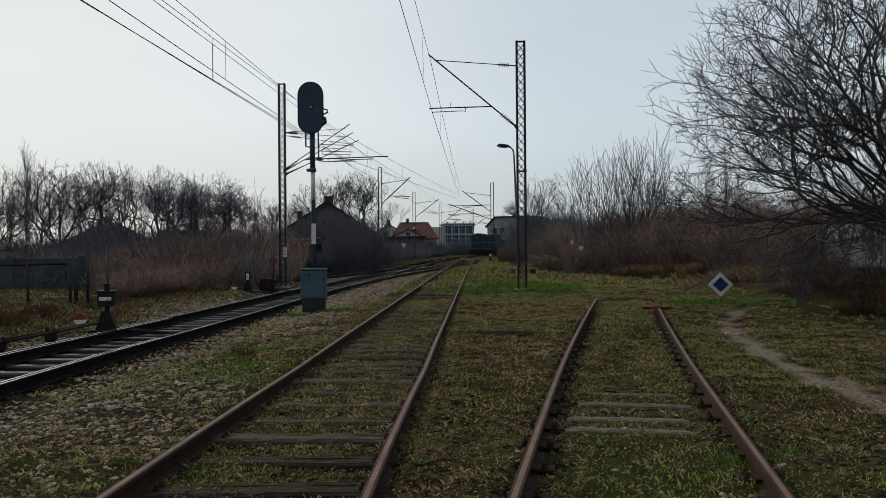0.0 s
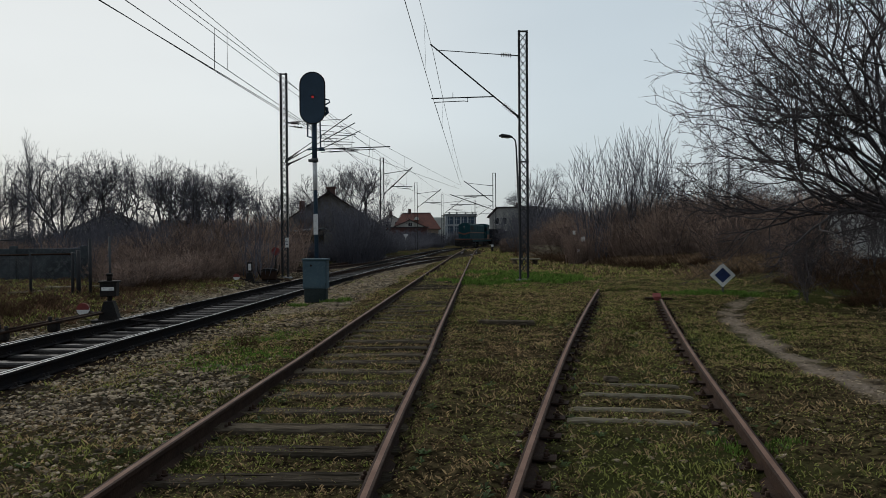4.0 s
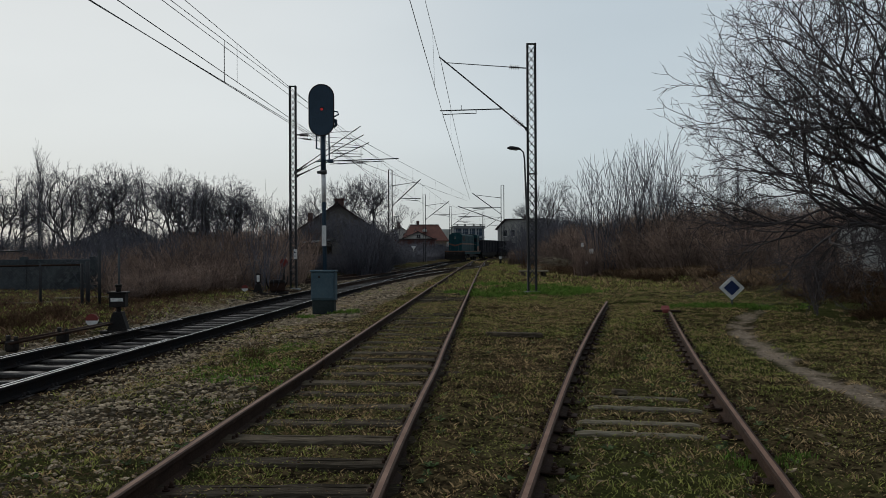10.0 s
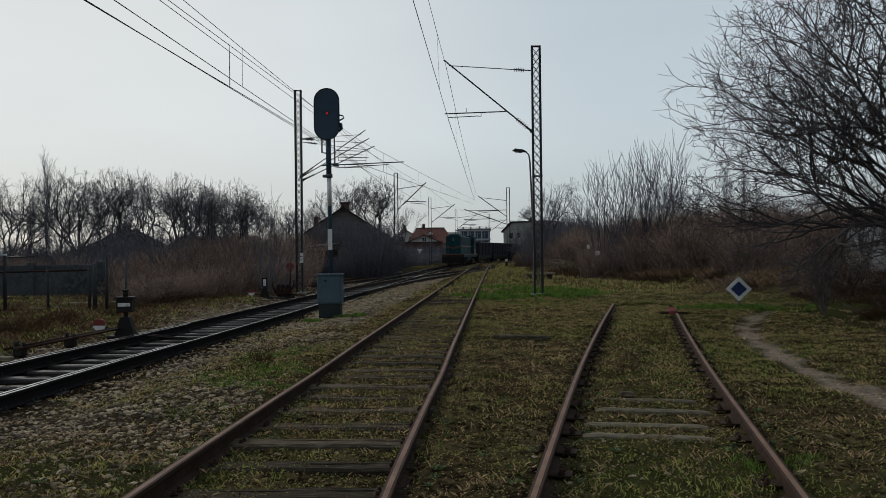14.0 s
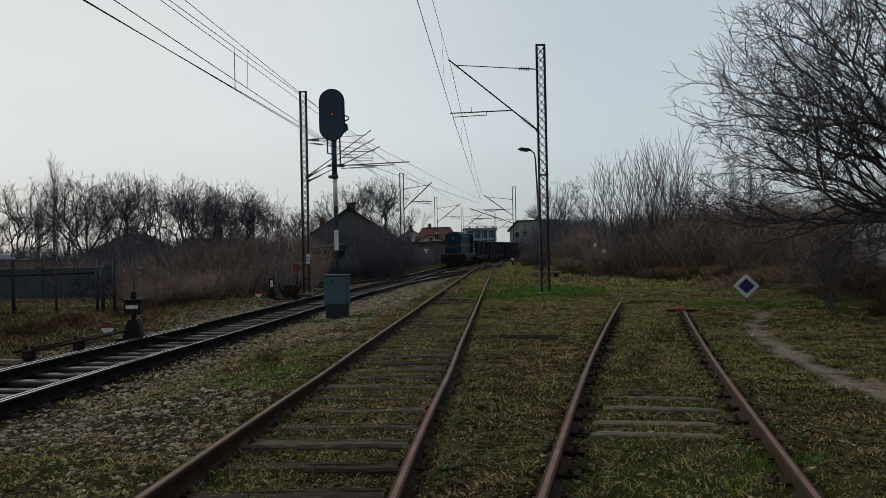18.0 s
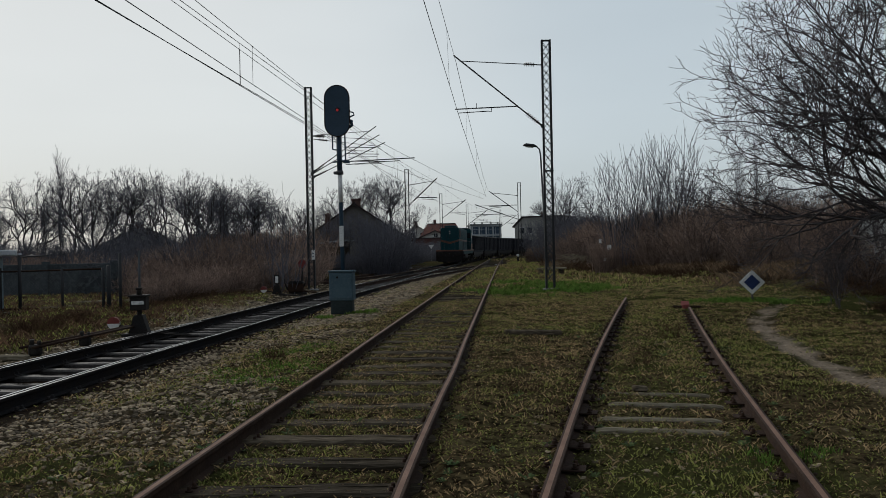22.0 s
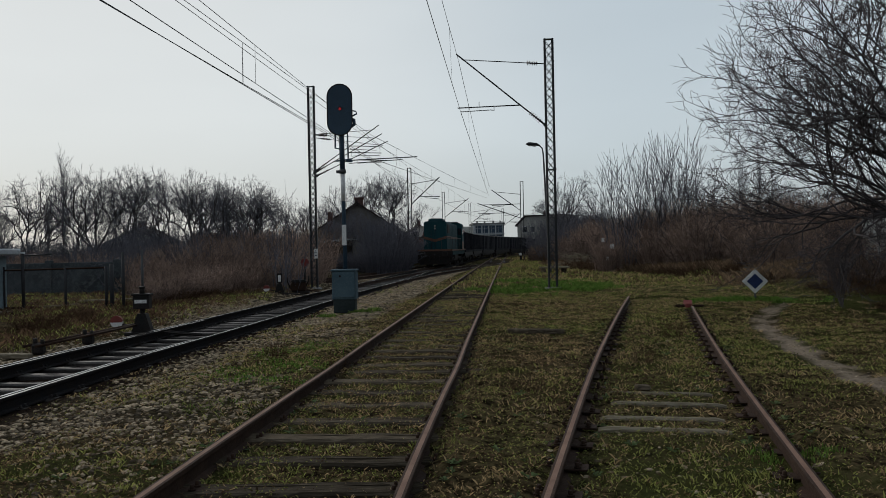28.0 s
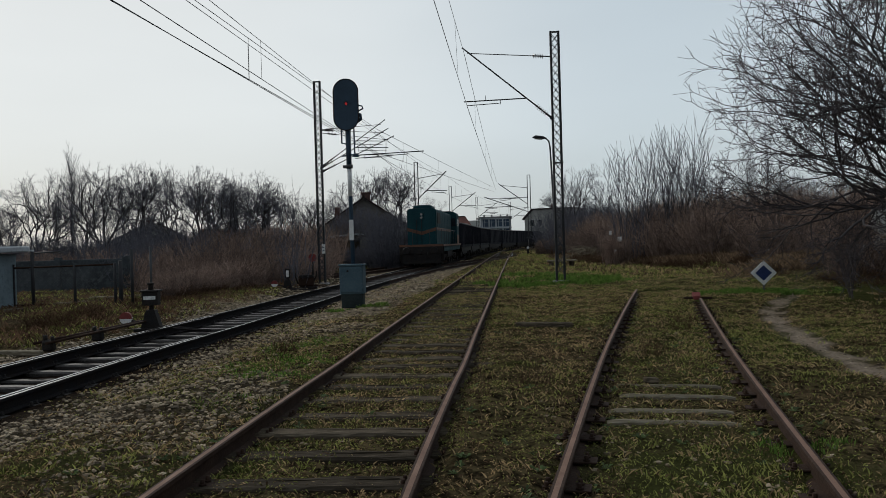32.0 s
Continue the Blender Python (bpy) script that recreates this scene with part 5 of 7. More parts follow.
def wheelset_mesh(radius):
    b = Build().tube([(-0.95, 0, 0), (0.95, 0, 0)], 0.075, 10)
    for s in (-1, 1):
        b.tube([(s * 0.685, 0, 0), (s * 0.715, 0, 0)], radius + 0.03, 24)
        b.tube([(s * 0.715, 0, 0), (s * 0.82, 0, 0)], radius, 24)
        for k in range(5):
            a = k * 2 * math.pi / 5
            b.box((s * 0.83, math.cos(a) * radius * 0.55, math.sin(a) * radius * 0.55), (0.03, 0.10, 0.10), 0.02)
    return b.mesh("wheelset", BLACK_IRON)


WHEELSETS = {"loco": wheelset_mesh(0.51), "wagon": wheelset_mesh(0.46)}
TURNING = []


def make_locomotive():
    """A hood unit, long hood leading; its front buffers are at y = 0 and it points to -y."""
    g = thing("diesel_locomotive", Matrix(), "dark green diesel locomotive with orange stripes, long hood leading", "locomotive")
    # running plate and frame
    part("running_plate", Build().box((0, 8.6, 1.32), (2.78, 16.6, 0.14), 0.03), BLACK_IRON, g)
    part("edge_stripe", Build().box((0, 0.285, 1.35), (2.74, 0.03, 0.13), 0.008), LOCO_ORANGE, g, "dirty orange stripe along the buffer beam's edge")
    for s in (-1, 1):
        part("side_stripe", Build().box((s * 1.395, 8.6, 1.34), (0.03, 16.5, 0.11), 0.008), LOCO_ORANGE, g, "dirty orange stripe")
        part("sill", Build().box((s * 1.25, 8.6, 1.10), (0.12, 16.2, 0.32), 0.03), LOCO_GREEN, g)
    # long hood with rounded shoulders
    def hood(w, top, r, n=6):
        o = [(w / 2, 1.38)]
        o += [(w / 2 - r + r * math.cos(a), top - r * 0.55 + r * 0.55 * math.sin(a)) for a in np.linspace(0, math.pi / 2, n)]
        o += [(-x, z) for x, z in o[::-1]]
        return o
    part("long_hood", Build().prism(hood(1.86, 3.72, 0.30), 0.95, 12.6), LOCO_GREEN, g)
    part("nose", Build().prism(hood(1.74, 3.64, 0.34), 0.86, 0.95), LOCO_GREEN, g)
    part("hood_roof", Build().prism([(0.60, 3.715), (0.60, 3.745), (-0.60, 3.745), (-0.60, 3.715)], 1.2, 12.4), LOCO_ROOF, g, "grey roof panel")
    part("fan_housing", Build().box((0, 2.6, 3.82), (1.20, 2.3, 0.20), 0.07), LOCO_GREEN, g)
    for y in (2.0, 3.2):
        part("fan", Build().tube([(0, y, 3.90), (0, y, 3.96)], 0.46, 20), LOCO_ROOF, g)
    for y in (6.0, 7.2):
        part("exhaust_stack", Build().tube([(0, y, 3.7), (0, y, 3.92)], [0.16, 0.14], 12), BLACK_IRON, g)
    part("bell_box", Build().box((0.35, 9.2, 3.8), (0.4, 0.8, 0.16), 0.04), LOCO_ROOF, g)
    # orange band with its point on the nose
    part("nose_stripe", Build().prism([(-0.93, 2.50), (-0.93, 2.30), (0, 2.02), (0.93, 2.30), (0.93, 2.50), (0, 2.24)], 0.84, 0.858), LOCO_ORANGE, g, "pointed orange stripe on the nose")
    for s in (-1, 1):
        part("hood_stripe", Build().box((s * 0.934, 6.8, 2.40), (0.012, 11.4, 0.18), 0.003), LOCO_ORANGE, g, "orange stripe along the hood")
        for k in range(8):
            part("hood_door", Build().box((s * 0.940, 2.2 + k * 1.28, 2.95), (0.022, 1.16, 0.86), 0.006), LOCO_GREEN, g)
        part("grille", Build().box((s * 0.95, 2.5, 3.1), (0.03, 2.0, 0.7), 0.008), BLACK_IRON, g, "dark radiator grille")
        for y in (0.34,):
            part("buffer", Build().tube([(s * 0.875, y - 0.10, 1.05), (s * 0.875, -0.25, 1.05)], 0.095, 12).tube([(s * 0.875, -0.25, 1.05), (s * 0.875, -0.30, 1.05)], [0.23, 0.20], 18), BLACK_IRON, g)
        part("step_ladder", Build().box((s * 1.22, 0.55, 0.80), (0.40, 0.05, 0.95), 0.015).box((s * 1.22, 0.42, 0.45), (0.40, 0.25, 0.03), 0.008).box((s * 1.22, 0.42, 0.85), (0.40, 0.25, 0.03), 0.008), BLACK_IRON, g)
        rail = Build().tube([(s * 1.30, 0.40, 1.38), (s * 1.30, 0.40, 2.36), (s * 1.30, 12.3, 2.36)], 0.018, 6)
        for k in range(7):
            rail.tube([(s * 1.30, 2.2 + k * 1.6, 1.38), (s * 1.30, 2.2 + k * 1.6, 2.36)], 0.016, 6)
        part("side_railing", rail, GALV, g)
        part("front_railing", Build().tube([(s * 1.30, 0.38, 2.36), (s * 0.55, 0.38, 2.36), (s * 0.55, 0.38, 1.38)], 0.018, 6), GALV, g)
    part("front_ladder", Build().tube([(-0.32, 0.80, 1.4), (-0.32, 0.80, 3.0)], 0.015, 6).tube([(0.0, 0.80, 1.4), (0.0, 0.80, 3.0)], 0.015, 6), BLACK_IRON, g)
    h = part("headlight_case", Build().box((0, 0.84, 3.22), (0.26, 0.08, 0.50), 0.03), LOCO_GREEN, g)
    for z in (3.33, 3.12):
        part("headlight", Build().tube([(0, 0.80, z), (0, 0.78, z)], 0.075, 14), LAMP_GLASS, h, "twin headlight")
    part("buffer_beam", Build().box((0, 0.34, 1.06), (2.70, 0.12, 0.50), 0.02), BLACK_IRON, g)
    part("pilot", Build().box((0, 0.36, 0.52), (2.40, 0.10, 0.62), 0.03), BLACK_IRON, g)
    part("coupling_hook", Build().tube([(0, 0.28, 1.02), (0, 0.05, 1.0), (0, -0.02, 0.88), (0, 0.08, 0.80)], 0.045, 8), BLACK_IRON, g)
    part("air_hoses", Build().tube([(0.4, 0.28, 0.9), (0.4, 0.12, 0.7), (0.4, 0.2, 0.5)], 0.03, 6).tube([(-0.4, 0.28, 0.9), (-0.4, 0.12, 0.7), (-0.4, 0.2, 0.5)], 0.03, 6), BLACK_IRON, g)
    # cab and short hood behind
    part("cab", Build().prism(hood(2.74, 3.88, 0.42), 12.6, 14.9), LOCO_GREEN, g)
    part("cab_roof", Build().box((0, 13.75, 3.90), (1.9, 2.5, 0.06), 0.02), LOCO_ROOF, g, "grey cab roof")
    for s in (-1, 1):
        part("cab_front_window", Build().box((s * 1.13, 12.585, 3.05), (0.34, 0.03, 0.62), 0.02), GLASS, g, "dark cab window")
        w = part("cab_side_window", Build().box((s * 1.372, 13.75, 3.05), (0.02, 1.3, 0.62), 0.006), GLASS, g, "dark cab window")
        part("window_bar", Build().box((s * 1.384, 13.75, 3.05), (0.012, 0.05, 0.62), 0.003), LOCO_ROOF, w)
        part("cab_panel", Build().box((s * 1.375, 13.75, 1.75), (0.02, 2.1, 0.7), 0.006), LOCO_ORANGE, g, "orange lower cab side")
    part("short_hood", Build().prism(hood(1.86, 3.2, 0.30), 14.9, 16.6), LOCO_GREEN, g)
    part("fuel_tank", Build().box((0, 8.5, 0.80), (2.3, 4.2, 0.72), 0.12), BLACK_IRON, g)
    for y in (3.6, 13.4):
        TURNING.extend((w, yy, r, "loco") for w, yy, r in make_bogie(g, y, 3.5, 0.51, 3, "loco"))
    return g


def make_wagon():
    """A high-sided open wagon; its near buffers are at y = 0."""
    g = thing("open_wagon", Matrix(), "coal-black high-sided open wagon with a worn pale rim", "goods wagon", "wagons of the train")
    L = 13.2
    part("underframe", Build().box((0, L / 2, 1.10), (2.5, L - 1.0, 0.26), 0.03), BLACK_IRON, g)
    part("floor", Build().box((0, L / 2, 1.27), (2.76, L - 0.9, 0.08), 0.01), WAGON, g)
    for s in (-1, 1):
        part("side", Build().box((s * 1.36, L / 2, 2.18), (0.06, L - 0.9, 1.78), 0.01), WAGON, g)
        part("top_rim", Build().box((s * 1.37, L / 2, 3.09), (0.12, L - 0.86, 0.09), 0.02), WAGON_RIM, g, "pale worn rim")
        for k in range(10):
            part("rib", Build().box((s * 1.42, 0.62 + k * (L - 1.24) / 9, 2.15), (0.09, 0.12, 1.74), 0.02), WAGON, g)
        part("sole_bar", Build().box((s * 1.33, L / 2, 1.18), (0.10, L - 0.9, 0.20), 0.02), WAGON, g)
    for y in (0.47, L - 0.47):
        part("end_wall", Build().box((0, y, 2.18), (2.72, 0.07, 1.78), 0.01), WAGON, g)
        part("end_rim", Build().box((0, y, 3.09), (2.76, 0.11, 0.09), 0.02), WAGON_RIM, g, "pale worn rim")
        d = -1 if y < 1 else 1
        for s in (-1, 1):
            part("buffer", Build().tube([(s * 0.875, y, 1.05), (s * 0.875, y + d * 0.40, 1.05)], 0.09, 10).tube([(s * 0.875, y + d * 0.40, 1.05), (s * 0.875, y + d * 0.46, 1.05)], 0.22, 14), BLACK_IRON, g)
    b = Build()
    rnd = random.Random(5)
    nx, ny = 7, 30
    grid = [(-1.32 + 2.64 * i / nx, 0.52 + (L - 1.04) * j / ny, 2.72 + 0.16 * math.sin(j * 1.1) * math.cos(i - 3) + rnd.uniform(-0.05, 0.05)) for j in range(ny + 1) for i in range(nx + 1)]
    b.add(grid, [(j * (nx + 1) + i, j * (nx + 1) + i + 1, (j + 1) * (nx + 1) + i + 1, (j + 1) * (nx + 1) + i) for j in range(ny) for i in range(nx)])
    part("coal_load", b, WAGON, g, "heaped coal")
    # dark box added in the open underframe to stand for its shade
    part("underframe_shade", Build().box((0, L / 2, 0.72), (2.2, 5.6, 0.62), 0.06), BLACK_IRON, g)
    for s in (-1, 1):
        part("truss_rod", Build().box((s * 1.28, L / 2, 0.86), (0.05, L - 1.2, 0.34), 0.015), BLACK_IRON, g)
    for y in (2.5, L - 2.5):
        make_bogie(g, y, 1.8, 0.46, 2, "wagon")
    return g


LOCO = make_locomotive()
WAGONS = [make_wagon()]
for _ in range(9):
    WAGONS.append(copy_thing(WAGONS[0], Matrix()))


# ---- bare trees and shrubs ----
class Wood:
    """Collects thin tapered stems for one mesh; stems with alike counts are shaped together."""

    def __init__(self):
        self.sets = {}

    def stem(self, pts, r0, r1, sides=3):
        self.sets.setdefault((len(pts), sides), []).append((pts, r0, r1))

    def mesh(self, name, mat):
        vs, fs, n = [], [], 0
        for (k, sides), stems in self.sets.items():
            p = np.array([s[0] for s in stems], float)
            r = np.array([np.linspace(s[1], s[2], k) for s in stems])
            d = np.gradient(p, axis=1)
            d /= np.linalg.norm(d, axis=2)[..., None] + 1e-9
            steep = np.abs(d[:, :1, 2:3]) > 0.7
            ref = np.where(steep, np.array([0.31, 0.87, 0.2]), np.array([0.1, 0.2, 1.0]))
            u = np.cross(d, np.broadcast_to(ref, d.shape))
            u /= np.linalg.norm(u, axis=2)[..., None] + 1e-9
            w = np.cross(d, u)
            a = np.arange(sides) * 2 * np.pi / sides
            ring = p[:, :, None] + r[:, :, None, None] * (np.cos(a)[None, None, :, None] * u[:, :, None] + np.sin(a)[None, None, :, None] * w[:, :, None])
            vs.append(ring.reshape(-1, 3))
            i, j = np.meshgrid(np.arange(k - 1), np.arange(sides), indexing="ij")
            q = np.stack([i * sides + j, i * sides + (j + 1) % sides, (i + 1) * sides + (j + 1) % sides, (i + 1) * sides + j], -1).reshape(-1, 4)
            fs.append((q[None] + (np.arange(len(stems)) * k * sides)[:, None, None]).reshape(-1, 4) + n)
            n += len(stems) * k * sides
        return raw_mesh(name, np.concatenate(vs), np.concatenate(fs), mat, True)


def bend(rng, start, way, length, k, wander, lift):
    """A crooked line: points from start, drifting and rising or drooping."""
    pts, d = [np.array(start, float)], np.array(way, float)
    d /= np.linalg.norm(d)
    for _ in range(k):
        d = d + rng.normal(0, wander, 3) + np.array([0, 0, lift])
        d /= np.linalg.norm(d)
        pts.append(pts[-1] + d * length / k)
    return pts


def plant(name, meshes, m, label, category, group):
    t = thing(name, m, label, category, group)
    for key, me in zip(("trunk", "crown"), meshes):
        part(key, me, None, t)
    return t


# distance haze painted into the bark, bluer than BARK
HAZY_BARK = material("hazy_distant_bark", (0.082, 0.076, 0.080), (0.058, 0.054, 0.058), 2, 20, 0.9, 0, 0)


def ramify(rng, big, small, start, way, length, r, level, steps, thin, kink, angle, lift, twin):
    """A zigzag branch that sends out a side branch at most of its nodes, shorter towards the tip."""
    gap = steps[level]
    k = max(3, int(length / gap))
    pts, d, p = [np.array(start, float)], np.array(way, float), np.array(start, float)
    d /= np.linalg.norm(d)
    turn = rng.uniform(0, 6.28)
    kids = []
    for i in range(1, k + 1):
        d = d + rng.normal(0, kink, 3) + np.array([0, 0, lift])
        d /= np.linalg.norm(d)
        p = p + d * length / k
        pts.append(p)
        u = i / k
        if level + 1 < len(steps) and i < k and u > (0.22 if level == 0 else 0.12):
            e1 = np.cross(d, (0.13, 0.31, 0.94))
            e1 /= np.linalg.norm(e1) + 1e-9
            e2 = np.cross(d, e1)
            for _ in range(2 if rng.uniform() < twin else 1):
                turn += math.pi + rng.uniform(-0.9, 0.9)
                side = e1 * math.cos(turn) + e2 * math.sin(turn)
                a = angle * rng.uniform(0.6, 1.2)
                ln = length * rng.uniform(0.26, 0.56) * (1.15 - 0.62 * u)
                kids.append((p, d * math.cos(a) + side * math.sin(a), ln, max(r * (1 - 0.8 * u) * 0.5, thin)))
    (big if r > thin * 2.6 else small).stem(pts, r, max(r * 0.22, thin * 0.75), 5 if r > thin * 4 else 3)
    for q, w, ln, rr in kids:
        if ln > steps[level + 1] * 0.7:
            ramify(rng, big, small, q, w, ln, rr, level + 1, steps, thin, kink * 1.25, angle, lift, twin)


def fan_tree(seed, boughs, trunk_r, fork, thin, steps, kink=0.13, angle=0.85, lift=0.03, mats=None, lean=(-0.05, 0), twin=0.1):
    """A trunk and long boughs; each bough is given by its bearing, rise (degrees) and length."""
    rng = np.random.RandomState(seed)
    big, small = Wood(), Wood()
    trunk = bend(rng, (0, 0, -0.3), (*lean, 1), fork + 0.3, 5, 0.04, 0.0)
    big.stem(trunk, trunk_r, trunk_r * 0.8, 8)
    for bearing, rise, length in boughs:
        a, e = radians(bearing), radians(rise)
        way = (math.cos(a) * math.cos(e), math.sin(a) * math.cos(e), math.sin(e))
        base = trunk[-1] + (trunk[-2] - trunk[-1]) * rng.uniform(0, 1)
        r = trunk_r * (0.12 + 0.036 * length) * rng.uniform(0.8, 1.1)
        ramify(rng, big, small, base, way, length, r, 0, steps, thin, kink, angle, lift, twin)
    bark, twig = mats or (BARK, TWIG)
    return big.mesh("trunk", bark), small.mesh("crown", twig)


def sprout(rng, big, small, p, d, length, r, level, levels, thin, wander, lift, side, shrink=(0.64, 0.88)):
    """A crooked branch that forks at its tip and throws out side branches; ever finer down to the last level."""
    k = 4 if level < 2 else 3
    pts = bend(rng, p, d, length, k, wander, lift)
    (big if r > thin * 2.6 else small).stem(pts, r, max(r * 0.66, thin * 0.7), 6 if r > thin * 4 else 3)
    if level == levels:
        return
    tip = pts[-1] - pts[-2]
    tip /= np.linalg.norm(tip)
    e1 = np.cross(tip, (0.13, 0.31, 0.94))
    e1 /= np.linalg.norm(e1) + 1e-9
    e2 = np.cross(tip, e1)
    turn = rng.uniform(0, 6.28)
    n = 3 if rng.uniform() < 0.28 else 2
    shoots = [(pts[-1], turn + 6.28 * q / n + rng.uniform(-0.4, 0.4), rng.uniform(0.22, 0.62), rng.uniform(*shrink), 0.74) for q in range(n)]
    shoots += [(pts[q], turn + 2.4 * q, rng.uniform(0.6, 1.1), rng.uniform(0.38, 0.62), 0.5) for q in range(1, k) if rng.uniform() < side]
    for q, a, lean, ln, thick in shoots:
        way = tip * math.cos(lean) + (e1 * math.cos(a) + e2 * math.sin(a)) * math.sin(lean)
        sprout(rng, big, small, q, way, length * ln, max(r * thick * rng.uniform(0.85, 1.05), thin), level + 1, levels, thin, wander * 1.06, lift, side, shrink)


def round_tree(seed, limbs, fork, first, trunk_r, thin, levels, spread, mats, wander=0.12, lift=0.05, side=0.4):
    """A free-standing tree: a short trunk that parts into a few rising limbs, and a rounded crown of ever finer forks."""
    rng = np.random.RandomState(seed)
    big, small = Wood(), Wood()
    trunk = bend(rng, (0, 0, -0.3), (rng.uniform(-0.1, 0.1), 0, 1), fork + 0.3, 4, 0.05, 0.0)
    big.stem(trunk, trunk_r, trunk_r * 0.8, 8)
    for q in range(limbs):
        a, e = 6.28 * q / limbs + rng.uniform(-0.4, 0.4), rng.uniform(0.2, 1.0) * spread
        way = (math.cos(a) * math.sin(e), math.sin(a) * math.sin(e), math.cos(e))
        base = trunk[-1] + (trunk[-2] - trunk[-1]) * rng.uniform(0, 1)
        sprout(rng, big, small, base, way, first * rng.uniform(0.85, 1.15), trunk_r * 0.58, 0, levels, thin, wander, lift, side)
    return big.mesh("trunk", mats[0]), small.mesh("crown", mats[1])


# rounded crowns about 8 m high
FAR_TREES = [round_tree(60 + k, 3 + k % 2, 1.7 + 0.3 * (k % 3), 1.75, 0.16, 0.0082, 7, 0.7, (HAZY_BARK, HAZY_TWIG), 0.15, 0.04, 0.12) for k in range(5)]
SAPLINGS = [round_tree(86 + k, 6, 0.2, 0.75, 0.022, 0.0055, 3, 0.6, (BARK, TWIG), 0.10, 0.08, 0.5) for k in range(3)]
YOUNG_TREES = [round_tree(80 + k, 6, 0.3, 2.3, 0.07, 0.010, 3, 0.5, (HAZY_BARK, HAZY_TWIG), 0.07, 0.10, 0.4) for k in range(3)]


TREE_TOPS = [max(v.co.z for v in t[1].vertices) for t in FAR_TREES]


def grove(rows, label, group, name="bare_tree"):
    rnd = random.Random(label)
    for x, y, h, kind in rows:
        s = h / TREE_TOPS[kind]
        m = pose(x, y, ground_z(x, y) - 0.1, 0, 0, rnd.uniform(0, 360)) @ Matrix.Diagonal((s * rnd.uniform(0.85, 1.1), s * rnd.uniform(0.85, 1.1), s, 1))
        plant(name, FAR_TREES[kind], m, label, "tree", group)


left_row = [(-37.6, 62, 5.4, 0), (-34.5, 62, 8.0, 1), (-31.2, 70, 7.0, 2), (-28.3, 60, 8.4, 3), (-25.8, 61, 8.5, 4), (-23.4, 63, 8.6, 0), (-20.9, 60, 7.9, 2), (-18.5, 61, 7.6, 3),
            (-16.9, 64, 7.3, 4), (-22.5, 69, 7.9, 1), (-26.6, 68, 7.8, 2), (-30.0, 68, 7.4, 0), (-20.0, 67, 7.4, 4), (-24.4, 72, 8.0, 3), (-33.0, 67, 7.2, 4), (-36.4, 68, 6.6, 2), (-18.2, 70, 7.0, 0), (-20.4, 84, 7.5, 2), (-18.6, 86, 7.2, 3), (-22.6, 84, 7.6, 4), (-16.6, 88, 7.0, 1), (-40.5, 64, 6.0, 3), (-44, 66, 7.0, 1)]
grove(left_row, "bare grey-brown tree in the row behind the track", "trees left of the line")
grove(((-9.4, 61.5, 5.0, 1), (-7.9, 62.5, 4.6, 3), (-10.6, 63, 4.4, 4)), "small bare tree before the gabled house", "trees by the house")
back_row = [((px - 784) / 1444 * y, y, 1.5 + (440 - top) / 1444 * y, k % 5) for k, (px, y, top) in enumerate(
    ((-70, 75, 320), (-140, 72, 310), (530, 95, 345), (600, 84, 300), (640, 84, 296), (676, 90, 335), (940, 82, 308), (1000, 85, 345), (1175, 66, 330), (1330, 60, 340), (1390, 58, 350)))]
grove(back_row, "bare tree behind the houses and thickets", "trees behind")
# the big tree on the right, its boughs fanning out over the path from low on the trunk
def spreading_tree(seed, boughs, trunk_r, fork, thin, levels, wander, lift, side):
    """A trunk whose long arching boughs are given by their bearing, rise (degrees) and reach."""
    rng = np.random.RandomState(seed)
    big, small = Wood(), Wood()
    trunk = bend(rng, (0, 0, -0.3), (-0.05, 0, 1), fork + 0.3, 5, 0.04, 0.0)
    big.stem(trunk, trunk_r, trunk_r * 0.8, 8)
    for bearing, rise, reach in boughs:
        a, e = radians(bearing), radians(rise)
        way = (math.cos(a) * math.cos(e), math.sin(a) * math.cos(e), math.sin(e))
        base = trunk[-1] + (trunk[-2] - trunk[-1]) * rng.uniform(0, 2)
        sprout(rng, big, small, base, way, reach * 0.40, trunk_r * (0.16 + 0.05 * reach) * rng.uniform(0.8, 1.15), 0, levels, thin, wander, lift, side, (0.58, 0.84))
    return big.mesh("trunk", BARK), small.mesh("crown", TWIG)


BIG = spreading_tree(97, ((184, 15, 4.3), (172, 14, 3.8), (198, 16, 4.0), (178, 19, 4.6), (190, 23, 4.8), (170, 26, 4.4), (183, 30, 5.0), (200, 34, 4.7), (176, 39, 4.6), (188, 45, 4.7), (168, 48, 5.0), (180, 53, 5.1), (194, 60, 5.2), (176, 58, 5.0), (186, 12, 4.2), (176, 22, 5.0), (188, 26, 4.2), (170, 17, 4.2),
                          (150, 62, 5.6), (184, 67, 6.0), (172, 76, 6.0), (128, 66, 5.4), (60, 60, 4.6), (320, 50, 3.6)), 0.118, 2.2, 0.0056, 6, 0.15, 0.028, 0.30)
plant("spreading_tree", BIG, pose(10.35, 17.3, 0.1), "large bare tree with boughs fanning low over the path", "tree", "trees on the bank")
POPLAR = fan_tree(71, tuple((51 * k, 80 + (k % 3) * 2.5, 3.0 + 0.8 * k) for k in range(7)), 0.13, 2.2, 0.0095, (0.34, 0.26, 0.18), 0.05, 0.5, 0.08, (HAZY_BARK, HAZY_TWIG), (0, 0))
plant("poplar_tree", POPLAR, pose(-33.6, 66, -0.1) @ Matrix.Diagonal((1.05, 1.05, 0.93, 1)), "slim bare poplar rising above the tree row", "tree", "trees left of the line")
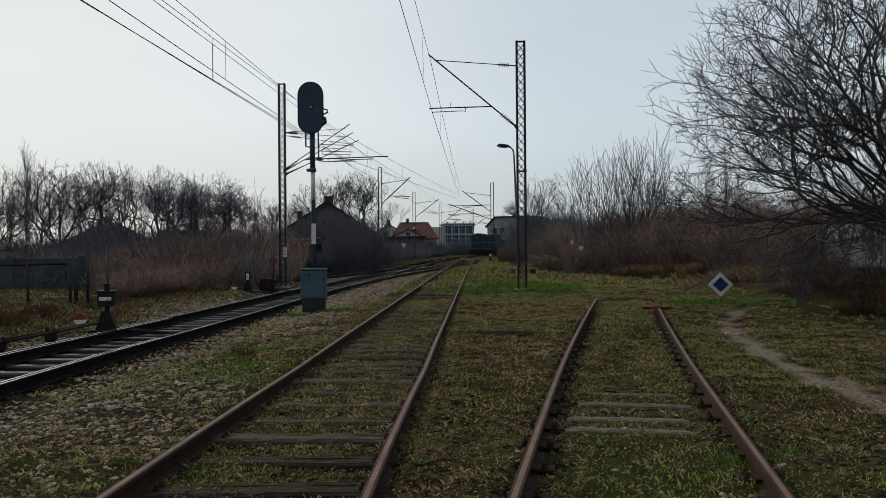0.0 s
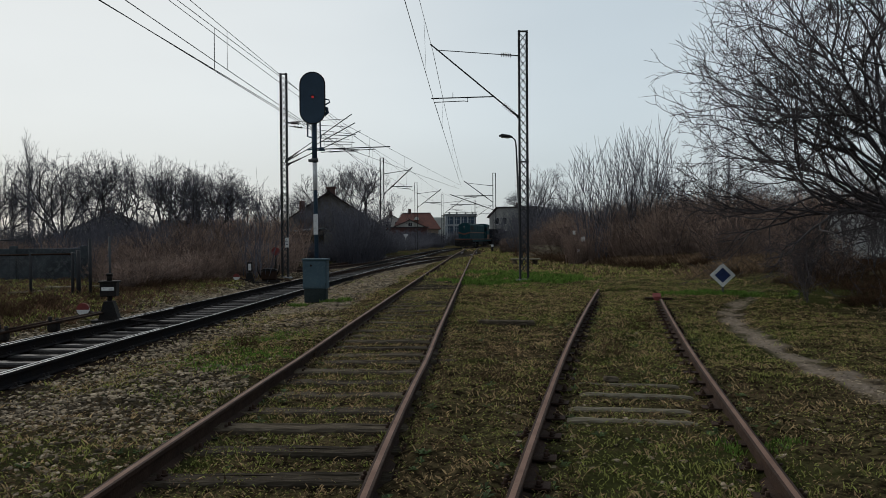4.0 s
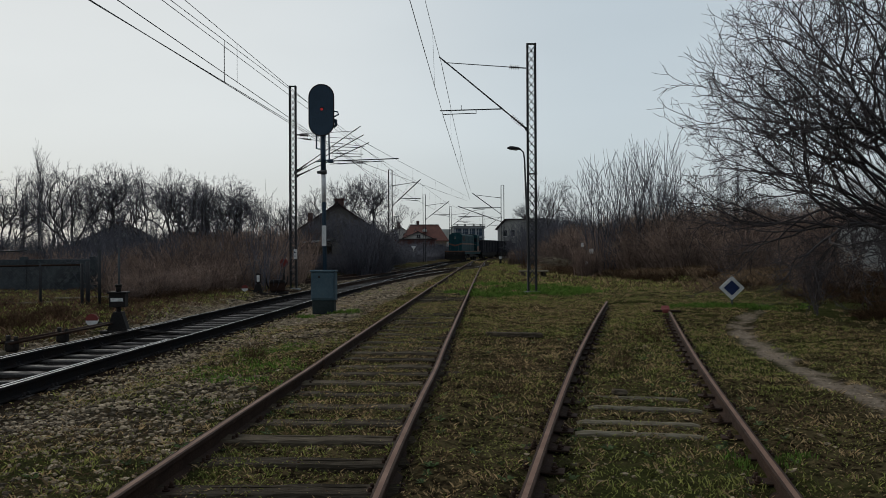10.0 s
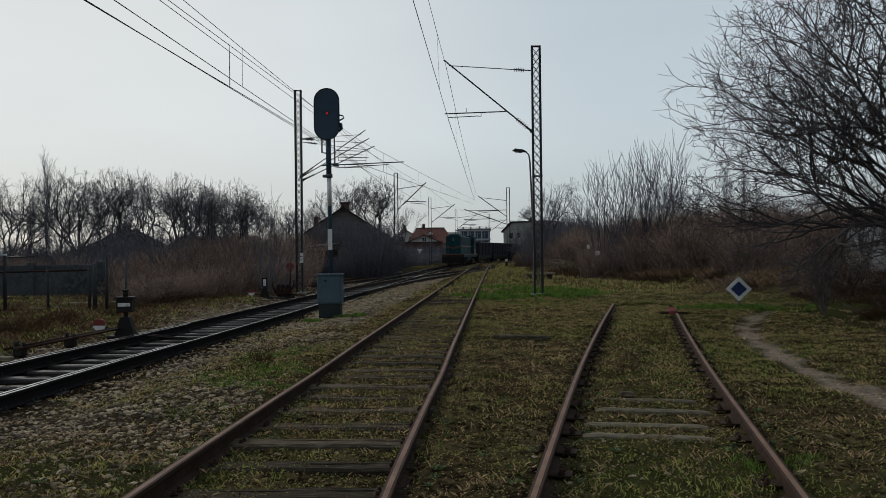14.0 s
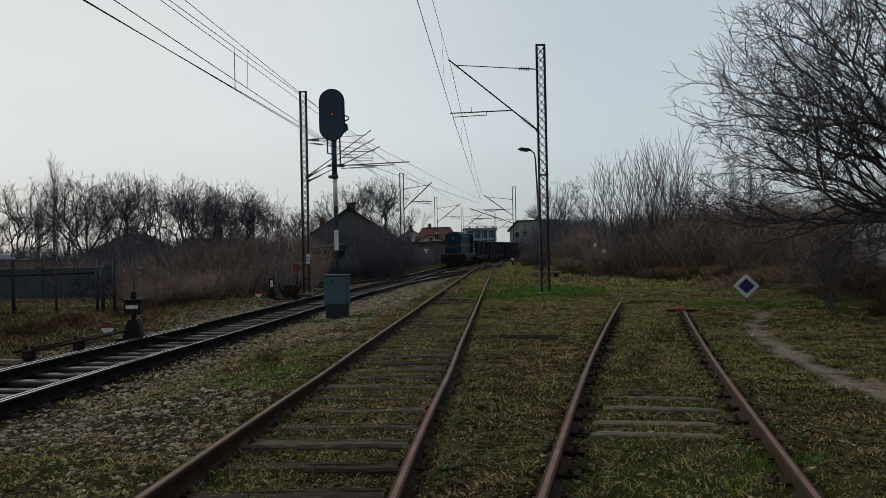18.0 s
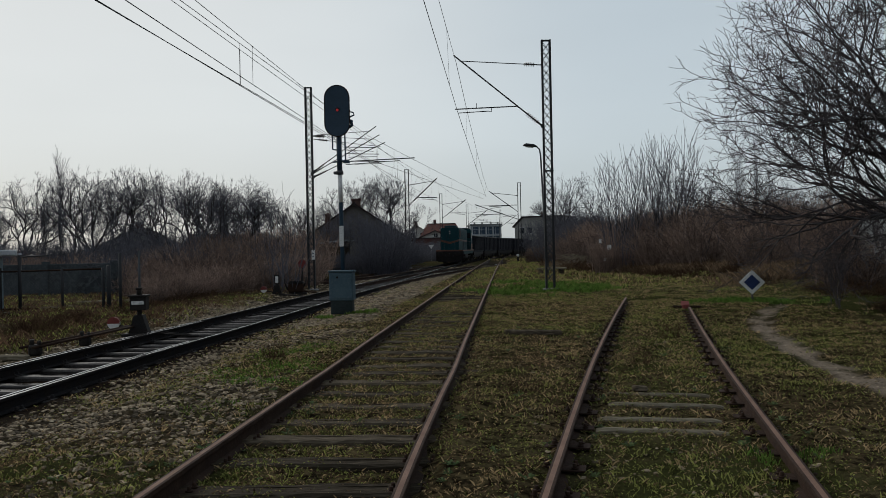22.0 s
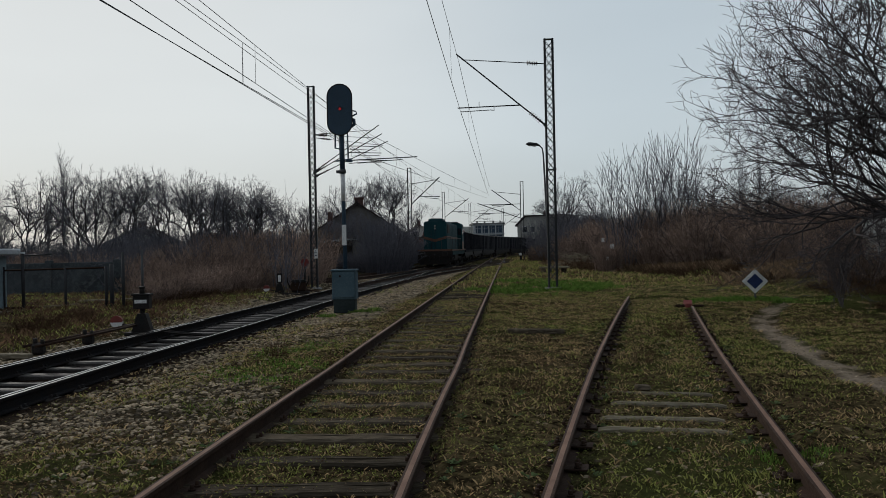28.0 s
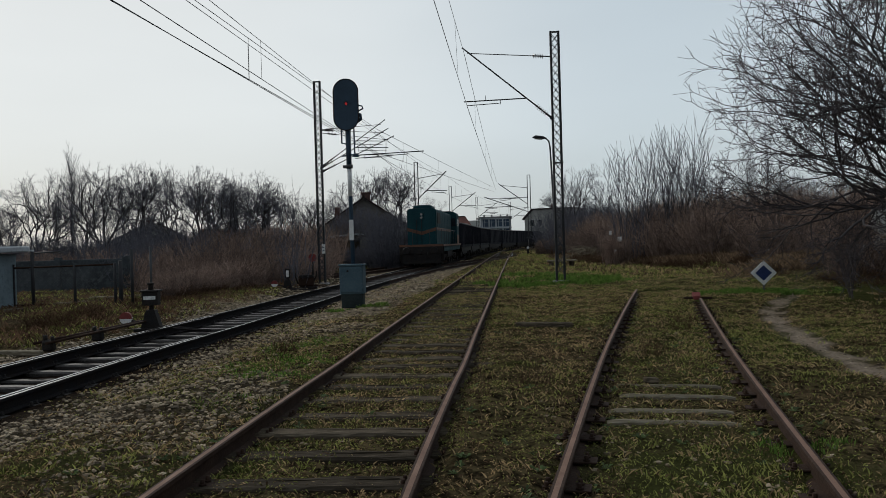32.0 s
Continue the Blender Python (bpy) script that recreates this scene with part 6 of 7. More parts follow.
for x, y, h in ((19.9, 60, 0.80), (21.5, 62, 0.86), (22.6, 63, 0.7)):
    plant("poplar_tree", POPLAR, pose(x, y, 0.1, 0, 0, 40 * y) @ Matrix.Diagonal((0.55, 0.55, h, 1)), "slim bare poplar behind the thicket", "tree", "trees behind")
plant("poplar_tree", POPLAR, pose(-37.2, 70, -0.1, 0, 0, 80) @ Matrix.Diagonal((0.5, 0.5, 0.72, 1)), "slim bare poplar in the tree row", "tree", "trees left of the line")

BIG2 = fan_tree(95, ((180, 35, 4.0), (150, 55, 4.2), (200, 66, 4.4), (90, 70, 4.5), (0, 60, 4.0), (270, 50, 3.6), (30, 35, 3.8)), 0.14, 2.4, 0.0065, (0.40, 0.22, 0.15, 0.1), 0.13, 0.85, 0.03)
plant("spreading_tree", BIG2, pose(12.9, 20.5, 0.2, 0, 0, 12), "bare tree behind the spreading tree", "tree", "trees on the bank")
plant("spreading_tree", BIG2, pose(12.6, 22.6, 0.5, 0, 0, 140) @ Matrix.Diagonal((1, 1, 0.72, 1)), "bare tree behind the spreading tree", "tree", "trees on the bank")


def shrub_mesh(seed, height, stems, radius, thin, mat, flare=0.5, kids=5):
    """A thicket plant: many thin stems rising from one stool, with side twigs."""
    rng = np.random.RandomState(seed)
    w = Wood()
    for _ in range(stems):
        a, q = rng.uniform(0, 6.28), radius * math.sqrt(rng.uniform(0, 1))
        way = (math.cos(a) * flare * rng.uniform(0, 1), math.sin(a) * flare * rng.uniform(0, 1), 1)
        h = height * rng.uniform(0.5, 1.0)
        pts = bend(rng, (math.cos(a) * q, math.sin(a) * q, -0.1), way, h, 5, 0.10, 0.03)
        w.stem(pts, thin * 1.8, thin * 0.6)
        for _ in range(kids):
            j = rng.randint(1, 5)
            way = pts[j] - pts[j - 1] + rng.normal(0, 0.6, 3) * h / 5
            kid = bend(rng, pts[j], way, h * rng.uniform(0.15, 0.4), 3, 0.18, 0.04)
            w.stem(kid, thin, thin * 0.5)
            w.stem(bend(rng, kid[1], rng.normal(0, 1, 3) + np.array([0, 0, 0.6]), h * rng.uniform(0.08, 0.2), 2, 0.2, 0.04), thin * 0.8, thin * 0.5)
    return w.mesh("stems", mat)


SHRUBS = [shrub_mesh(100 + k, 3.0, 64, 1.0, 0.011, SHRUB, 0.36, 6) for k in range(4)]
DARK_SHRUBS = [shrub_mesh(130 + k, 3.0, 60, 0.9, 0.012, HAZY_TWIG, 0.55, 6) for k in range(2)]
SHOOTS = [shrub_mesh(110 + k, 5.6, 14, 0.8, 0.012, HAZY_TWIG, 0.4, 4) for k in range(3)]
LOW = [shrub_mesh(120 + k, 1.1, 60, 0.5, 0.006, WEED_DEAD, 0.7, 3) for k in range(3)]


def bush(meshes, x, y, s, sz, rnd, label, group, name="shrub", category="shrub"):
    ob = new(name, rnd.choice(meshes))
    ob.matrix_basis = pose(x, y, ground_z(x, y) - 0.05, 0, 0, rnd.uniform(0, 360)) @ Matrix.Diagonal((s, s, sz, 1))
    return tagged(ob, label, category, group)


def grow_thickets():
    rnd = random.Random(33)
    # right: a wall of brown shrubs along the bank
    for row, (dist, sz) in enumerate(((0.0, 0.75), (1.8, 1.0), (3.6, 1.1), (5.5, 1.15))):
        for k in range(24):
            u = (k + rnd.uniform(-0.3, 0.3)) / 23
            y = np.interp(u, [0, 0.35, 0.7, 1.0], [72, 48, 39, 34]) + dist
            x = np.interp(u, [0, 0.35, 0.7, 1.0], [8.6, 9.2, 12.2, 17.6]) + dist * 0.5
            s = rnd.uniform(0.85, 1.25)
            bush(SHRUBS, x, y, s * 1.15, sz * rnd.uniform(0.85, 1.15), rnd, "bare brown shrub in the dense thicket on the bank", "thicket on the bank")
    for x, y, h in ((8.5, 48, 6.8), (9.3, 47, 7.7), (10.4, 46, 7.9), (11.2, 46, 7.9), (12.2, 47, 6.4)):
        me = rnd.choice(YOUNG_TREES)
        z = h / max(v.co.z for v in me[1].vertices)
        plant("young_tree", me, pose(x, y, ground_z(x, y) - 0.1, 0, 0, rnd.uniform(0, 360)) @ Matrix.Diagonal((z * 0.8, z * 0.8, z, 1)), "young bare tree of straight rising shoots in the thicket", "tree", "thicket on the bank")
    for k in range(4):
        x, y = 8.0 + 5.2 * k / 3 + rnd.uniform(-0.3, 0.3), rnd.uniform(43, 51)
        bush(SHOOTS, x, y, 0.9, rnd.uniform(0.8, 1.15), rnd, "tall shrub of straight upright shoots", "thicket on the bank", "tall_shrub")
    # the brown tangle under and behind the spreading tree
    for k in range(56):
        y = rnd.uniform(22.5, 34)
        x = np.interp(y, [22, 26, 31, 34], [10.6, 11.2, 10.8, 11.0]) + rnd.uniform(0, 1) ** 1.3 * np.interp(y, [22, 34], [5.0, 10.0])
        if x > 0.47 * y:
            continue
        bush(SHRUBS, x, y, rnd.uniform(0.6, 1.0), rnd.uniform(0.3, 0.62), rnd, "tangled bare brown brush under the spreading tree", "undergrowth", "brush_clump", "brush")
    for k in range(9):
        y = rnd.uniform(22, 31)
        x = np.interp(y, [22, 31], [11.2, 14.4]) + rnd.uniform(0, 3)
        me = rnd.choice(SAPLINGS)
        plant("sapling", me, pose(x, y, ground_z(x, y) - 0.1, 0, 0, rnd.uniform(0, 360)) @ Matrix.Diagonal((1.1, 1.1, rnd.uniform(1.1, 1.9), 1)), "slender bare sapling under the spreading tree", "tree", "undergrowth")
    for k in range(60):
        y = rnd.uniform(17, 30)
        x = np.interp(y, [17, 21, 25, 30], [8.6, 9.6, 9.4, 9.0]) + rnd.uniform(0, 1) * np.interp(y, [17, 30], [2.0, 8.0])
        bush(LOW, x, y, rnd.uniform(0.6, 1.1), rnd.uniform(0.2, 0.5), rnd, "clump of dead weeds under the spreading tree", "undergrowth", "weed_clump", "weeds")
    for x, y, z in ((7.9, 17.7, 0.85), (8.1, 18.4, 0.6)):
        plant("sapling", SAPLINGS[int(z * 20) % 3], pose(x, y, ground_z(x, y) - 0.05, 0, 0, 70 * y) @ Matrix.Diagonal((z * 0.8, z * 0.8, z, 1)), "thin bare sapling beside the footpath", "tree", "undergrowth")
    # left: brown growth between the tracks and the tree row
    for row, (dist, sz) in enumerate(((0, 0.46), (2.5, 0.58), (6, 0.74), (11, 0.92), (17, 1.0))):
        for k in range(18):
            u = (k + rnd.uniform(-0.35, 0.35)) / 17
            y = np.interp(u, [0, 1], [24, 36.5]) + dist
            px = np.interp(u, [0, 1], [205 - 8 * row, 480 + 8 * row])
            tall = sz * np.interp(px, [205, 300, 400], [0.5, 0.8, 1.0]) * rnd.uniform(0.75, 1.15)
            bush(SHRUBS, (px - 784) / 1444 * y, y, min(rnd.uniform(0.65, 0.95) * (1 + 0.1 * row), 1.25 * tall + 0.1), tall, rnd, "bare reddish-brown shrub beyond the tracks", "shrubs left of the line")
    for row, (y0, sz) in enumerate(((34, 0.34), (38, 0.45), (43, 0.55))):
        for k in range(11):
            px = -130 + 340 * (k + rnd.uniform(-0.4, 0.4)) / 10
            y = y0 + rnd.uniform(-0.8, 0.8)
            bush(SHRUBS, (px - 784) / 1444 * y, y, 1.3 * sz * rnd.uniform(0.7, 1.1), sz * rnd.uniform(0.8, 1.2), rnd, "bare shrub behind the wire fence", "shrubs left of the line")
    for k in range(30):
        y = rnd.uniform(50, 64)
        px = rnd.uniform(618, 700)
        x = (px - 784) / 1444 * y
        if x > -5.6:
            continue
        bush(DARK_SHRUBS, x, y, rnd.uniform(0.8, 1.2), np.interp(px, [588, 620, 660, 700], [1.2, 1.65, 1.3, 0.8]) * rnd.uniform(0.7, 1.0), rnd, "bare dark shrub in front of the gabled house", "shrubs by the house")
    for k in range(22):
        y = rnd.uniform(30, 48)
        px = rnd.uniform(60, 480)
        bush(SHOOTS, (px - 784) / 1444 * y, y, rnd.uniform(0.6, 0.9), rnd.uniform(0.4, 0.75), rnd, "thin upright saplings among the shrubs", "shrubs left of the line", "sapling_clump")
    for k in range(46):
        px = -140 + 640 * (k + rnd.uniform(-0.4, 0.4)) / 45
        y = rnd.uniform(56, 74)
        bush(DARK_SHRUBS, (px - 784) / 1444 * y, y, rnd.uniform(1.0, 1.5), np.interp(px, [-140, 60, 160, 300, 480], [1.1, 1.1, 1.1, 1.35, 1.2]) * rnd.uniform(0.7, 1.0), rnd, "dark bare hedge under the tree row", "shrubs left of the line", "hedge", "hedge")
    # hedges in front of the distant houses
    for k in range(40):
        px = rnd.uniform(672, 862)
        y = np.interp(px, [672, 780, 862], [128, 146, 178]) + rnd.uniform(-4, 6)
        bush(DARK_SHRUBS, (px - 784) / 1444 * y, y, rnd.uniform(1.0, 1.6), rnd.uniform(0.7, 1.15), rnd, "dark bare hedge in front of the distant houses", "distant hedges", "hedge", "hedge")
    for k in range(24):
        px = rnd.uniform(911, 1010)
        y = rnd.uniform(76, 92)
        bush(DARK_SHRUBS, (px - 784) / 1444 * y, y, rnd.uniform(1.2, 1.6), rnd.uniform(1.3, 1.75), rnd, "tall dark shrub beside the far mast", "shrubs by the far mast")
    for k in range(10):
        px, y = rnd.uniform(890, 915), rnd.uniform(76, 84)
        bush(SHRUBS, (px - 784) / 1444 * y, y, 0.55, rnd.uniform(0.4, 0.6), rnd, "low reddish shrub beside the far mast", "shrubs by the far mast")
    for k in range(46):
        y = rnd.uniform(66, 128)
        x = np.interp(y, MAIN[:, 1], MAIN[:, 0]) - rnd.uniform(3.6, 7.5)
        bush(DARK_SHRUBS, x, y, rnd.uniform(0.8, 1.2), rnd.uniform(0.35, 0.75), rnd, "low dark bush beside the main line", "bushes by the line", "low_bush", "bush")
    for k in range(14):
        px, y = rnd.uniform(545, 640), rnd.uniform(54, 58)
        bush(DARK_SHRUBS, (px - 784) / 1444 * y, y, rnd.uniform(0.6, 0.9), rnd.uniform(0.3, 0.5), rnd, "low dark shrub in front of the shed", "shrubs by the house")
    # weeds along the left side of the main line
    for k in range(45):
        y = rnd.uniform(15, 34)
        x = -7.9 - rnd.uniform(0, 1.5) - (y - 15) * 0.05
        bush(LOW, x, y, rnd.uniform(0.5, 0.95), rnd.uniform(0.2, 0.45), rnd, "clump of dead weeds beside the track", "dead weeds", "weed_clump", "weeds")
    for k in range(46):
        y = rnd.uniform(30, 56)
        x = np.interp(y, [30, 40, 56], [11, 8.8, 7.0]) + rnd.uniform(-0.8, 1.2)
        bush(LOW, x, y, rnd.uniform(0.6, 1.1), rnd.uniform(0.3, 0.6), rnd, "clump of dead weeds at the thicket's foot", "dead weeds", "weed_clump", "weeds")
    for x, y, s, sz in ((0.55, 8.6, 0.36, 0.15), (-1.75, 10.4, 0.2, 0.28), (-2.75, 11.2, 0.25, 0.32), (2.15, 10.6, 0.2, 0.22), (2.3, 11.3, 0.22, 0.2), (3.3, 13.6, 0.3, 0.3), (3.6, 14.6, 0.3, 0.28), (0.0, 6.8, 0.22, 0.10), (6.6, 47, 1.0, 0.9), (6.2, 50, 1.0, 1.0), (7.0, 45, 1.1, 1.0), (5.9, 62, 1.1, 1.0)):
        bush(LOW, x, y, s, sz, rnd, "small clump of dead weeds by the rails", "dead weeds", "weed_clump", "weeds")


grow_thickets()


def make_brush_pile():
    rng = np.random.RandomState(140)
    w = Wood()
    for _ in range(150):
        a = rng.uniform(0, 6.28)
        p = np.array([rng.normal(0, 0.9), rng.normal(0, 0.5), rng.uniform(0, 0.9)])
        w.stem(bend(rng, p, (math.cos(a), math.sin(a) * 0.6, rng.uniform(-0.2, 0.4)), rng.uniform(0.6, 1.6), 4, 0.2, -0.03), 0.03, 0.012)
    ob = new("brush_pile", w.mesh("brush_pile", PALE_WOOD))
    ob.matrix_basis = pose(7.8, 56, ground_z(7.8, 56))
    tagged(ob, "heap of pale cut branches before the thicket", "brush pile")


make_brush_pile()


def make_scraps():
    """Crumpled white plastic caught in the shrubs."""
    rng = np.random.RandomState(150)
    for x, y, z, size in ((6.9, 43.6, 1.72, 0.16), (7.4, 43.8, 1.38, 0.2), (7.1, 43.5, 0.75, 0.12)):
        b, n = Build(), 5
        grid = [(size * (i / n - 0.5) + rng.normal(0, 0.02), rng.normal(0, 0.035), size * 1.2 * (j / n - 0.5) + rng.normal(0, 0.02)) for j in range(n + 1) for i in range(n + 1)]
        faces = [(j * (n + 1) + i, j * (n + 1) + i + 1, (j + 1) * (n + 1) + i + 1, (j + 1) * (n + 1) + i) for j in range(n) for i in range(n)]
        b.add([Vector(p) for p in grid], faces)
        b.add([Vector(p) + Vector((0, 0.006, 0)) for p in grid], [f[::-1] for f in faces])
        solid("plastic_scrap", b, WHITE_PAINT, pose(x, y, z), "crumpled white plastic scrap caught in bare shrubs", "litter", "scraps in the thicket")
        bush(SHRUBS, x + 0.1, y + 0.3, 0.5, 0.62, random.Random(int(z * 100)), "bare brown shrub in the dense thicket on the bank", "thicket on the bank")


make_scraps()


# ---- houses, sheds and fences ----
def gable_house(m, w, d, eave, ridge, wall, roof, label, windows=(), chimneys=(), over=0.35, category="house"):
    """A house with its gable to the camera: walls, two roof slopes, windows with frames, chimneys."""
    h = thing("house", m, label, category)
    t = 0.3
    part("wall", Build().prism([(-w / 2, -0.3), (w / 2, -0.3), (w / 2, eave), (0, ridge - 0.12), (-w / 2, eave)], 0, t), wall, h)
    part("wall", Build().prism([(-w / 2, -0.3), (w / 2, -0.3), (w / 2, eave), (0, ridge - 0.12), (-w / 2, eave)], d - t, d), wall, h)
    for s in (-1, 1):
        part("wall", Build().box((s * (w / 2 - t / 2), d / 2, eave / 2 - 0.15), (t, d - 2 * t, eave + 0.3)), wall, h)
        sl = math.atan2(ridge - eave, w / 2)
        ln = math.hypot(ridge - eave, w / 2) + over
        n = max(6, int(ln / 0.34))
        # courses of tiles, each stepping over the next
        o = [(s * 0.001, ridge - 0.14), (s * 0.001, ridge)]
        for k in range(1, n + 1):
            u = k / n * ln
            o += [(s * u * math.cos(sl), ridge - u * math.sin(sl) + 0.02)] + ([(s * u * math.cos(sl), ridge - u * math.sin(sl))] if k < n else [])
        o += [(s * ln * math.cos(sl), ridge - ln * math.sin(sl) - 0.10)]
        b = Build().prism(o, -over, d + over)
        part("roof_slope", b, roof, h)
    part("ridge_cap", Build().tube([(0, -over, ridge + 0.02), (0, d + over, ridge + 0.02)], 0.10, 8), roof, h)
    for x, z, ww, hh in windows:
        f = part("window", Build().box((x, -0.02, z), (ww, 0.10, hh), 0.01), GLASS, h)
        part("window_frame", Build().box((x, -0.045, z + hh / 2), (ww + 0.16, 0.09, 0.09), 0.01).box((x, -0.045, z - hh / 2), (ww + 0.2, 0.13, 0.08), 0.01).box((x - ww / 2, -0.045, z), (0.08, 0.09, hh), 0.01).box((x + ww / 2, -0.045, z), (0.08, 0.09, hh), 0.01).box((x, -0.06, z), (0.05, 0.05, hh), 0.01), WHITE_PAINT, f)
    for x, y, top, s in chimneys:
        part("chimney", Build().box((x, y, top - 0.9), (s, s, 1.8), 0.02).box((x, y, top - 0.05), (s + 0.14, s + 0.14, 0.14), 0.02), CHIMNEY, h)
    return h


def make_buildings():
    # the gabled house behind the signal
    gable_house(pose(-9.65, 68, 0, 0, 0, 6), 9.1, 10, 2.4, 5.45, PLASTER_MID, TILE_DARK, "low house with a broad dark gable behind bare shrubs", ((-2.2, 1.3, 0.9, 1.1),), ((0.1, 2.6, 5.95, 0.75),))
    s = thing("lean_to_shed", pose(-11.8, 60, 0, 0, 0, -4), "shabby lean-to shed with a pale sheet roof", "shed")
    part("wall", Build().box((0, 1.5, 0.9), (4.6, 2.8, 1.8), 0.02), OLD_WOOD, s)
    part("roof", Build().prism([(-2.6, 1.80), (2.6, 2.22), (2.6, 2.30), (-2.6, 1.88)], -0.35, 3.2), SHEET_WHITE, s)
    part("door", Build().box((-0.9, 0.08, 0.85), (0.9, 0.06, 1.7), 0.01), OLD_WOOD, s)
    part("window", Build().box((0.9, 0.08, 1.1), (0.8, 0.06, 0.7), 0.01), GLASS, s)
    part("stove_pipe", Build().box((0.1, 5.0, 3.2), (0.36, 0.36, 2.6), 0.02), CHIMNEY, s, "brick stack")
    # houses beside the line in the distance
    gable_house(pose(-6.45, 150, 0, 0, 0, 3), 5.0, 7, 3.75, 4.9, PLASTER_PALE, TILE_DARK, "low pale gable with a small dark window beside the railway", ((0.1, 4.0, 0.8, 0.7),), (), over=0.45)
    h = thing("house", pose(-5.7, 164, 0, 0, 0, 2), "house with a large red hipped roof beside the railway", "house")
    part("wall", Build().box((0, 4.5, 1.7), (8.8, 8.6, 3.5), 0.02), PLASTER_WARM, h)
    eave, ridge = [(-4.9, -0.4), (4.9, -0.4), (4.9, 9.4), (-4.9, 9.4)], [(-2.9, 4.5), (2.9, 4.5)]
    pts = [(x, y, 3.35) for x, y in eave] + [(x, y, 6.6) for x, y in ridge] + [(x, y, 3.2) for x, y in eave]
    part("roof", Build().add([Vector(p) for p in pts], [(0, 1, 5, 4), (1, 2, 5), (2, 3, 4, 5), (3, 0, 4), (9, 8, 7, 6), (0, 6, 7, 1), (1, 7, 8, 2), (2, 8, 9, 3), (3, 9, 6, 0)]), TILE_RED, h, "red tiled hipped roof")
    part("ridge_cap", Build().tube([(-2.9, 4.5, 6.62), (2.9, 4.5, 6.62)], 0.11, 8), TILE_DARK, h)
    part("dormer", Build().prism([(-0.5, 5.2), (0.5, 5.2), (0.35, 5.65), (0, 5.78), (-0.35, 5.65)], 1.2, 2.6), PLASTER_PALE, h, "small white dormer")
    part("chimney", Build().box((-1.4, 4.8, 6.9), (0.6, 0.6, 1.2), 0.03), CHIMNEY, h)
    for x in (1.6, 3.2):
        part("window", Build().box((x, 0.18, 1.9), (0.9, 0.1, 1.2), 0.02), GLASS, h)
    o = thing("outbuilding", pose(-6.6, 142, 0), "low red-brick outbuilding beside the railway", "shed")
    part("wall", Build().box((0, 2.0, 1.6), (7.0, 4.0, 3.4), 0.03), BRICK_RED, o)
    part("roof", Build().prism([(-3.75, 3.28), (3.75, 3.28), (3.75, 3.46), (-3.75, 3.46)], -0.25, 4.3), TILE_DARK, o)
    part("door", Build().box((1.6, -0.03, 1.0), (1.0, 0.10, 2.0), 0.02), OLD_WOOD, o)
    gable_house(pose(-11.0, 172, 0, 0, 0, 12), 4.6, 9, 5.0, 6.3, PLASTER_PALE, TILE_DARK, "grey two-storey house beside the railway", ((-1.2, 4.4, 0.9, 1.2), (0.9, 4.4, 0.9, 1.2)), ((0, 3, 7.4, 0.6),))
    # the block of flats
    f = thing("apartment_block", pose(5.1, 260, -0.9, 0, 0, 4), "grey block of flats with large top windows", "apartment block")
    part("wall", Build().box((0, 7, 4.6), (9.6, 14, 9.8), 0.05), BLOCK_GREY, f)
    part("roof", Build().box((0, 7, 9.75), (10.4, 14.8, 0.5), 0.08), CONCRETE, f)
    for k in range(5):
        part("pier", Build().box((-4.4 + k * 2.2, -0.12, 5.6), (0.34, 0.4, 7.0), 0.04), SHEET_WHITE, f)
    part("cornice", Build().box((0, -0.2, 9.3), (10.2, 0.5, 0.22), 0.04), SHEET_WHITE, f)
    part("ledge", Build().box((0, -0.2, 6.35), (10.0, 0.6, 0.3), 0.04), SHEET_WHITE, f)
    for k in range(4):
        for z, hh in ((4.8, 2.4), (7.85, 2.3)):
            x = -3.3 + k * 2.2
            w = part("window", Build().box((x, -0.03, z), (1.75, 0.12, hh), 0.02), WINDOW_BLUE, f)
            part("window_frame", Build().box((x - 0.3, -0.08, z), (0.09, 0.08, hh), 0.01).box((x, -0.08, z - hh / 2), (1.8, 0.14, 0.12), 0.01).box((x, -0.08, z + 0.4), (1.75, 0.06, 0.08), 0.01), SHEET_WHITE, w)
    for x in (-3.6, -1.2, 1.6, 3.8):
        part("roof_vent", Build().box((x, 1.0, 10.25), (0.5, 0.5, 0.7), 0.05), CONCRETE, f)
    part("side_wing", Build().box((-6.6, 9, 4.4), (4.0, 10, 9.2), 0.05), PLASTER_PALE, f, "pale side wing")
    part("roof_rail", Build().tube([(-5, -0.2, 10.4), (5, -0.2, 10.4)], 0.05, 6), GALV, f)
    # pale gabled building right of the line
    g = thing("house", pose(8.3, 152, 0, 0, 0, -24), "pale rendered building with a half-hipped roof beside the line", "house")
    part("wall", Build().prism([(0, -0.3), (9.0, -0.3), (9.0, 6.9), (1.7, 6.9), (0, 5.3)], 0, 9.0), PLASTER, g)
    part("roof", Build().prism([(-0.3, 5.1), (1.6, 6.95), (9.3, 6.95), (9.3, 7.15), (1.5, 7.15), (-0.4, 5.3)], -0.3, 9.3), TILE_DARK, g)
    for x, z in ((1.5, 4.5), (3.0, 4.5), (1.5, 2.2), (3.0, 2.2)):
        w = part("window", Build().box((x, -0.02, z), (0.7, 0.10, 1.1), 0.01), GLASS, g)
        part("window_frame", Build().box((x, -0.06, z - 0.58), (0.9, 0.12, 0.08), 0.01).box((x, -0.06, z + 0.58), (0.9, 0.10, 0.08), 0.01), WHITE_PAINT, w)
    part("chimney", Build().box((4.0, 4.5, 7.5), (0.6, 0.6, 1.0), 0.03), CHIMNEY, g)
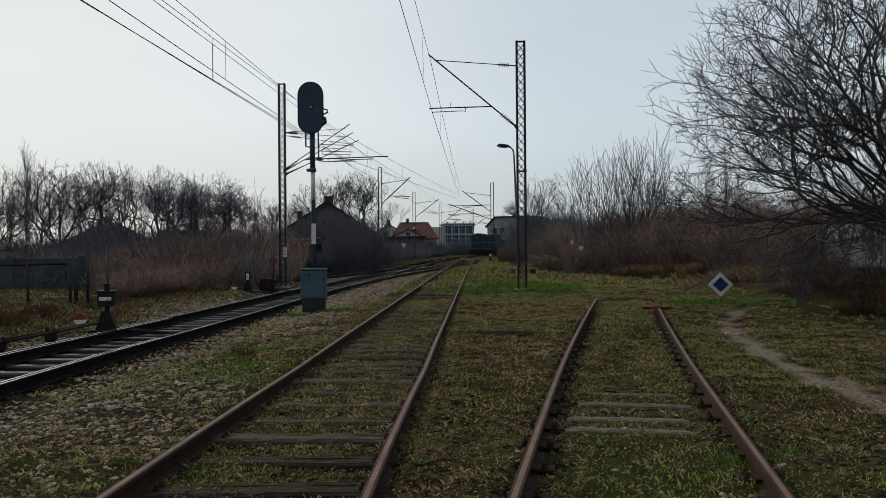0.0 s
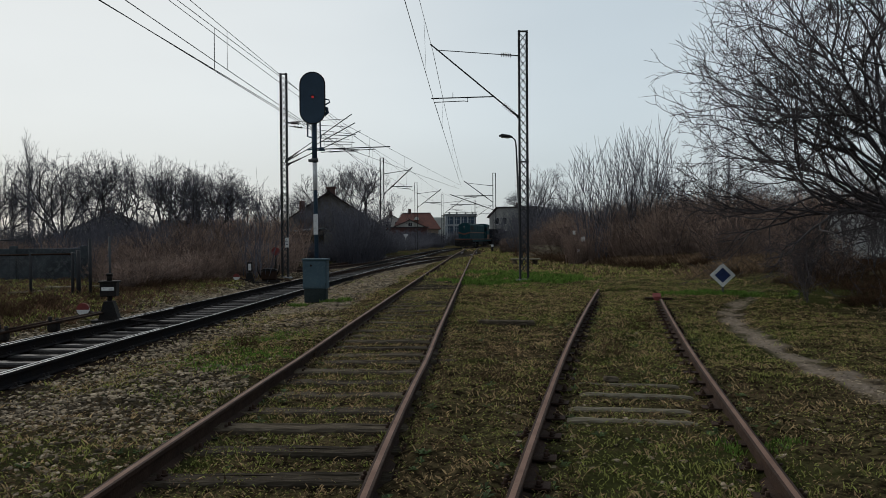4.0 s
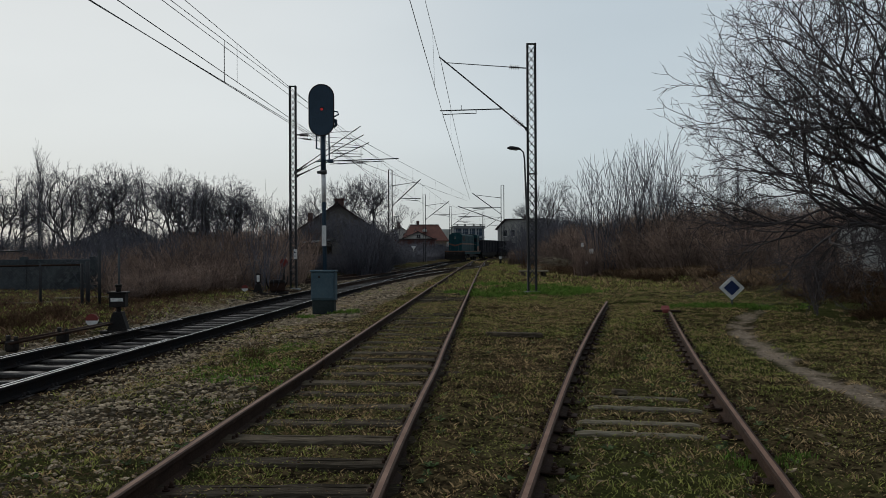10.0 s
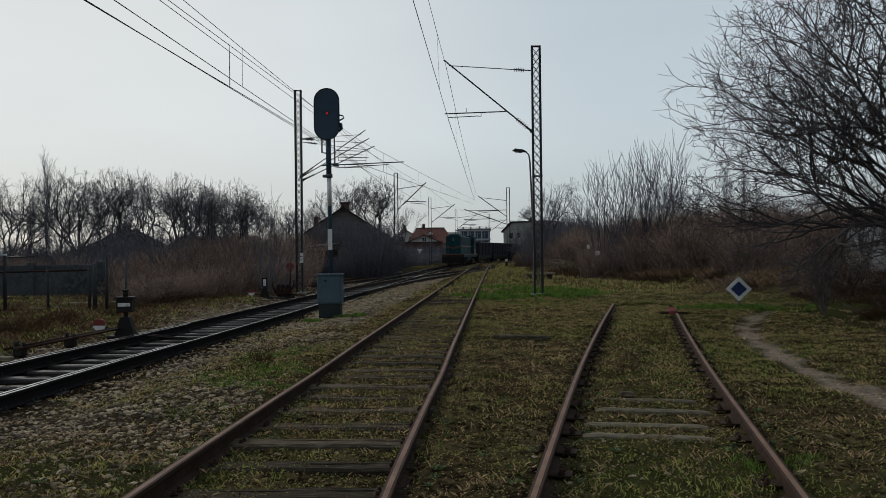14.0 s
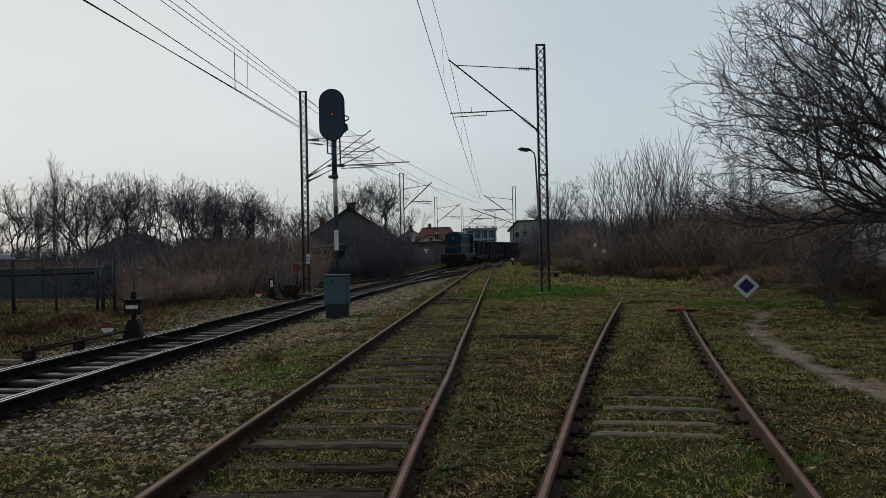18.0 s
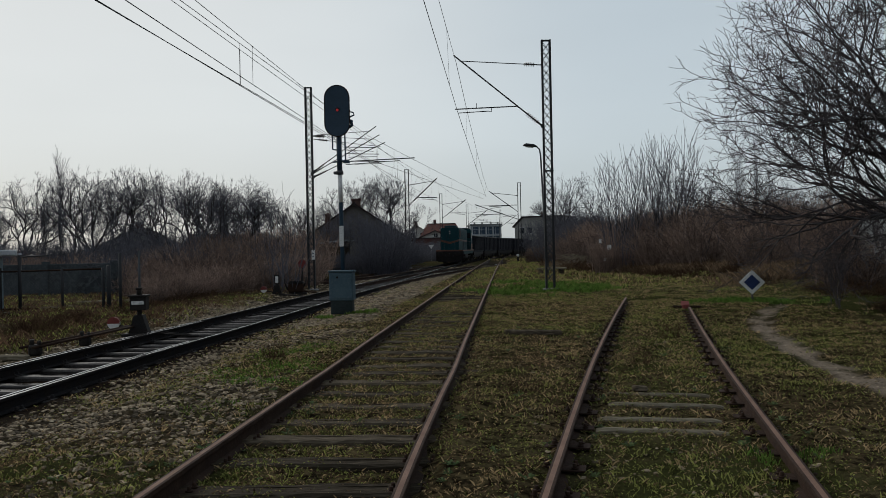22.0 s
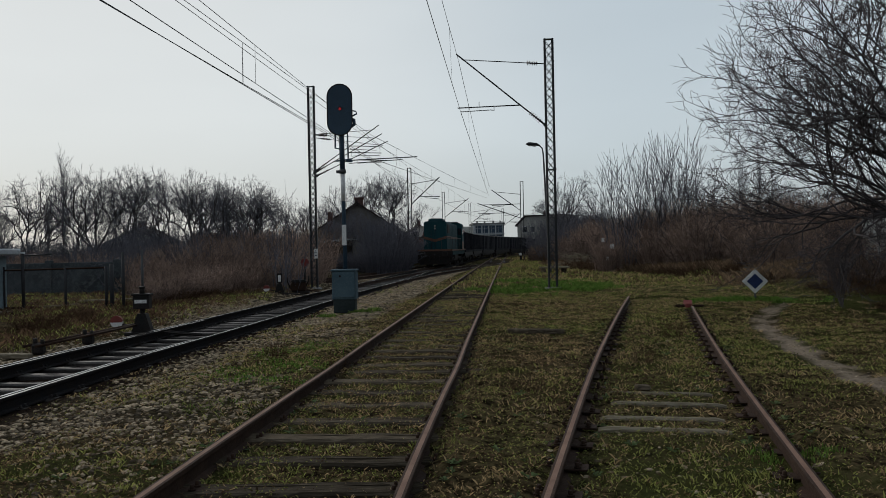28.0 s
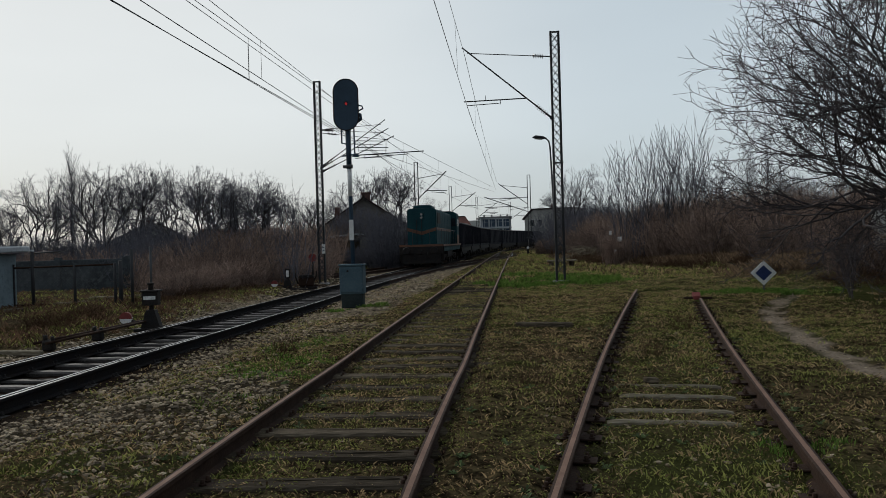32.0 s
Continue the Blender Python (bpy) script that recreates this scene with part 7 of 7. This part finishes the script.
    # dark houses behind the left tree row
    gable_house(pose(-33.5, 80, -0.5, 0, 0, 10), 9, 10, 2.4, 4.5, PLASTER, TILE_DARK, "dim house half hidden by bare trees", ((-2, 1.4, 1, 1), (2, 1.4, 1, 1)), ((0, 3, 5.3, 0.7),))
    gable_house(pose(-29.0, 84, -1.0, 0, 0, -60), 8, 8, 2.6, 4.4, PLASTER_WARM, TILE_RED, "small red-roofed house behind the trees", (), ((0, 3, 5.2, 0.6),))


make_buildings()


def make_fence():
    f = thing("wire_fence", pose(-10.2, 22.3, -0.05), "rusty wire-mesh fence panels on steel posts", "fence")
    for x, top, r in ((0.0, 1.22, 0.045), (0.16, 1.28, 0.06), (-1.15, 1.2, 0.04), (-2.35, 1.62, 0.05), (-2.9, 1.25, 0.035), (-4.1, 1.5, 0.045), (-5.6, 1.18, 0.05)):
        part("post", Build().tube([(x, 0, -0.2), (x, 0, top)], r, 8), MAST_PAINT, f)
    part("post_cap", Build().tube([(-2.35, 0, 1.60), (-2.35, 0, 1.65)], 0.06, 8), SHEET_WHITE, f, "white post cap")
    part("top_rail", Build().tube([(-5.6, 0, 1.16), (-2.6, 0, 1.15), (0, 0, 1.18)], 0.026, 6), RUST, f)
    part("upper_rail", Build().tube([(-2.45, 0.05, 1.55), (-1.55, 0.05, 1.58)], 0.022, 6), GALV, f)
    part("foot_rail", Build().box((-2.8, 0, 0.10), (5.6, 0.05, 0.05), 0.01), RUST, f)
    b = Build()
    for k in range(70):
        x = -5.6 + k * 0.08
        for s in (-1, 1):
            x1 = x + s * 1.02
            if -5.6 <= x1 <= 0:
                b.tube([(x, 0.0, 0.12), (x1, 0.0, 1.14)], 0.0018, 3)
    part("mesh", b, GALV, f, "diamond wire mesh")
    g = thing("fence_posts", pose(-8.4, 20.4, 0), "pair of tall dark posts at the fence's end", "post")
    part("post", Build().tube([(-1.1, 1.4, -0.2), (-1.1, 1.4, 1.55)], 0.045, 8), MAST_PAINT, g)
    part("post", Build().tube([(-0.9, 2.2, -0.2), (-0.9, 2.2, 1.6)], 0.035, 8), GALV, g)
    w = thing("yard_wall", pose(-16.5, 31, 0, 0, 0, 4), "faded blue-grey yard wall behind the fence", "wall")
    for k in range(5):
        part("wall_panel", Build().box((-9 + k * 2.6, 0, 0.55), (2.56, 0.16, 1.3), 0.02), BLUE_WALL, w)
        part("pier", Build().box((-7.7 + k * 2.6, -0.02, 0.6), (0.24, 0.26, 1.4), 0.02), BLUE_WALL, w)
    h = thing("yard_hut", pose(-13.95, 20.9, 0, 0, 0, -4), "small pale blue hut with a flat white roof", "hut")
    part("body", Build().box((0, 0.8, 0.75), (1.5, 1.6, 1.5), 0.02), HUT_BLUE, h)
    part("roof", Build().box((0.05, 0.75, 1.62), (2.0, 2.1, 0.17), 0.03), SHEET_WHITE, h, "flat white roof")
    part("window", Build().box((0.25, -0.01, 1.0), (0.8, 0.04, 0.85), 0.01), GLASS, h)
    part("window_frame", Build().box((0.25, -0.03, 1.45), (0.96, 0.05, 0.07), 0.01).box((0.25, -0.03, 0.56), (0.96, 0.06, 0.06), 0.01).box((-0.2, -0.03, 1.0), (0.06, 0.05, 0.9), 0.01), WHITE_PAINT, h)
    part("corner_post", Build().box((0.74, -0.02, 0.76), (0.09, 0.09, 1.5), 0.01), SHEET_WHITE, h, "white corner post")
    # a pale wall glimpsed through the undergrowth on the right
    p = thing("boundary_wall", pose(19.2, 32.3, 0.25, 0, 0, -6), "pale boundary wall behind the undergrowth", "wall")
    for k in range(5):
        part("wall_panel", Build().box((-2.6 + k * 2.6, 0, 0.9), (2.56, 0.14, 2.5), 0.02), PLASTER_PALE, p)

    # old pipes lying in the yard's grass
    for a, b in (((-11.90, 22.16), (-11.38, 23.11)), ((-11.91, 24.18), (-10.65, 25.12)), ((-12.11, 20.16), (-11.93, 20.64))):
        o = thing("fallen_pipe", Matrix(), "pale weathered pipe lying in the yard's grass", "pipe", "pipes in the yard")
        part("tube", Build().tube([(*a, ground_z(*a) + 0.05), (*b, ground_z(*b) + 0.06)], 0.045, 8), PALE_WOOD, o)


make_fence()


# ---- what moves ----
LINE_S = np.concatenate([[0], np.cumsum(np.hypot(*np.diff(MAIN, axis=0).T))])


def along(s):
    """The place on the main line at a distance from its near end."""
    x, y = np.interp(s, LINE_S, MAIN[:, 0]), np.interp(s, LINE_S, MAIN[:, 1])
    return Vector((x, y, float(main_z(y))))


def front_at(t):
    """Where the engine's front is on the main line after t seconds."""
    y = np.interp(t, [0, 3, 6, 9, 12, 14.5, 17, 20, 23, 25.5, 28, 30, 32], [139.0, 130.2, 121.4, 113.9, 107.0, 101.4, 96.2, 88.6, 80.4, 73.2, 65.2, 58.0, 50.8])
    return float(np.interp(y, MAIN[:, 1], LINE_S))


def ride(start, a, b):
    """Pose of a vehicle whose near end is at that distance, standing on pivots a and b behind it."""
    p, q = along(start + a), along(start + b)
    d = (q - p).normalized()
    o = p - d * a
    return Matrix.Translation(o) @ Vector((0, 1, 0)).rotation_difference(d).to_matrix().to_4x4()


def motions():
    times = [0, 1.5, 3, 4.5, 6, 7.5, 9, 10.5, 12, 13.25, 14.5, 15.75, 17, 18.5, 20, 21.5, 23, 24.25, 25.5, 26.75, 28, 29, 30, 31, 32]
    walk(LOCO, [(t, ride(front_at(t), 3.6, 13.4)) for t in times])
    for k, w in enumerate(WAGONS):
        off = 17.7 + 13.55 * k
        walk(w, [(t, ride(front_at(t) + off, 2.5, 10.7)) for t in times])
    fine = [i * 0.2 for i in range(161)]
    for w, y, r, _ in TURNING:
        walk(w, [(t, Matrix.Translation((0, y, r)) @ Matrix.Rotation((front_at(0) - front_at(t)) / r, 4, "X")) for t in fine])
    for g in WAGONS:
        own = [o for o in g.children if o.name.startswith("wheelset")]
        for o, y in zip(own, (1.6, 3.4, 9.8, 11.6)):
            o.matrix_basis = Matrix.Translation((0, y, 0.46))
            walk(o, [(t, Matrix.Translation((0, y, 0.46)) @ Matrix.Rotation((front_at(0) - front_at(t)) / 0.46, 4, "X")) for t in fine])


motions()
